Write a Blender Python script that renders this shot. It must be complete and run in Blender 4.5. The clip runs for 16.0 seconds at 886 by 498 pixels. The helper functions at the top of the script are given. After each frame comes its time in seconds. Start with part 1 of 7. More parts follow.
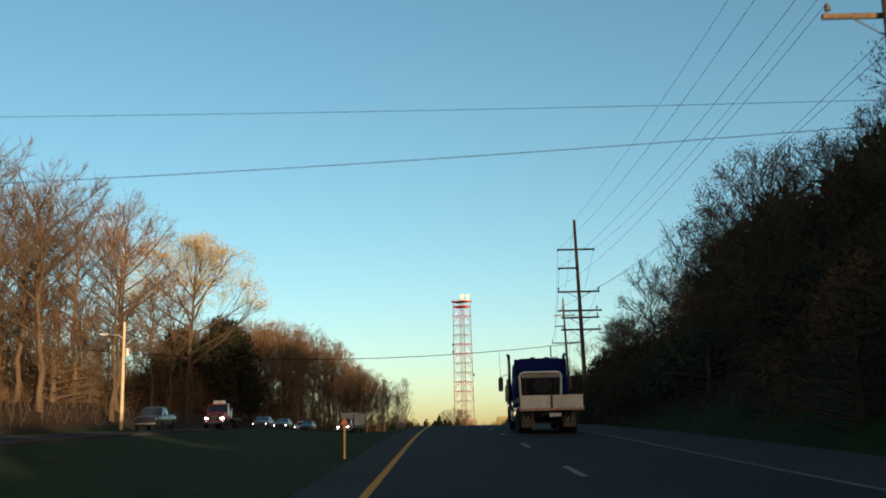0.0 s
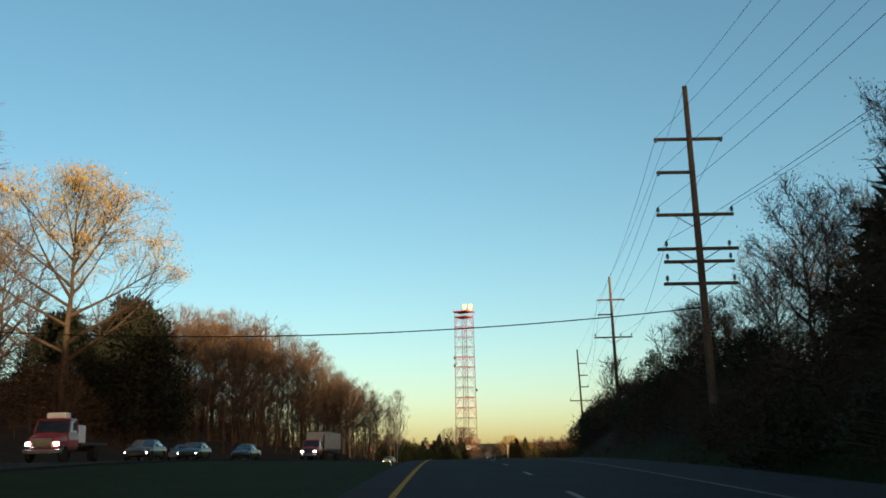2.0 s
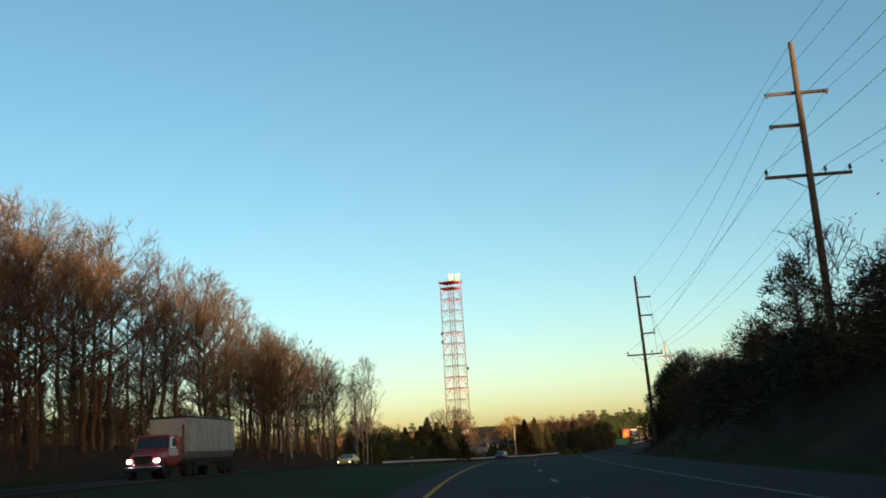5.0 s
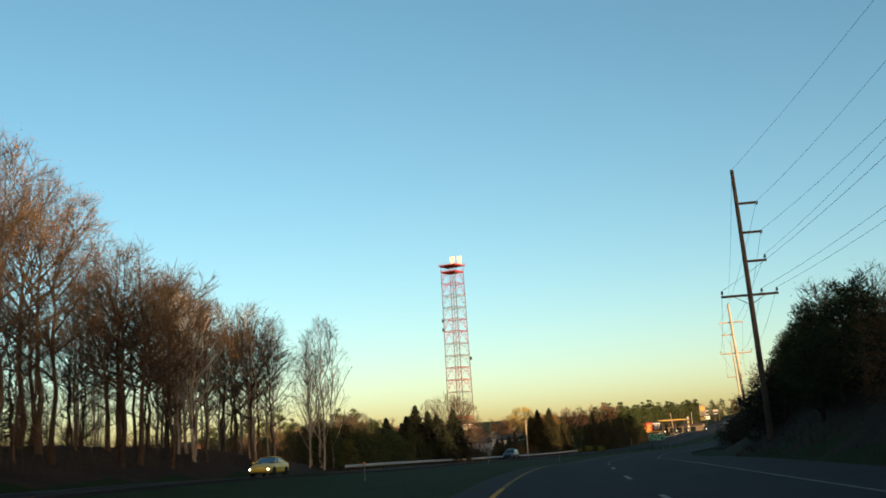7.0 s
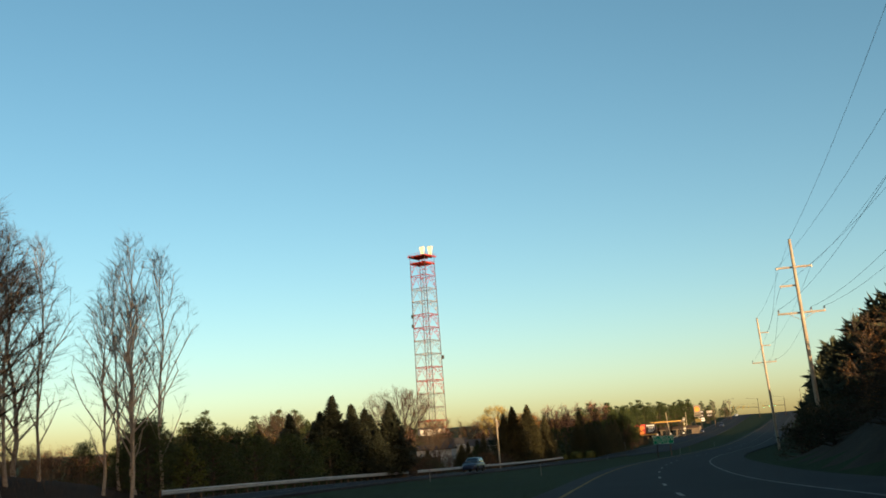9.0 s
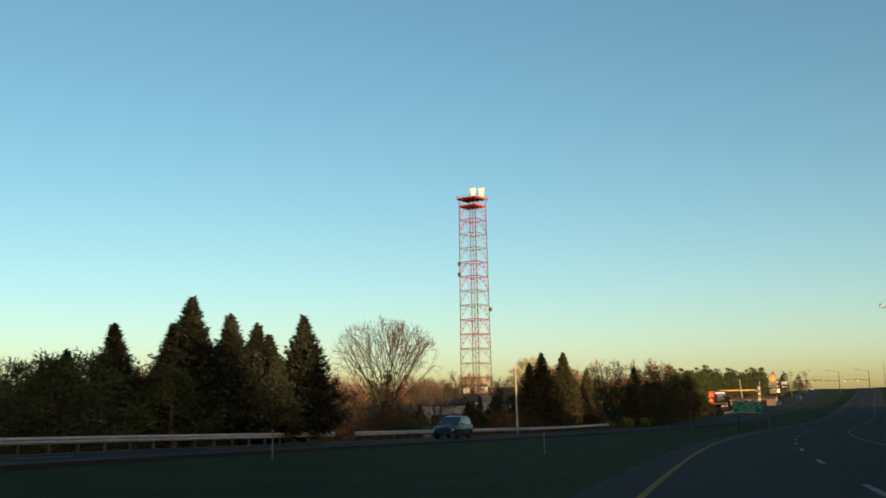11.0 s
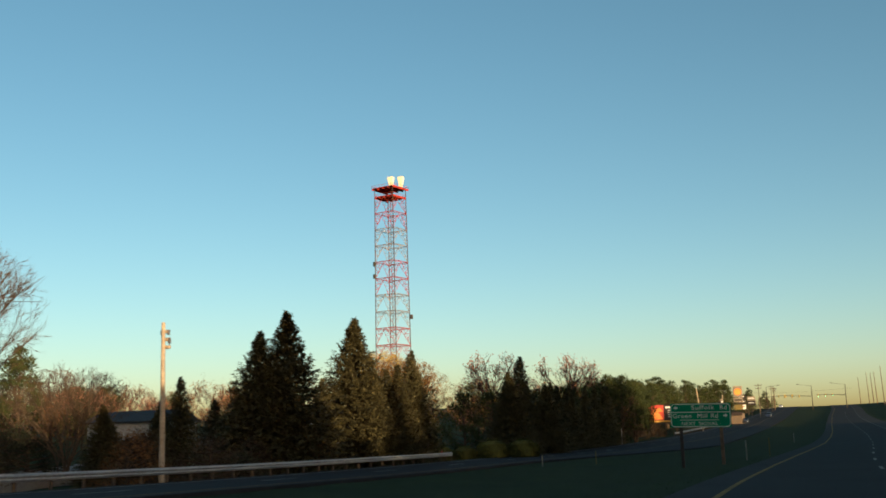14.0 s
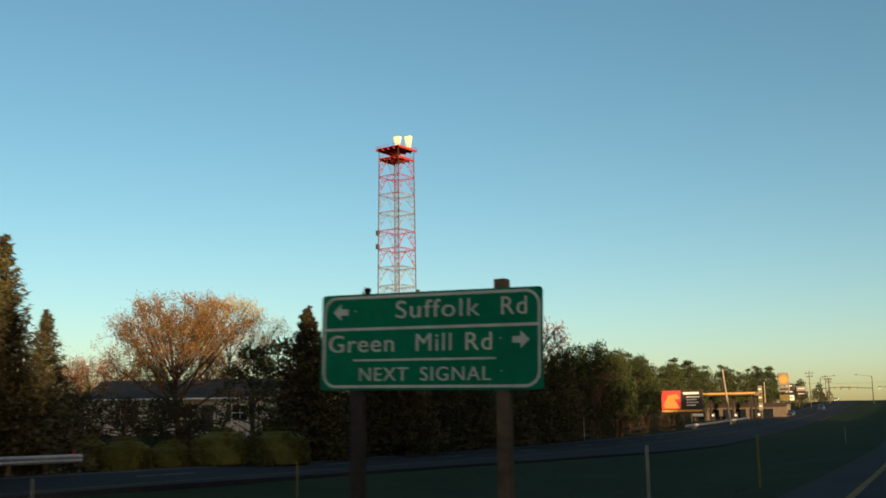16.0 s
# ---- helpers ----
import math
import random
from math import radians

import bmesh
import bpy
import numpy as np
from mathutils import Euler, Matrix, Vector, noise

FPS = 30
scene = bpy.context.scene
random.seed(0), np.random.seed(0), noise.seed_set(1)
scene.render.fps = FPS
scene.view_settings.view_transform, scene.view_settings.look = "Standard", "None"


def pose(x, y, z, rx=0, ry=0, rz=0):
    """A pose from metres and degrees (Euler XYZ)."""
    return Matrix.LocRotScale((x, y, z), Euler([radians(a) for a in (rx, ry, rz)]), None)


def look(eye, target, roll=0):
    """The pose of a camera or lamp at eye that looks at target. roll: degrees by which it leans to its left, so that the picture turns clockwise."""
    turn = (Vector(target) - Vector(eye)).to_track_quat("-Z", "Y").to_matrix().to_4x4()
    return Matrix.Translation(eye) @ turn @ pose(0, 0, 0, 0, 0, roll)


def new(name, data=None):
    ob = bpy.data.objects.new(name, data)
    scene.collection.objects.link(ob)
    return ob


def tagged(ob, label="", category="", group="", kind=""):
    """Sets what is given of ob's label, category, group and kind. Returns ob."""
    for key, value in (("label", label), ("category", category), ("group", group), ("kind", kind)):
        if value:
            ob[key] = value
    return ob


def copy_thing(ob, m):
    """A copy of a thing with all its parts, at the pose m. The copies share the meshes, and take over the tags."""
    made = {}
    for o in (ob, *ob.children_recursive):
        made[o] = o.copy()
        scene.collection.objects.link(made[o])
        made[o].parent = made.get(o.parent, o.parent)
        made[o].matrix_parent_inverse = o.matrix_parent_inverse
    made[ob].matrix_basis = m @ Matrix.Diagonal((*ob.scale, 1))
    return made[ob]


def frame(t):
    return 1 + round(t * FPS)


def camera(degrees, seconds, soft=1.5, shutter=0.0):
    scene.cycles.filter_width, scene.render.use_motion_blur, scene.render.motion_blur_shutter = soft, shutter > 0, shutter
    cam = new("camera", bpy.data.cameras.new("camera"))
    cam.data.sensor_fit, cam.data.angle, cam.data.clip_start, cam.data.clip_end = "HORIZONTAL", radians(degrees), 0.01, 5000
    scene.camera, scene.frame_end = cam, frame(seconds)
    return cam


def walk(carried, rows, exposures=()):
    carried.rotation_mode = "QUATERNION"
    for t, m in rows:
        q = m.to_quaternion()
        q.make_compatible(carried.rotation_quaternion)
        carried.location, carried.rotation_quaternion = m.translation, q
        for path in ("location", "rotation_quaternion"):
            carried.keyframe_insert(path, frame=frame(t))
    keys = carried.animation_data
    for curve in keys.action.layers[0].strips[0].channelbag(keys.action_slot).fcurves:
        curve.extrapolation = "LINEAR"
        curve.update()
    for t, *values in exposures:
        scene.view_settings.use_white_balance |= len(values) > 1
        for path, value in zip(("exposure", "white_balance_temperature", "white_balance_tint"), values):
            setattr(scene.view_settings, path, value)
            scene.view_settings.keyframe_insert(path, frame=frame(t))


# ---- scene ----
cam = camera(46.0, 16.0, soft=1.7, shutter=0.15)
PATH = [
    (0, (0.00, -0.00, 1.30), (0.025, 9.827, 3.153), -1.34),
    (0.5, (-0.07, 12.23, 1.69), (-0.004, 22.129, 3.124), -0.41),
    (1, (0.11, 24.20, 2.17), (0.174, 34.016, 4.076), -1.26),
    (1.5, (-0.02, 36.05, 2.69), (0.025, 45.853, 4.666), -1.88),
    (2, (-0.12, 47.96, 3.13), (-0.104, 57.751, 5.140), -1.06),
    (2.5, (-0.10, 59.91, 3.47), (-0.082, 69.729, 5.387), -1.50),
    (3, (-0.11, 72.00, 3.81), (-0.088, 81.800, 5.816), -1.39),
    (3.5, (-0.18, 84.09, 4.13), (-0.267, 93.909, 6.024), -1.76),
    (4, (-0.16, 96.31, 4.35), (-0.171, 106.166, 6.027), -1.79),
    (4.5, (-0.10, 108.52, 4.55), (0.050, 118.342, 6.415), -2.93),
    (4.7, (-0.11, 113.42, 4.62), (0.064, 123.247, 6.483), -3.21),
    (6.8, (1.65, 164.96, 4.71), (1.763, 174.772, 6.664), -4.30),
    (7, (2.03, 169.93, 4.72), (2.165, 179.764, 6.553), -3.51),
    (7.5, (3.16, 182.46, 4.71), (3.488, 192.279, 6.550), -4.25),
    (8, (4.40, 194.98, 4.64), (4.658, 204.810, 6.447), -3.64),
    (8.5, (5.86, 207.39, 4.57), (6.213, 217.199, 6.492), -4.03),
    (8.7, (6.50, 212.37, 4.52), (6.878, 222.179, 6.431), -4.18),
    (10.8, (14.87, 263.84, 3.51), (14.547, 273.707, 5.069), -0.95),
    (11, (15.89, 268.71, 3.47), (15.578, 278.582, 5.013), -1.05),
    (11.5, (18.59, 280.80, 3.38), (18.389, 290.655, 5.043), -2.26),
    (12, (21.37, 292.72, 3.28), (21.046, 302.536, 5.182), -1.95),
    (12.5, (24.27, 304.58, 3.11), (24.037, 314.401, 4.984), -1.80),
    (13, (27.38, 316.43, 2.93), (27.113, 326.257, 4.759), -1.04),
    (13.5, (30.80, 328.37, 2.72), (30.652, 338.201, 4.528), -1.49),
    (14, (34.36, 340.14, 2.59), (34.408, 349.978, 4.360), -1.74),
    (14.5, (38.19, 351.81, 2.54), (38.152, 361.633, 4.431), -2.08),
    (15, (42.15, 363.64, 2.45), (41.889, 373.488, 4.155), -0.67),
    (15.5, (46.34, 375.43, 2.36), (45.997, 385.274, 4.067), -0.55),
    (16, (50.36, 387.12, 2.15), (49.892, 396.964, 3.838), -0.70),
]
walk(cam, [(t, look(eye, target, roll)) for t, eye, target, roll in PATH], exposures=[(0.0, 1.680, 6500.0, 10.0), (0.5, 1.870, 6500.0, 20.0), (1.0, 1.740, 6500.0, 11.0), (1.5, 1.710, 6500.0, 10.0), (2.0, 1.650, 6500.0, 10.0), (3.0, 1.780, 6500.0, 10.0), (5.0, 1.790, 6500.0, 10.0), (8.0, 1.720, 6500.0, 10.0), (11.0, 1.520, 6500.0, 10.0), (16.0, 1.460, 6500.0, 10.0)])

# ---- sky and sun: clear evening, low sun behind the camera and to its right ----
SUN_EL, SUN_AZ = 3.4, 150.0          # degrees; azimuth clockwise from +y
world = bpy.data.worlds.new("evening_sky")
scene.world = world
world.use_nodes = True
wn = world.node_tree.nodes
sky = wn.new("ShaderNodeTexSky")
sky.sky_type, sky.sun_disc = "NISHITA", False
sky.sun_elevation, sky.sun_rotation = radians(SUN_EL), radians(SUN_AZ)
sky.altitude, sky.air_density, sky.dust_density, sky.ozone_density = 300.0, 0.65, 1.7, 2.0
wn["Background"].inputs["Strength"].default_value = 0.15
deep = wn.new("ShaderNodeHueSaturation")
deep.inputs["Saturation"].default_value = 1.12
world.node_tree.links.new(sky.outputs["Color"], deep.inputs["Color"])
warm = wn.new("ShaderNodeMix")
warm.data_type, warm.blend_type = "RGBA", "MULTIPLY"
warm.inputs["Factor"].default_value, warm.inputs["B"].default_value = 1.0, (1.36, 1.0, 0.675, 1.0)
world.node_tree.links.new(deep.outputs["Color"], warm.inputs["A"])
world.node_tree.links.new(warm.outputs["Result"], wn["Background"].inputs["Color"])

sun_data = bpy.data.lights.new("sun", "SUN")
sun_data.energy, sun_data.angle, sun_data.color = 3.3, radians(0.6), (1.0, 0.72, 0.40)
sun = new("sun", sun_data)
sun_way = Vector((math.sin(radians(SUN_AZ)) * math.cos(radians(SUN_EL)), math.cos(radians(SUN_AZ)) * math.cos(radians(SUN_EL)), math.sin(radians(SUN_EL))))
sun.matrix_basis = look(sun_way * 100, (0, 0, 0))


# ---- materials ----
def material(name, base, dark=None, scale=1.0, rough=0.8, metal=0.0, bump=0.0, bump_scale=20.0, spread=0.0, fine=8.0, emit=None, emit_power=0.0, coat=0.0):
    """A surface with colour noise at two scales, a bump and, by spread, a value that differs from object to object."""
    m = bpy.data.materials.new(name)
    m.use_nodes = True
    n, l = m.node_tree.nodes, m.node_tree.links
    b = n["Principled BSDF"]
    b.inputs["Roughness"].default_value, b.inputs["Metallic"].default_value = rough, metal
    b.inputs["Coat Weight"].default_value = coat
    b.inputs["Specular IOR Level"].default_value = 0.08 if rough >= 0.75 else 0.5
    dark = dark or tuple(c * 0.65 for c in base)
    geo = n.new("ShaderNodeNewGeometry")
    big, small = n.new("ShaderNodeTexNoise"), n.new("ShaderNodeTexNoise")
    big.inputs["Scale"].default_value, small.inputs["Scale"].default_value = scale, scale * fine
    big.inputs["Detail"].default_value, small.inputs["Detail"].default_value = 4, 5
    for t in (big, small):
        l.new(geo.outputs["Position"], t.inputs["Vector"])
    add = n.new("ShaderNodeMath")
    add.operation = "ADD"
    l.new(big.outputs["Fac"], add.inputs[0])
    l.new(small.outputs["Fac"], add.inputs[1])
    span = n.new("ShaderNodeMapRange")
    span.inputs["From Min"].default_value, span.inputs["From Max"].default_value = 0.7, 1.3
    l.new(add.outputs[0], span.inputs["Value"])
    mix = n.new("ShaderNodeMix")
    mix.data_type = "RGBA"
    mix.inputs["A"].default_value, mix.inputs["B"].default_value = (*dark, 1), (*base, 1)
    l.new(span.outputs["Result"], mix.inputs["Factor"])
    last = mix.outputs["Result"]
    if spread:
        info, hsv, rng = n.new("ShaderNodeObjectInfo"), n.new("ShaderNodeHueSaturation"), n.new("ShaderNodeMapRange")
        rng.inputs["To Min"].default_value, rng.inputs["To Max"].default_value = 1 - spread, 1 + spread
        l.new(info.outputs["Random"], rng.inputs["Value"])
        l.new(rng.outputs["Result"], hsv.inputs["Value"])
        l.new(last, hsv.inputs["Color"])
        last = hsv.outputs["Color"]
    l.new(last, b.inputs["Base Color"])
    if bump:
        t, bp = n.new("ShaderNodeTexNoise"), n.new("ShaderNodeBump")
        t.inputs["Scale"].default_value, t.inputs["Detail"].default_value = bump_scale, 6
        bp.inputs["Strength"].default_value, bp.inputs["Distance"].default_value = bump, 0.05
        l.new(geo.outputs["Position"], t.inputs["Vector"])
        l.new(t.outputs["Fac"], bp.inputs["Height"])
        l.new(bp.outputs["Normal"], b.inputs["Normal"])
    if emit:
        b.inputs["Emission Color"].default_value, b.inputs["Emission Strength"].default_value = (*emit, 1), emit_power
    return m


ASPHALT = material("asphalt", (0.023, 0.023, 0.026), (0.014, 0.014, 0.016), 0.35, 0.85, bump=0.3, bump_scale=40, fine=30)
SHOULDER = material("shoulder_asphalt", (0.034, 0.034, 0.036), (0.023, 0.023, 0.025), 0.4, 0.9, bump=0.3, bump_scale=40, fine=30)
YELLOW = material("yellow_road_paint", (0.52, 0.25, 0.015), (0.34, 0.16, 0.02), 1.5, 0.8)
YELLOW_WORN = material("worn_yellow_paint", (0.16, 0.115, 0.04), (0.07, 0.055, 0.03), 1.5, 0.8)
YELLOW_DIM = material("dirty_yellow_paint", (0.22, 0.135, 0.03), (0.09, 0.06, 0.022), 1.5, 0.8)
WHITE_WORN = material("worn_white_paint", (0.13, 0.13, 0.127), (0.06, 0.06, 0.06), 2.0, 0.78)
WHITE_LINE = material("white_road_paint", (0.25, 0.25, 0.25), (0.08, 0.08, 0.08), 2.0, 0.8)
GRASS = material("grass_ground", (0.017, 0.031, 0.006), (0.009, 0.017, 0.003), 0.25, 0.95, bump=0.8, bump_scale=9, fine=14)
# litter, bark and twig browns are darkened to deepen the woods' shade
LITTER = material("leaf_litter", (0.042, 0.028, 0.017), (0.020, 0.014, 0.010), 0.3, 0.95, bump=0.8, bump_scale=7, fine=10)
BLADE = material("grass_blades", (0.024, 0.052, 0.009), (0.013, 0.030, 0.005), 0.6, 0.8)
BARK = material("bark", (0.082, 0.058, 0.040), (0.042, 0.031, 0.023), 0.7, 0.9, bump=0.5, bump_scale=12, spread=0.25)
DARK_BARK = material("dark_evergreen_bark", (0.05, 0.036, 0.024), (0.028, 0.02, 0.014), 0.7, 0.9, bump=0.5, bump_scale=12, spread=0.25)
BARK_PALE = material("pale_bark", (0.33, 0.275, 0.22), (0.18, 0.15, 0.12), 0.7, 0.9, bump=0.4, bump_scale=12, spread=0.2)
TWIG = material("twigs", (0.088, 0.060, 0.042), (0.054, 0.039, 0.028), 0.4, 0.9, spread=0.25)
BUD = material("spring_buds", (0.30, 0.15, 0.042), (0.19, 0.095, 0.034), 0.4, 0.8, spread=0.2)
# bud brown darkened to carry the shade over the right-hand bank
BANK_BUD = material("shaded_brown_buds", (0.105, 0.078, 0.040), (0.060, 0.046, 0.026), 0.4, 0.8, spread=0.3)
MAPLE_BUD = material("maple_buds", (0.22, 0.11, 0.030), (0.12, 0.068, 0.022), 0.4, 0.8)
LEAF_YELLOW = material("yellow_green_leaves", (0.33, 0.225, 0.045), (0.21, 0.145, 0.035), 0.5, 0.8, spread=0.15)
LEAF_RED = material("red_buds", (0.32, 0.15, 0.10), (0.21, 0.10, 0.07), 0.5, 0.8, spread=0.2)
SPRUCE = material("spruce_needles", (0.092, 0.081, 0.037), (0.052, 0.048, 0.025), 0.8, 0.75, spread=0.25)
CEDAR = material("cedar_needles", (0.048, 0.052, 0.032), (0.027, 0.030, 0.019), 0.8, 0.8, spread=0.25)
DARK_CEDAR = material("near_black_cedar_needles", (0.019, 0.021, 0.013), (0.010, 0.012, 0.008), 0.8, 0.8, spread=0.2)
PINE = material("pine_needles", (0.048, 0.060, 0.021), (0.025, 0.034, 0.013), 0.8, 0.75, spread=0.25)
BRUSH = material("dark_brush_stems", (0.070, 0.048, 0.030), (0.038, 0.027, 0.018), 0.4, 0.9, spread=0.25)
BRUSH_TAN = material("tan_brush_stems", (0.17, 0.086, 0.034), (0.09, 0.05, 0.024), 0.4, 0.9, spread=0.25)
SIGN_POST = material("dark_sign_post", (0.045, 0.038, 0.034), (0.028, 0.024, 0.022), 1.2, 0.8, bump=0.3)
HEDGE = material("hedge_leaves", (0.078, 0.084, 0.021), (0.043, 0.047, 0.014), 0.8, 0.75, spread=0.2)
WOOD_POLE = material("weathered_pole_wood", (0.13, 0.092, 0.062), (0.07, 0.05, 0.037), 1.0, 0.85, bump=0.3, bump_scale=15)
PALE_POLE = material("pale_pole_wood", (0.42, 0.34, 0.25), (0.27, 0.21, 0.15), 1.0, 0.8, bump=0.2)
WIRE = material("black_cable", (0.012, 0.012, 0.014), rough=0.85)
CERAMIC = material("grey_insulator", (0.12, 0.12, 0.13), rough=0.3)
STEEL = material("galvanised_steel", (0.50, 0.50, 0.48), (0.33, 0.33, 0.32), 1.2, 0.45, metal=0.7)
RAIL = material("weathered_guard_rail", (0.42, 0.43, 0.41), (0.27, 0.27, 0.26), 0.8, 0.6, metal=0.35)
BRIGHT = material("polished_aluminium", (0.66, 0.66, 0.66), (0.5, 0.5, 0.5), 1.0, 0.4, metal=0.25)
CHROME = material("chrome", (0.75, 0.75, 0.76), (0.6, 0.6, 0.62), rough=0.12, metal=1.0)
TOWER_RED = material("tower_red_paint", (0.34, 0.032, 0.02), (0.20, 0.025, 0.02), 0.4, 0.78)
# dark leg colour stands in for the shaded side of red and white legs
TOWER_LEG = material("tower_leg_shaded_paint", (0.085, 0.05, 0.045), (0.05, 0.035, 0.032), 0.4, 0.78)
TOWER_WHITE = material("tower_white_paint", (0.24, 0.20, 0.175), (0.15, 0.125, 0.11), 0.4, 0.6)
HORN = material("horn_antenna_shell", (0.80, 0.74, 0.60), (0.66, 0.60, 0.48), 0.6, 0.55)
RUBBER = material("tyre_rubber", (0.022, 0.022, 0.022), rough=0.85, bump=0.2)
BLACK = material("black_plastic", (0.018, 0.018, 0.018), rough=0.5)
MATTE_BLACK = material("matte_black_panel", (0.012, 0.012, 0.014), rough=0.85)
DARK_METAL = material("dark_chassis_metal", (0.03, 0.028, 0.026), rough=0.7, metal=0.3)
GLASS = material("dark_window_glass", (0.015, 0.02, 0.024), rough=0.06, coat=0.5)
SIGN_GREEN = material("green_sign_sheeting", (0.004, 0.165, 0.085), (0.003, 0.13, 0.07), 0.8, 0.82)
SIGN_WHITE = material("white_sign_sheeting", (0.50, 0.55, 0.51), (0.36, 0.40, 0.38), 0.8, 0.82)
LAMP_WHITE = material("lit_headlamp", (0.9, 0.9, 0.85), rough=0.2, emit=(1.0, 0.95, 0.82), emit_power=5.0)
LAMP_RED = material("red_lamp", (0.45, 0.02, 0.02), rough=0.25)
POST = material("dull_post_plastic", (0.24, 0.23, 0.19), (0.15, 0.14, 0.12), 1.0, 0.8)
POST_YELLOW = material("dull_yellow_post", (0.20, 0.15, 0.055), (0.13, 0.10, 0.04), 1.0, 0.8)
RED_TAPE = material("red_tape", (0.50, 0.03, 0.03), rough=0.4)
ALU = material("dull_aluminium", (0.34, 0.35, 0.35), (0.24, 0.25, 0.25), 0.9, 0.5, metal=0.45)
WALL_WHITE = material("white_siding", (0.50, 0.46, 0.40), (0.40, 0.365, 0.32), 0.6, 0.8, bump=0.2)
ROOF_DARK = material("dark_shingles", (0.075, 0.068, 0.065), (0.045, 0.042, 0.042), 0.9, 0.9, bump=0.4)
SHUTTER = material("dark_shutter", (0.05, 0.04, 0.04), rough=0.7)
CONCRETE = material("concrete", (0.42, 0.40, 0.37), (0.30, 0.29, 0.27), 0.6, 0.9, bump=0.3)
YELLOW_PANEL = material("yellow_canopy_panel", (0.60, 0.34, 0.05), (0.5, 0.28, 0.05), 0.5, 0.5)
RED_PANEL = material("red_panel", (0.55, 0.06, 0.04), (0.42, 0.05, 0.04), 0.5, 0.5)
ORANGE_PANEL = material("orange_panel", (0.80, 0.26, 0.05), (0.65, 0.20, 0.05), 0.5, 0.5)
WHITE_PANEL = material("white_panel", (0.75, 0.75, 0.73), (0.62, 0.62, 0.60), 0.5, 0.5)
BROWN_PANEL = material("dark_brown_panel", (0.035, 0.022, 0.018), rough=0.5)
BEIGE_PANEL = material("beige_sign_panel", (0.24, 0.20, 0.15), (0.18, 0.15, 0.11), 0.5, 0.6)
STATION_WALL = material("tan_brick_wall", (0.16, 0.12, 0.088), (0.10, 0.078, 0.058), 0.8, 0.85)
SIGNAL_YELLOW = material("signal_housing", (0.45, 0.30, 0.04), rough=0.5)
SIGNAL_GREEN = material("lit_green_signal", (0.1, 0.7, 0.4), emit=(0.15, 1.0, 0.55), emit_power=1.5)
DRIVE = material("driveway_concrete", (0.24, 0.23, 0.21), (0.16, 0.15, 0.14), 0.6, 0.9, bump=0.3)


def paint(name, colour):
    return material(name, colour, tuple(c * 0.85 for c in colour), 0.5, 0.30, coat=0.12)


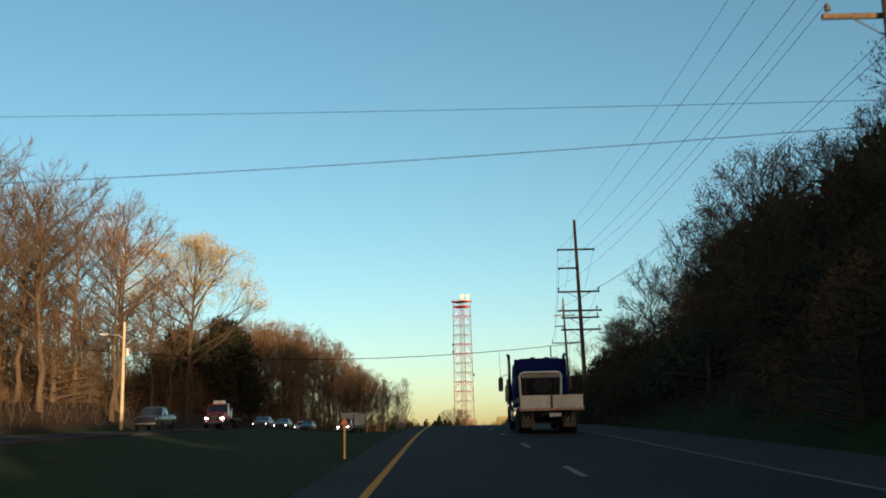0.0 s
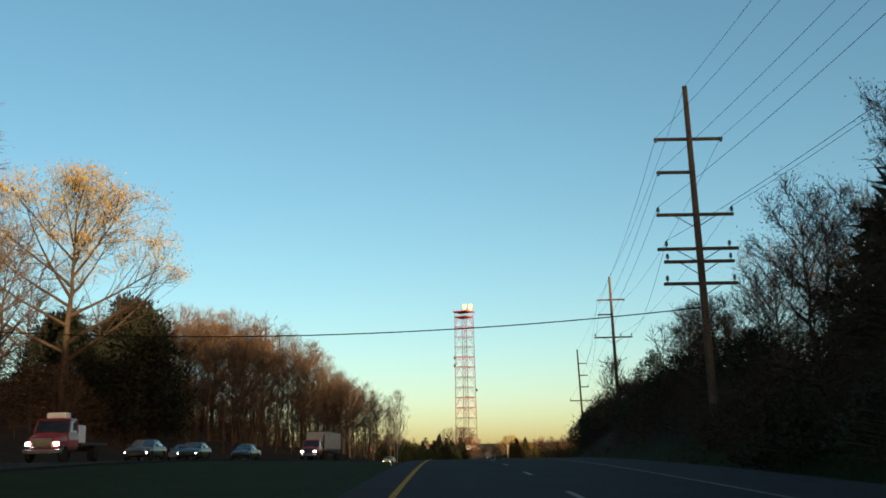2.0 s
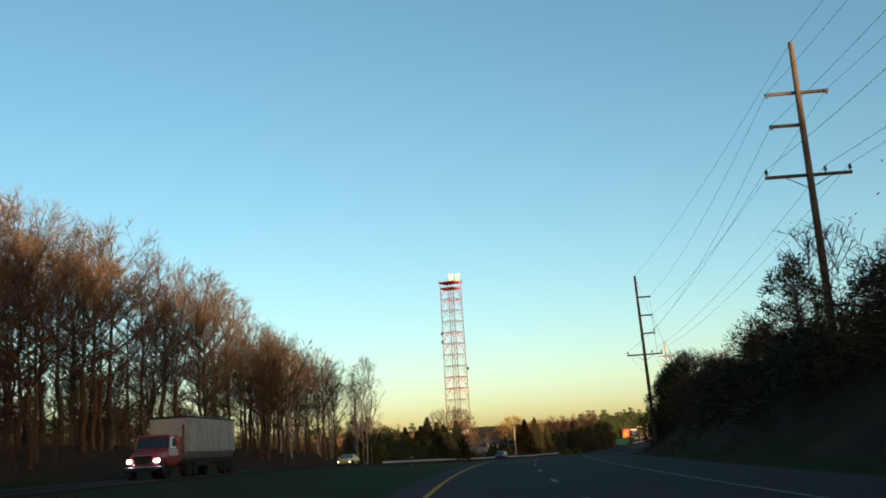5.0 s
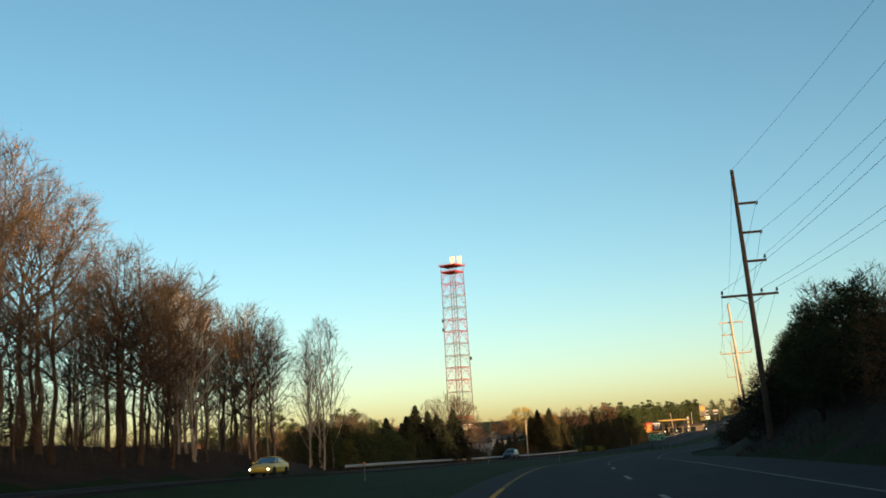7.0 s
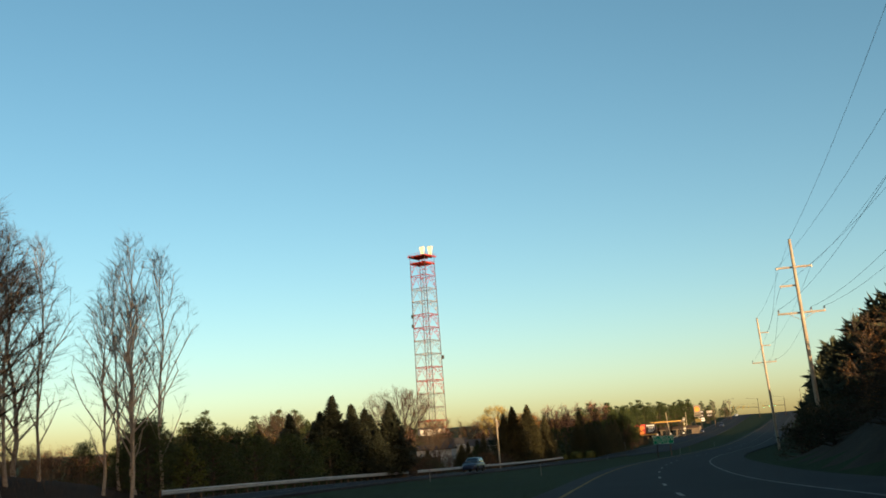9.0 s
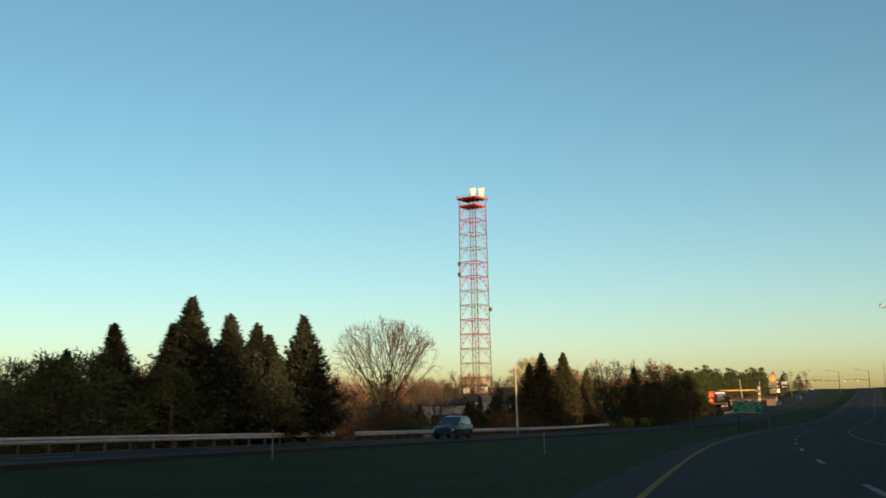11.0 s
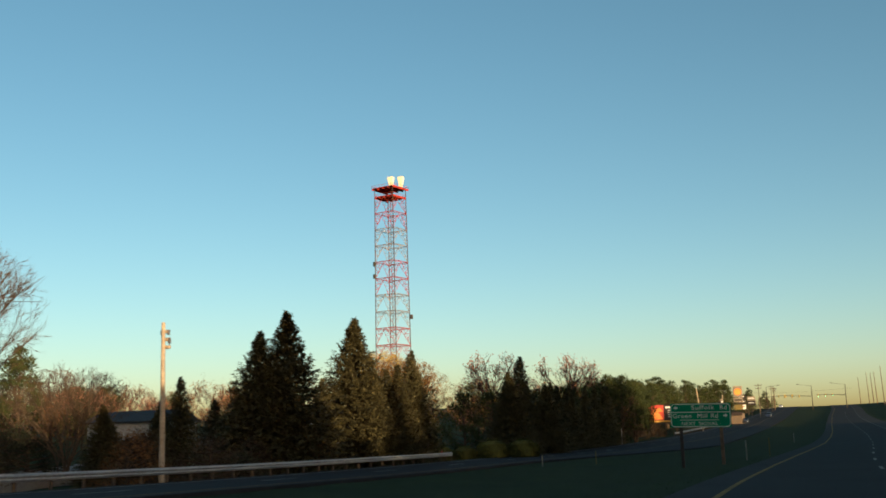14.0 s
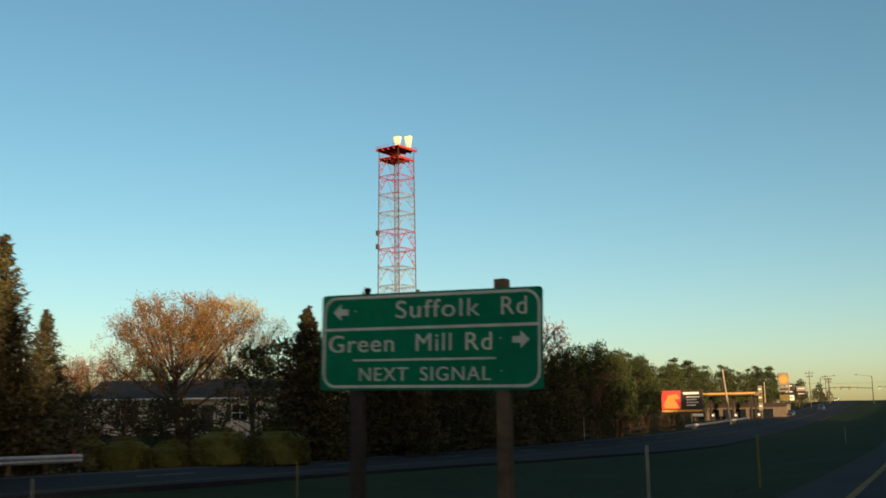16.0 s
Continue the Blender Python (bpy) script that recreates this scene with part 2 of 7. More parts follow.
# ---- mesh helpers ----
class Build:
    """Gathers vertices and faces for one mesh."""

    def __init__(self):
        self.v, self.f = [], []

    def add(self, verts, faces):
        k = len(self.v)
        self.v += [tuple(p) for p in verts]
        self.f += [tuple(i + k for i in q) for q in faces]
        return self

    def box(self, lo, hi, bevel=0.0, m=None):
        (x0, y0, z0), (x1, y1, z1) = lo, hi
        if not bevel:
            vs = [(x, y, z) for z in (z0, z1) for x, y in ((x0, y0), (x1, y0), (x1, y1), (x0, y1))]
            fs = [(3, 2, 1, 0), (4, 5, 6, 7), (0, 1, 5, 4), (1, 2, 6, 5), (2, 3, 7, 6), (3, 0, 4, 7)]
        else:
            b = min(bevel, (x1 - x0) / 2.01, (y1 - y0) / 2.01, (z1 - z0) / 2.01)
            vs, fs = [], []
            for z, e in ((z0, b), (z0 + b, 0), (z1 - b, 0), (z1, b)):
                a, c = e, e
                vs += [(x0 + a + b * (e == 0), y0 + c, z), (x1 - a - b * (e == 0), y0 + c, z), (x1 - a, y0 + c + b * (e == 0), z), (x1 - a, y1 - c - b * (e == 0), z),
                       (x1 - a - b * (e == 0), y1 - c, z), (x0 + a + b * (e == 0), y1 - c, z), (x0 + a, y1 - c - b * (e == 0), z), (x0 + a, y0 + c + b * (e == 0), z)]
            for r in range(3):
                for i in range(8):
                    j = (i + 1) % 8
                    fs.append((8 * r + i, 8 * r + j, 8 * r + 8 + j, 8 * r + 8 + i))
            fs += [tuple(range(7, -1, -1)), tuple(range(24, 32))]
        if m is not None:
            vs = [tuple(m @ Vector(p)) for p in vs]
        return self.add(vs, fs)

    def tube(self, points, radii, sides=6, cap=True):
        """A tapered tube along points."""
        pts = [Vector(p) for p in points]
        if not hasattr(radii, "__len__"):
            radii = [radii] * len(pts)
        vs, fs = [], []
        for i, p in enumerate(pts):
            way = (pts[min(i + 1, len(pts) - 1)] - pts[max(i - 1, 0)]).normalized()
            side = way.cross(Vector((0, 0, 1)) if abs(way.z) < 0.95 else Vector((1, 0, 0))).normalized()
            up = side.cross(way)
            for k in range(sides):
                a = 2 * math.pi * k / sides
                vs.append(p + (side * math.cos(a) + up * math.sin(a)) * radii[i])
        for i in range(len(pts) - 1):
            for k in range(sides):
                j = (k + 1) % sides
                fs.append((sides * i + k, sides * i + j, sides * i + sides + j, sides * i + sides + k))
        if cap:
            fs += [tuple(range(sides - 1, -1, -1)), tuple(range(sides * (len(pts) - 1), sides * len(pts)))]
        return self.add(vs, fs)

    def prism(self, outline, axis, lo, hi):
        """An outline of (a, b) pairs carried from lo to hi along axis (0: x, 1: y, 2: z)."""
        n = len(outline)
        def at3(a, b, c):
            return {0: (c, a, b), 1: (a, c, b), 2: (a, b, c)}[axis]
        vs = [at3(a, b, lo) for a, b in outline] + [at3(a, b, hi) for a, b in outline]
        fs = [tuple(range(n - 1, -1, -1)), tuple(range(n, 2 * n))] + [(i, (i + 1) % n, n + (i + 1) % n, n + i) for i in range(n)]
        return self.add(vs, fs)

    def lathe(self, profile, sides=16, m=None):
        """Radius and height pairs turned about z."""
        vs = [(r * math.cos(2 * math.pi * k / sides), r * math.sin(2 * math.pi * k / sides), z) for r, z in profile for k in range(sides)]
        if m is not None:
            vs = [tuple(m @ Vector(p)) for p in vs]
        fs = [(sides * i + k, sides * i + (k + 1) % sides, sides * (i + 1) + (k + 1) % sides, sides * (i + 1) + k) for i in range(len(profile) - 1) for k in range(sides)]
        fs += [tuple(range(sides - 1, -1, -1)), tuple(range(sides * (len(profile) - 1), sides * len(profile)))]
        return self.add(vs, fs)

    def mesh(self, name, mat, smooth=False):
        me = bpy.data.meshes.new(name)
        me.from_pydata(self.v, [], self.f)
        me.materials.append(mat)
        if smooth:
            me.shade_smooth()
        me.update()
        return me


def part(name, b, mat, parent, label="", smooth=False, fix=False):
    ob = new(name, b.mesh(name, mat, smooth))
    if fix:
        bm = bmesh.new()
        bm.from_mesh(ob.data)
        bmesh.ops.recalc_face_normals(bm, faces=bm.faces)
        bm.to_mesh(ob.data)
        bm.free()
    ob.parent = parent
    return tagged(ob, label)


def thing(name, m, label, category, group="", kind=""):
    ob = new(name)
    ob.empty_display_size = 0.3
    ob.matrix_basis = m
    return tagged(ob, label, category, group, kind)


# ---- the plan: a road axis with stations s and offsets d (right: plus) ----
K, S0, TH = 0.0013076, 113.4, 0.345
S1 = S0 + TH / K
GRADE = ((-400, -3.5), (-100, -2.2), (0, 0.03), (12, 0.42), (24, 0.90), (36, 1.42), (48, 1.86), (60, 2.20), (72, 2.54), (84, 2.86), (96, 3.08), (108, 3.28), (125, 3.40),
         (165, 3.44), (183, 3.44), (203, 3.38), (218, 3.28), (234, 3.04), (249, 2.74), (265, 2.32), (300, 1.95), (320, 1.70), (340, 1.40), (393, 0.92), (450, 0.95), (520, 1.75), (583, 2.8), (650, 4.0), (723, 5.8), (800, 8.3), (900, 12.0), (1000, 14.0), (2000, 14.0))
FAR_SIDE = ((0, 0.0), (80, 0.2), (110, 0.3), (140, 0.38), (215, 0.38), (250, 0.35), (290, 0.3), (350, 0.1), (420, -0.2), (470, -0.5), (560, -0.5), (700, 0.0))
GS = np.arange(-400, 2000, 4.0)
GZ = np.convolve(np.pad(np.interp(GS, *zip(*GRADE)), 3, mode="edge"), np.ones(7) / 7, "valid")
OZ = np.convolve(np.pad(np.interp(GS, *zip(*FAR_SIDE)), 4, mode="edge"), np.ones(9) / 9, "valid")


def road_z(s):
    return np.interp(s, GS, GZ)


def far_z(s):
    return np.interp(s, GS, GZ) + np.interp(s, GS, OZ)


def on_axis(s, d=0.0):
    """World x, y and heading (radians to the right of +y) at a station and an offset."""
    u = min(max(s, S0), S1) - S0
    h = K * u
    x, y = (1 - math.cos(h)) / K, min(s, S0) + math.sin(h) / K
    v = max(s - S1, 0.0)
    return x + v * math.sin(h) + d * math.cos(h), y + v * math.cos(h) - d * math.sin(h), h


def station(x, y):
    """Station and offset of world places (arrays)."""
    x, y = np.asarray(x, float), np.asarray(y, float)
    phi = np.arctan2(y - S0, 1 / K - x)
    r = np.hypot(y - S0, 1 / K - x)
    ex, ey = (1 - math.cos(TH)) / K, S0 + math.sin(TH) / K
    along = (x - ex) * math.sin(TH) + (y - ey) * math.cos(TH)
    across = (x - ex) * math.cos(TH) - (y - ey) * math.sin(TH)
    s = np.where(y <= S0, y, np.where(phi > TH, S1 + along, S0 + phi / K))
    d = np.where(y <= S0, x, np.where(phi > TH, across, 1 / K - r))
    return s, d


def smooth(a, b, v):
    t = np.clip((v - a) / (b - a), 0, 1)
    return t * t * (3 - 2 * t)


def bend(s):
    """How far the near carriageway swings to the right, past the end of the common curve."""
    return np.interp(s, (378, 392, 406, 420, 448, 475, 510, 590, 720, 830), (0.0, 0.2, 0.65, 1.25, 2.3, 3.0, 3.5, 4.0, 5.3, 7.4))


def turn_lane(s):
    """Offset of the inner edge of the oncoming carriageway, which widens by a turning lane."""
    return np.interp(s, (415, 430, 447, 458, 470, 1000), (-18.2, -16.6, -14.4, -12.2, -10.8, -10.5))


def inner_edge(s):
    """The inner edge of the near carriageway widens a little through the curve."""
    return -0.42 * smooth(295, 350, s)


def ground_z(s, d):
    """The lie of the land."""
    s, d = np.asarray(s, float), np.asarray(d, float)
    zr, zo = road_z(s), far_z(s)
    d = d - bend(s) * smooth(-16, -2.2, d)
    d = d - inner_edge(s) * smooth(-16, -2.2, d) * (1 - smooth(-2.2, 3, d))
    wide = turn_lane(s) + 19.4 - 3.0 * smooth(420, 530, s)
    d = d - 3.0 * smooth(420, 530, s) * smooth(2.2, 15, -d) - np.maximum(wide, 0) * smooth(412, 430, s) * smooth(4, 10, -d) * (1 - smooth(15, 23, -d))      # the median narrows
    bank = 4.4 * smooth(-120, -20, s) * (1 - smooth(270, 345, s)) + 0.8
    left = 3.2 * smooth(20, 110, s) * (1 - smooth(262, 318, s))
    hill = 5.0 * smooth(480, 760, s) * smooth(60, 160, -d)
    yard = 1.6 * smooth(30, 40, -d) * smooth(412, 448, s) * (1 - smooth(520, 600, s))
    right = zr - 0.12 - 0.5 * smooth(9.6, 11.4, d) + (bank + 0.5) * smooth(10.8, 20.5, d) + 2.5 * smooth(25, 90, d)
    dip = -0.45 * np.sin(np.clip((-d - 2.2) / 16.0, 0, 1) * math.pi)
    mid = zr + (zo - zr) * smooth(2.2, 18.2, -d) - 0.12 + dip * (d < -2.2)
    out = zo - 0.12 - 0.5 * smooth(27.2, 29.5, -d) * (1 - left / 3.2) + left * smooth(27, 38, -d) + 2.0 * smooth(38, 120, -d) + hill + yard
    return np.where(d > 9.5, right, np.where(d > -18.2, mid, np.where(d > -27.2, zo - 0.12, out)))


def place(s, d, up=0.0):
    x, y, h = on_axis(s, d)
    return Vector((x, y, float(ground_z(s, d)) + up))


def stand(s, d, up=0.0, turn=0.0):
    """A pose on the ground, y along the road, turned by degrees to the left."""
    p = place(s, d, up)
    return pose(p.x, p.y, p.z, 0, 0, turn - math.degrees(on_axis(s, d)[2]))


def spot(x, y, up=0.0, turn=0.0):
    s, d = station(x, y)
    return pose(x, y, float(ground_z(s, d)) + up, 0, 0, turn)


# ---- ground: one sheet to the horizon ----
def grid_lines(*spans):
    out = []
    for a, b, step in spans:
        out += list(np.arange(a, b, step))
    return np.array(out)


gx = grid_lines((-3000, -600, 300), (-600, -120, 24), (-120, 120, 2.0), (120, 260, 5), (260, 700, 40), (700, 3301, 400))
gy = grid_lines((-600, -40, 20), (-40, 480, 2.6), (480, 900, 8), (900, 1400, 50), (1400, 4401, 300))
mx, my = np.meshgrid(gx, gy)
ms, md = station(mx, my)
mz = ground_z(ms, md)
rough_ground = (md < -28) | (md > 12)
wob = np.array([noise.noise((x * 0.09, y * 0.09, 0.0)) for x, y in zip(mx.ravel(), my.ravel())]).reshape(mx.shape)
mz = mz + wob * 0.25 * rough_ground
nx = len(gx)
ground_mesh = bpy.data.meshes.new("ground")
idx = (np.arange(len(gy) - 1)[:, None] * nx + np.arange(nx - 1)).ravel()
ground_mesh.from_pydata(np.c_[mx.ravel(), my.ravel(), mz.ravel()].tolist(), [], np.c_[idx, idx + 1, idx + 1 + nx, idx + nx].tolist())
ground_mesh.materials.append(GRASS)
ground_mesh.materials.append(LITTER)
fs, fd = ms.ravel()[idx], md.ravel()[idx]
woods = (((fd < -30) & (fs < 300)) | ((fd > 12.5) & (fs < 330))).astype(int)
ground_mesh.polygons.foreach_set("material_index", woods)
ground_mesh.shade_smooth()
tagged(new("ground", ground_mesh), "dark green mown grass with brown leaf litter under trees", "ground", kind="structure")


# ---- roads ----
def ribbon(name, d0, d1, s0, s1, up, mat, label, level, step=4.0, category="road"):
    ss = np.arange(s0, s1 + 0.01, step)
    b = Build()
    vs = []
    for s in ss:
        shift = 3.0 * float(smooth(420, 530, s)) if d0 < -10 else float(bend(s))
        for drop in (0, 0.25):
            for d in (d0, d1):
                widen = float(inner_edge(s)) if -10 < d < 0 else 0.0
                x, y, _ = on_axis(s, d + shift + widen)
                vs.append((x, y, float(level(s)) + up - drop))
    fs = []
    for i in range(len(ss) - 1):
        a, c = 4 * i, 4 * i + 4
        fs += [(a, a + 1, c + 1, c), (a + 2, a, c, c + 2), (a + 1, a + 3, c + 3, c + 1)]
    b.add(vs, fs)
    return tagged(new(name, b.mesh(name, mat)), label, category, kind="structure")


ribbon("road", -1.30, 6.25, -300, 1400, 0.0, ASPHALT, "dark worn asphalt carriageway with two lanes", road_z)
ribbon("road_shoulder", 6.25, 9.4, -300, 1400, -0.004, SHOULDER, "grey paved outer shoulder of the carriageway", road_z)
ribbon("road_shoulder", -2.35, -1.30, -300, 1400, -0.004, SHOULDER, "narrow grey paved inner shoulder along the median", road_z)
ribbon("road", -26.0, -18.9, -300, 1400, 0.0, ASPHALT, "dark asphalt oncoming carriageway beyond the grass median", far_z)
ribbon("road_shoulder", -27.2, -26.0, -300, 1400, -0.004, SHOULDER, "grey paved shoulder of the oncoming carriageway", far_z)
ribbon("road_shoulder", -18.9, -18.2, -300, 1400, -0.004, SHOULDER, "narrow paved edge of the oncoming carriageway", far_z)
lane, ss = Build(), np.arange(416, 1200, 4.0)
lane.add([(*on_axis(a, o)[:2], float(far_z(a)) - 0.004 - drop) for a in ss for drop, o in ((0, -18.3 + 3.0 * float(smooth(420, 530, a))), (0, float(turn_lane(a))), (0.4, float(turn_lane(a)) + 0.02))],
         [f for i in range(len(ss) - 1) for f in ((3 * i, 3 * i + 1, 3 * i + 4, 3 * i + 3), (3 * i + 1, 3 * i + 2, 3 * i + 5, 3 * i + 4))])
tagged(new("road", lane.mesh("road", ASPHALT)), "dark asphalt turning lane beside the oncoming carriageway", "road", kind="structure")
ribbon("line_yellow", -1.28, -1.14, 200, 1200, 0.006, YELLOW_DIM, "dirty yellow painted edge line on asphalt", road_z, category="road marking")
ribbon("line_yellow", -1.28, -1.14, -200, 200, 0.006, YELLOW, "solid yellow painted edge line on asphalt", road_z, category="road marking")
ribbon("line_white", 6.05, 6.18, -200, 1200, 0.006, WHITE_WORN, "worn white painted edge line on asphalt", road_z, category="road marking")
ribbon("line_white", -25.95, -25.82, -200, 1200, 0.006, WHITE_LINE, "solid white edge line of the oncoming carriageway", far_z, category="road marking")
ribbon("line_yellow", -19.1, -18.97, -200, 1200, 0.006, YELLOW_WORN, "worn yellow edge line of the oncoming carriageway", far_z, category="road marking")
for k in range(-4, 60):
    s = 83.6 + 23.6 - 12.19 * 4 + 12.19 * (k + 1) - 1.5 - 1.5
    ribbon("lane_dash", 2.40, 2.53, s, s + 3.05, 0.006, WHITE_LINE, "worn white painted lane dash on asphalt", road_z, 1.525, "road marking")
    ribbon("lane_dash", -22.5, -22.37, s, s + 3.05, 0.006, WHITE_LINE, "worn white lane dash on the oncoming carriageway", far_z, 1.525, "road marking")


# ---- lattice tower ----
def lattice_tower(x, y, base, deck):
    t = thing("lattice_tower", pose(x, y, base, 0, 0, 13.4 + 45 - 2), "tall red and white steel lattice tower with two horn antennas", "tower")
    H = deck - base
    corner = ((-1, -1), (1, -1), (1, 1), (-1, 1))

    def half(z):
        return (10.6 - 1.3 * z / H) / 2
    tops = [H - 3.7 - 6.95 * n for n in range(40) if H - 3.7 - 6.95 * n > 3.0]
    for n, z1 in enumerate(tops):
        z0 = tops[n + 1] if n + 1 < len(tops) else 0.0
        mat = TOWER_RED if n % 4 in (0, 1) else TOWER_WHITE
        edge = TOWER_RED if n % 4 in (0, 1) else TOWER_WHITE
        a, c = half(z0), half(z1)
        brace, girts = Build(), Build()
        for sx, sy in corner:
            part("leg_section", Build().tube([(sx * a, sy * a, z0), (sx * c, sy * c, z1)], 0.19, 6), TOWER_LEG, t)
        for i in range(4):
            (ax, ay), (bx, by) = corner[i], corner[(i + 1) % 4]
            p, q = Vector((ax * a, ay * a, z0)), Vector((bx * a, by * a, z0))
            r, u = Vector((ax * c, ay * c, z1)), Vector((bx * c, by * c, z1))
            mid = (r + u) / 2
            girts.tube([r, u], 0.14, 4)
            girts.tube([r + Vector((0, 0, -0.55)), u + Vector((0, 0, -0.55))], 0.05, 4)
            for k in range(8):
                e0, e1 = r.lerp(u, k / 8), r.lerp(u, (k + 0.5) / 8)
                girts.tube([e0, e1 + Vector((0, 0, -0.55))], 0.03, 3)
            brace.tube([p, mid], 0.095, 4)
            brace.tube([q, mid], 0.095, 4)
            for f in (0.36, 0.68):
                m1, m2 = p.lerp(mid, f), q.lerp(mid, f)
                brace.tube([m1, p.lerp(r, f)], 0.075, 3)
                brace.tube([m2, q.lerp(u, f)], 0.075, 3)
                brace.tube([m1, p.lerp(r, f + 0.3)], 0.075, 3)
                brace.tube([m2, q.lerp(u, f + 0.3)], 0.075, 3)
        for k in range(4):
            (ax, ay), (bx, by) = corner[k], corner[(k + 1) % 4]
            (ex, ey) = corner[(k + 2) % 4]
            girts.tube([((ax + bx) * c / 2, (ay + by) * c / 2, z1), ((bx + ex) * c / 2, (by + ey) * c / 2, z1)], 0.06, 4)
        part("bracing", brace, mat, t)
        part("girt_ring", girts, edge, t)
    for sx, sy in corner:
        part("leg_section", Build().tube([(sx * half(H - 3.7), sy * half(H - 3.7), H - 3.7), (sx * half(H), sy * half(H), H)], 0.15, 6), TOWER_LEG, t)
    ladder = Build()
    for dx in (-0.35, 0.35):
        ladder.tube([(dx, 0, 0), (dx, 0, H)], 0.07, 4)
    for k in range(0, int(H), 2):
        ladder.tube([(-0.35, 0, k), (0.35, 0, k)], 0.04, 3)
    part("waveguide_ladder", ladder, DARK_METAL, t, "dark ladder and waveguide run up the middle")
    for zz, e in ((H - 3.7, 0.15), (H, 0.95)):
        w = half(H) + e
        plate = Build()
        plate.box((-w, -w, zz - 0.12), (w, w, zz + 0.05))
        deck_ob = part("deck", plate, TOWER_RED, t, "red steel platform")
        for k in range(5):
            yy = -w + 0.2 + (2 * w - 0.4) * k / 4
            part("deck_beam", Build().box((-w, yy - 0.12, zz - 0.75), (w, yy + 0.12, zz - 0.124)), TOWER_RED, deck_ob)
        rail = Build()
        for i in range(4):
            (ax, ay), (bx, by) = corner[i], corner[(i + 1) % 4]
            for up in (0.55, 1.1):
                rail.tube([(ax * w, ay * w, zz + up), (bx * w, by * w, zz + up)], 0.035, 4)
            for k in range(9):
                f = k / 8
                px, py = ax * w + (bx - ax) * w * f, ay * w + (by - ay) * w * f
                rail.tube([(px, py, zz), (px, py, zz + 1.1)], 0.03, 4)
        part("deck_rail", rail, TOWER_RED, deck_ob)
    turn = Matrix.Rotation(radians(-56.4), 4, "Z")
    for sx in (0.4, 4.6):
        mm = turn @ Matrix.Translation((sx, 0.0, H)) @ Matrix.Rotation(radians(-24), 4, "Z")
        h = Build()
        lo4 = [mm @ Vector((x, y, 0.7)) for x, y in ((-0.6, -0.6), (0.6, -0.6), (0.6, 0.6), (-0.6, 0.6))]
        mid4 = [mm @ Vector((x, y, 2.2)) for x, y in ((-0.75, -0.75), (0.75, -0.75), (0.75, 0.75), (-0.75, 0.75))]
        up4 = [mm @ Vector((x, y, 5.0)) for x, y in ((-1.12, -1.12), (1.12, -1.12), (1.12, 1.12), (-1.12, 1.12))]
        cap4 = [mm @ Vector((x, y, 5.4)) for x, y in ((-1.0, -0.5), (1.0, -0.5), (1.0, 0.9), (-1.0, 0.9))]
        fs4 = [(3, 2, 1, 0), (12, 13, 14, 15)]
        for j in range(3):
            fs4 += [(4 * j + i, 4 * j + (i + 1) % 4, 4 * j + 4 + (i + 1) % 4, 4 * j + 4 + i) for i in range(4)]
        h.add(lo4 + mid4 + up4 + cap4, fs4)
        horn = part("horn_antenna", h, HORN, t, "cream horn antenna, wide mouth up")
        mt = Build().box((-0.7, -0.7, 0.05), (0.7, 0.7, 0.3), m=mm)
        mt.box((-0.25, -0.25, 0.3), (0.25, 0.25, 0.7), m=mm)
        part("horn_mount", mt, TOWER_RED, horn)
    for zz, ang in ((H * 0.60, 200), (H * 0.655, 200), (H * 0.42, 20)):
        dish = Build()
        a = half(zz) + 0.5
        mm = Matrix.Translation((-a if ang > 90 else a, -a if ang < 90 else a * 0.9, zz))
        dish.lathe([(0.7, -0.9), (0.75, 0.8), (0.4, 0.95)], 10, mm)
        dish.box((-0.2, -0.2, -0.1), (0.9, 0.2, 0.1), m=mm)
        part("small_antenna", dish, DARK_METAL, t, "small dark drum antenna on a leg")
    for sx, sy in corner:
        part("footing", Build().box((sx * 5.3 - 1, sy * 5.3 - 1, -1.0), (sx * 5.3 + 1, sy * 5.3 + 1, 0.4), 0.1), CONCRETE, t)
    return t


ts, td = station(14.8, 771.3)
lattice_tower(14.8, 771.3, float(ground_z(ts, td)), 106.6)


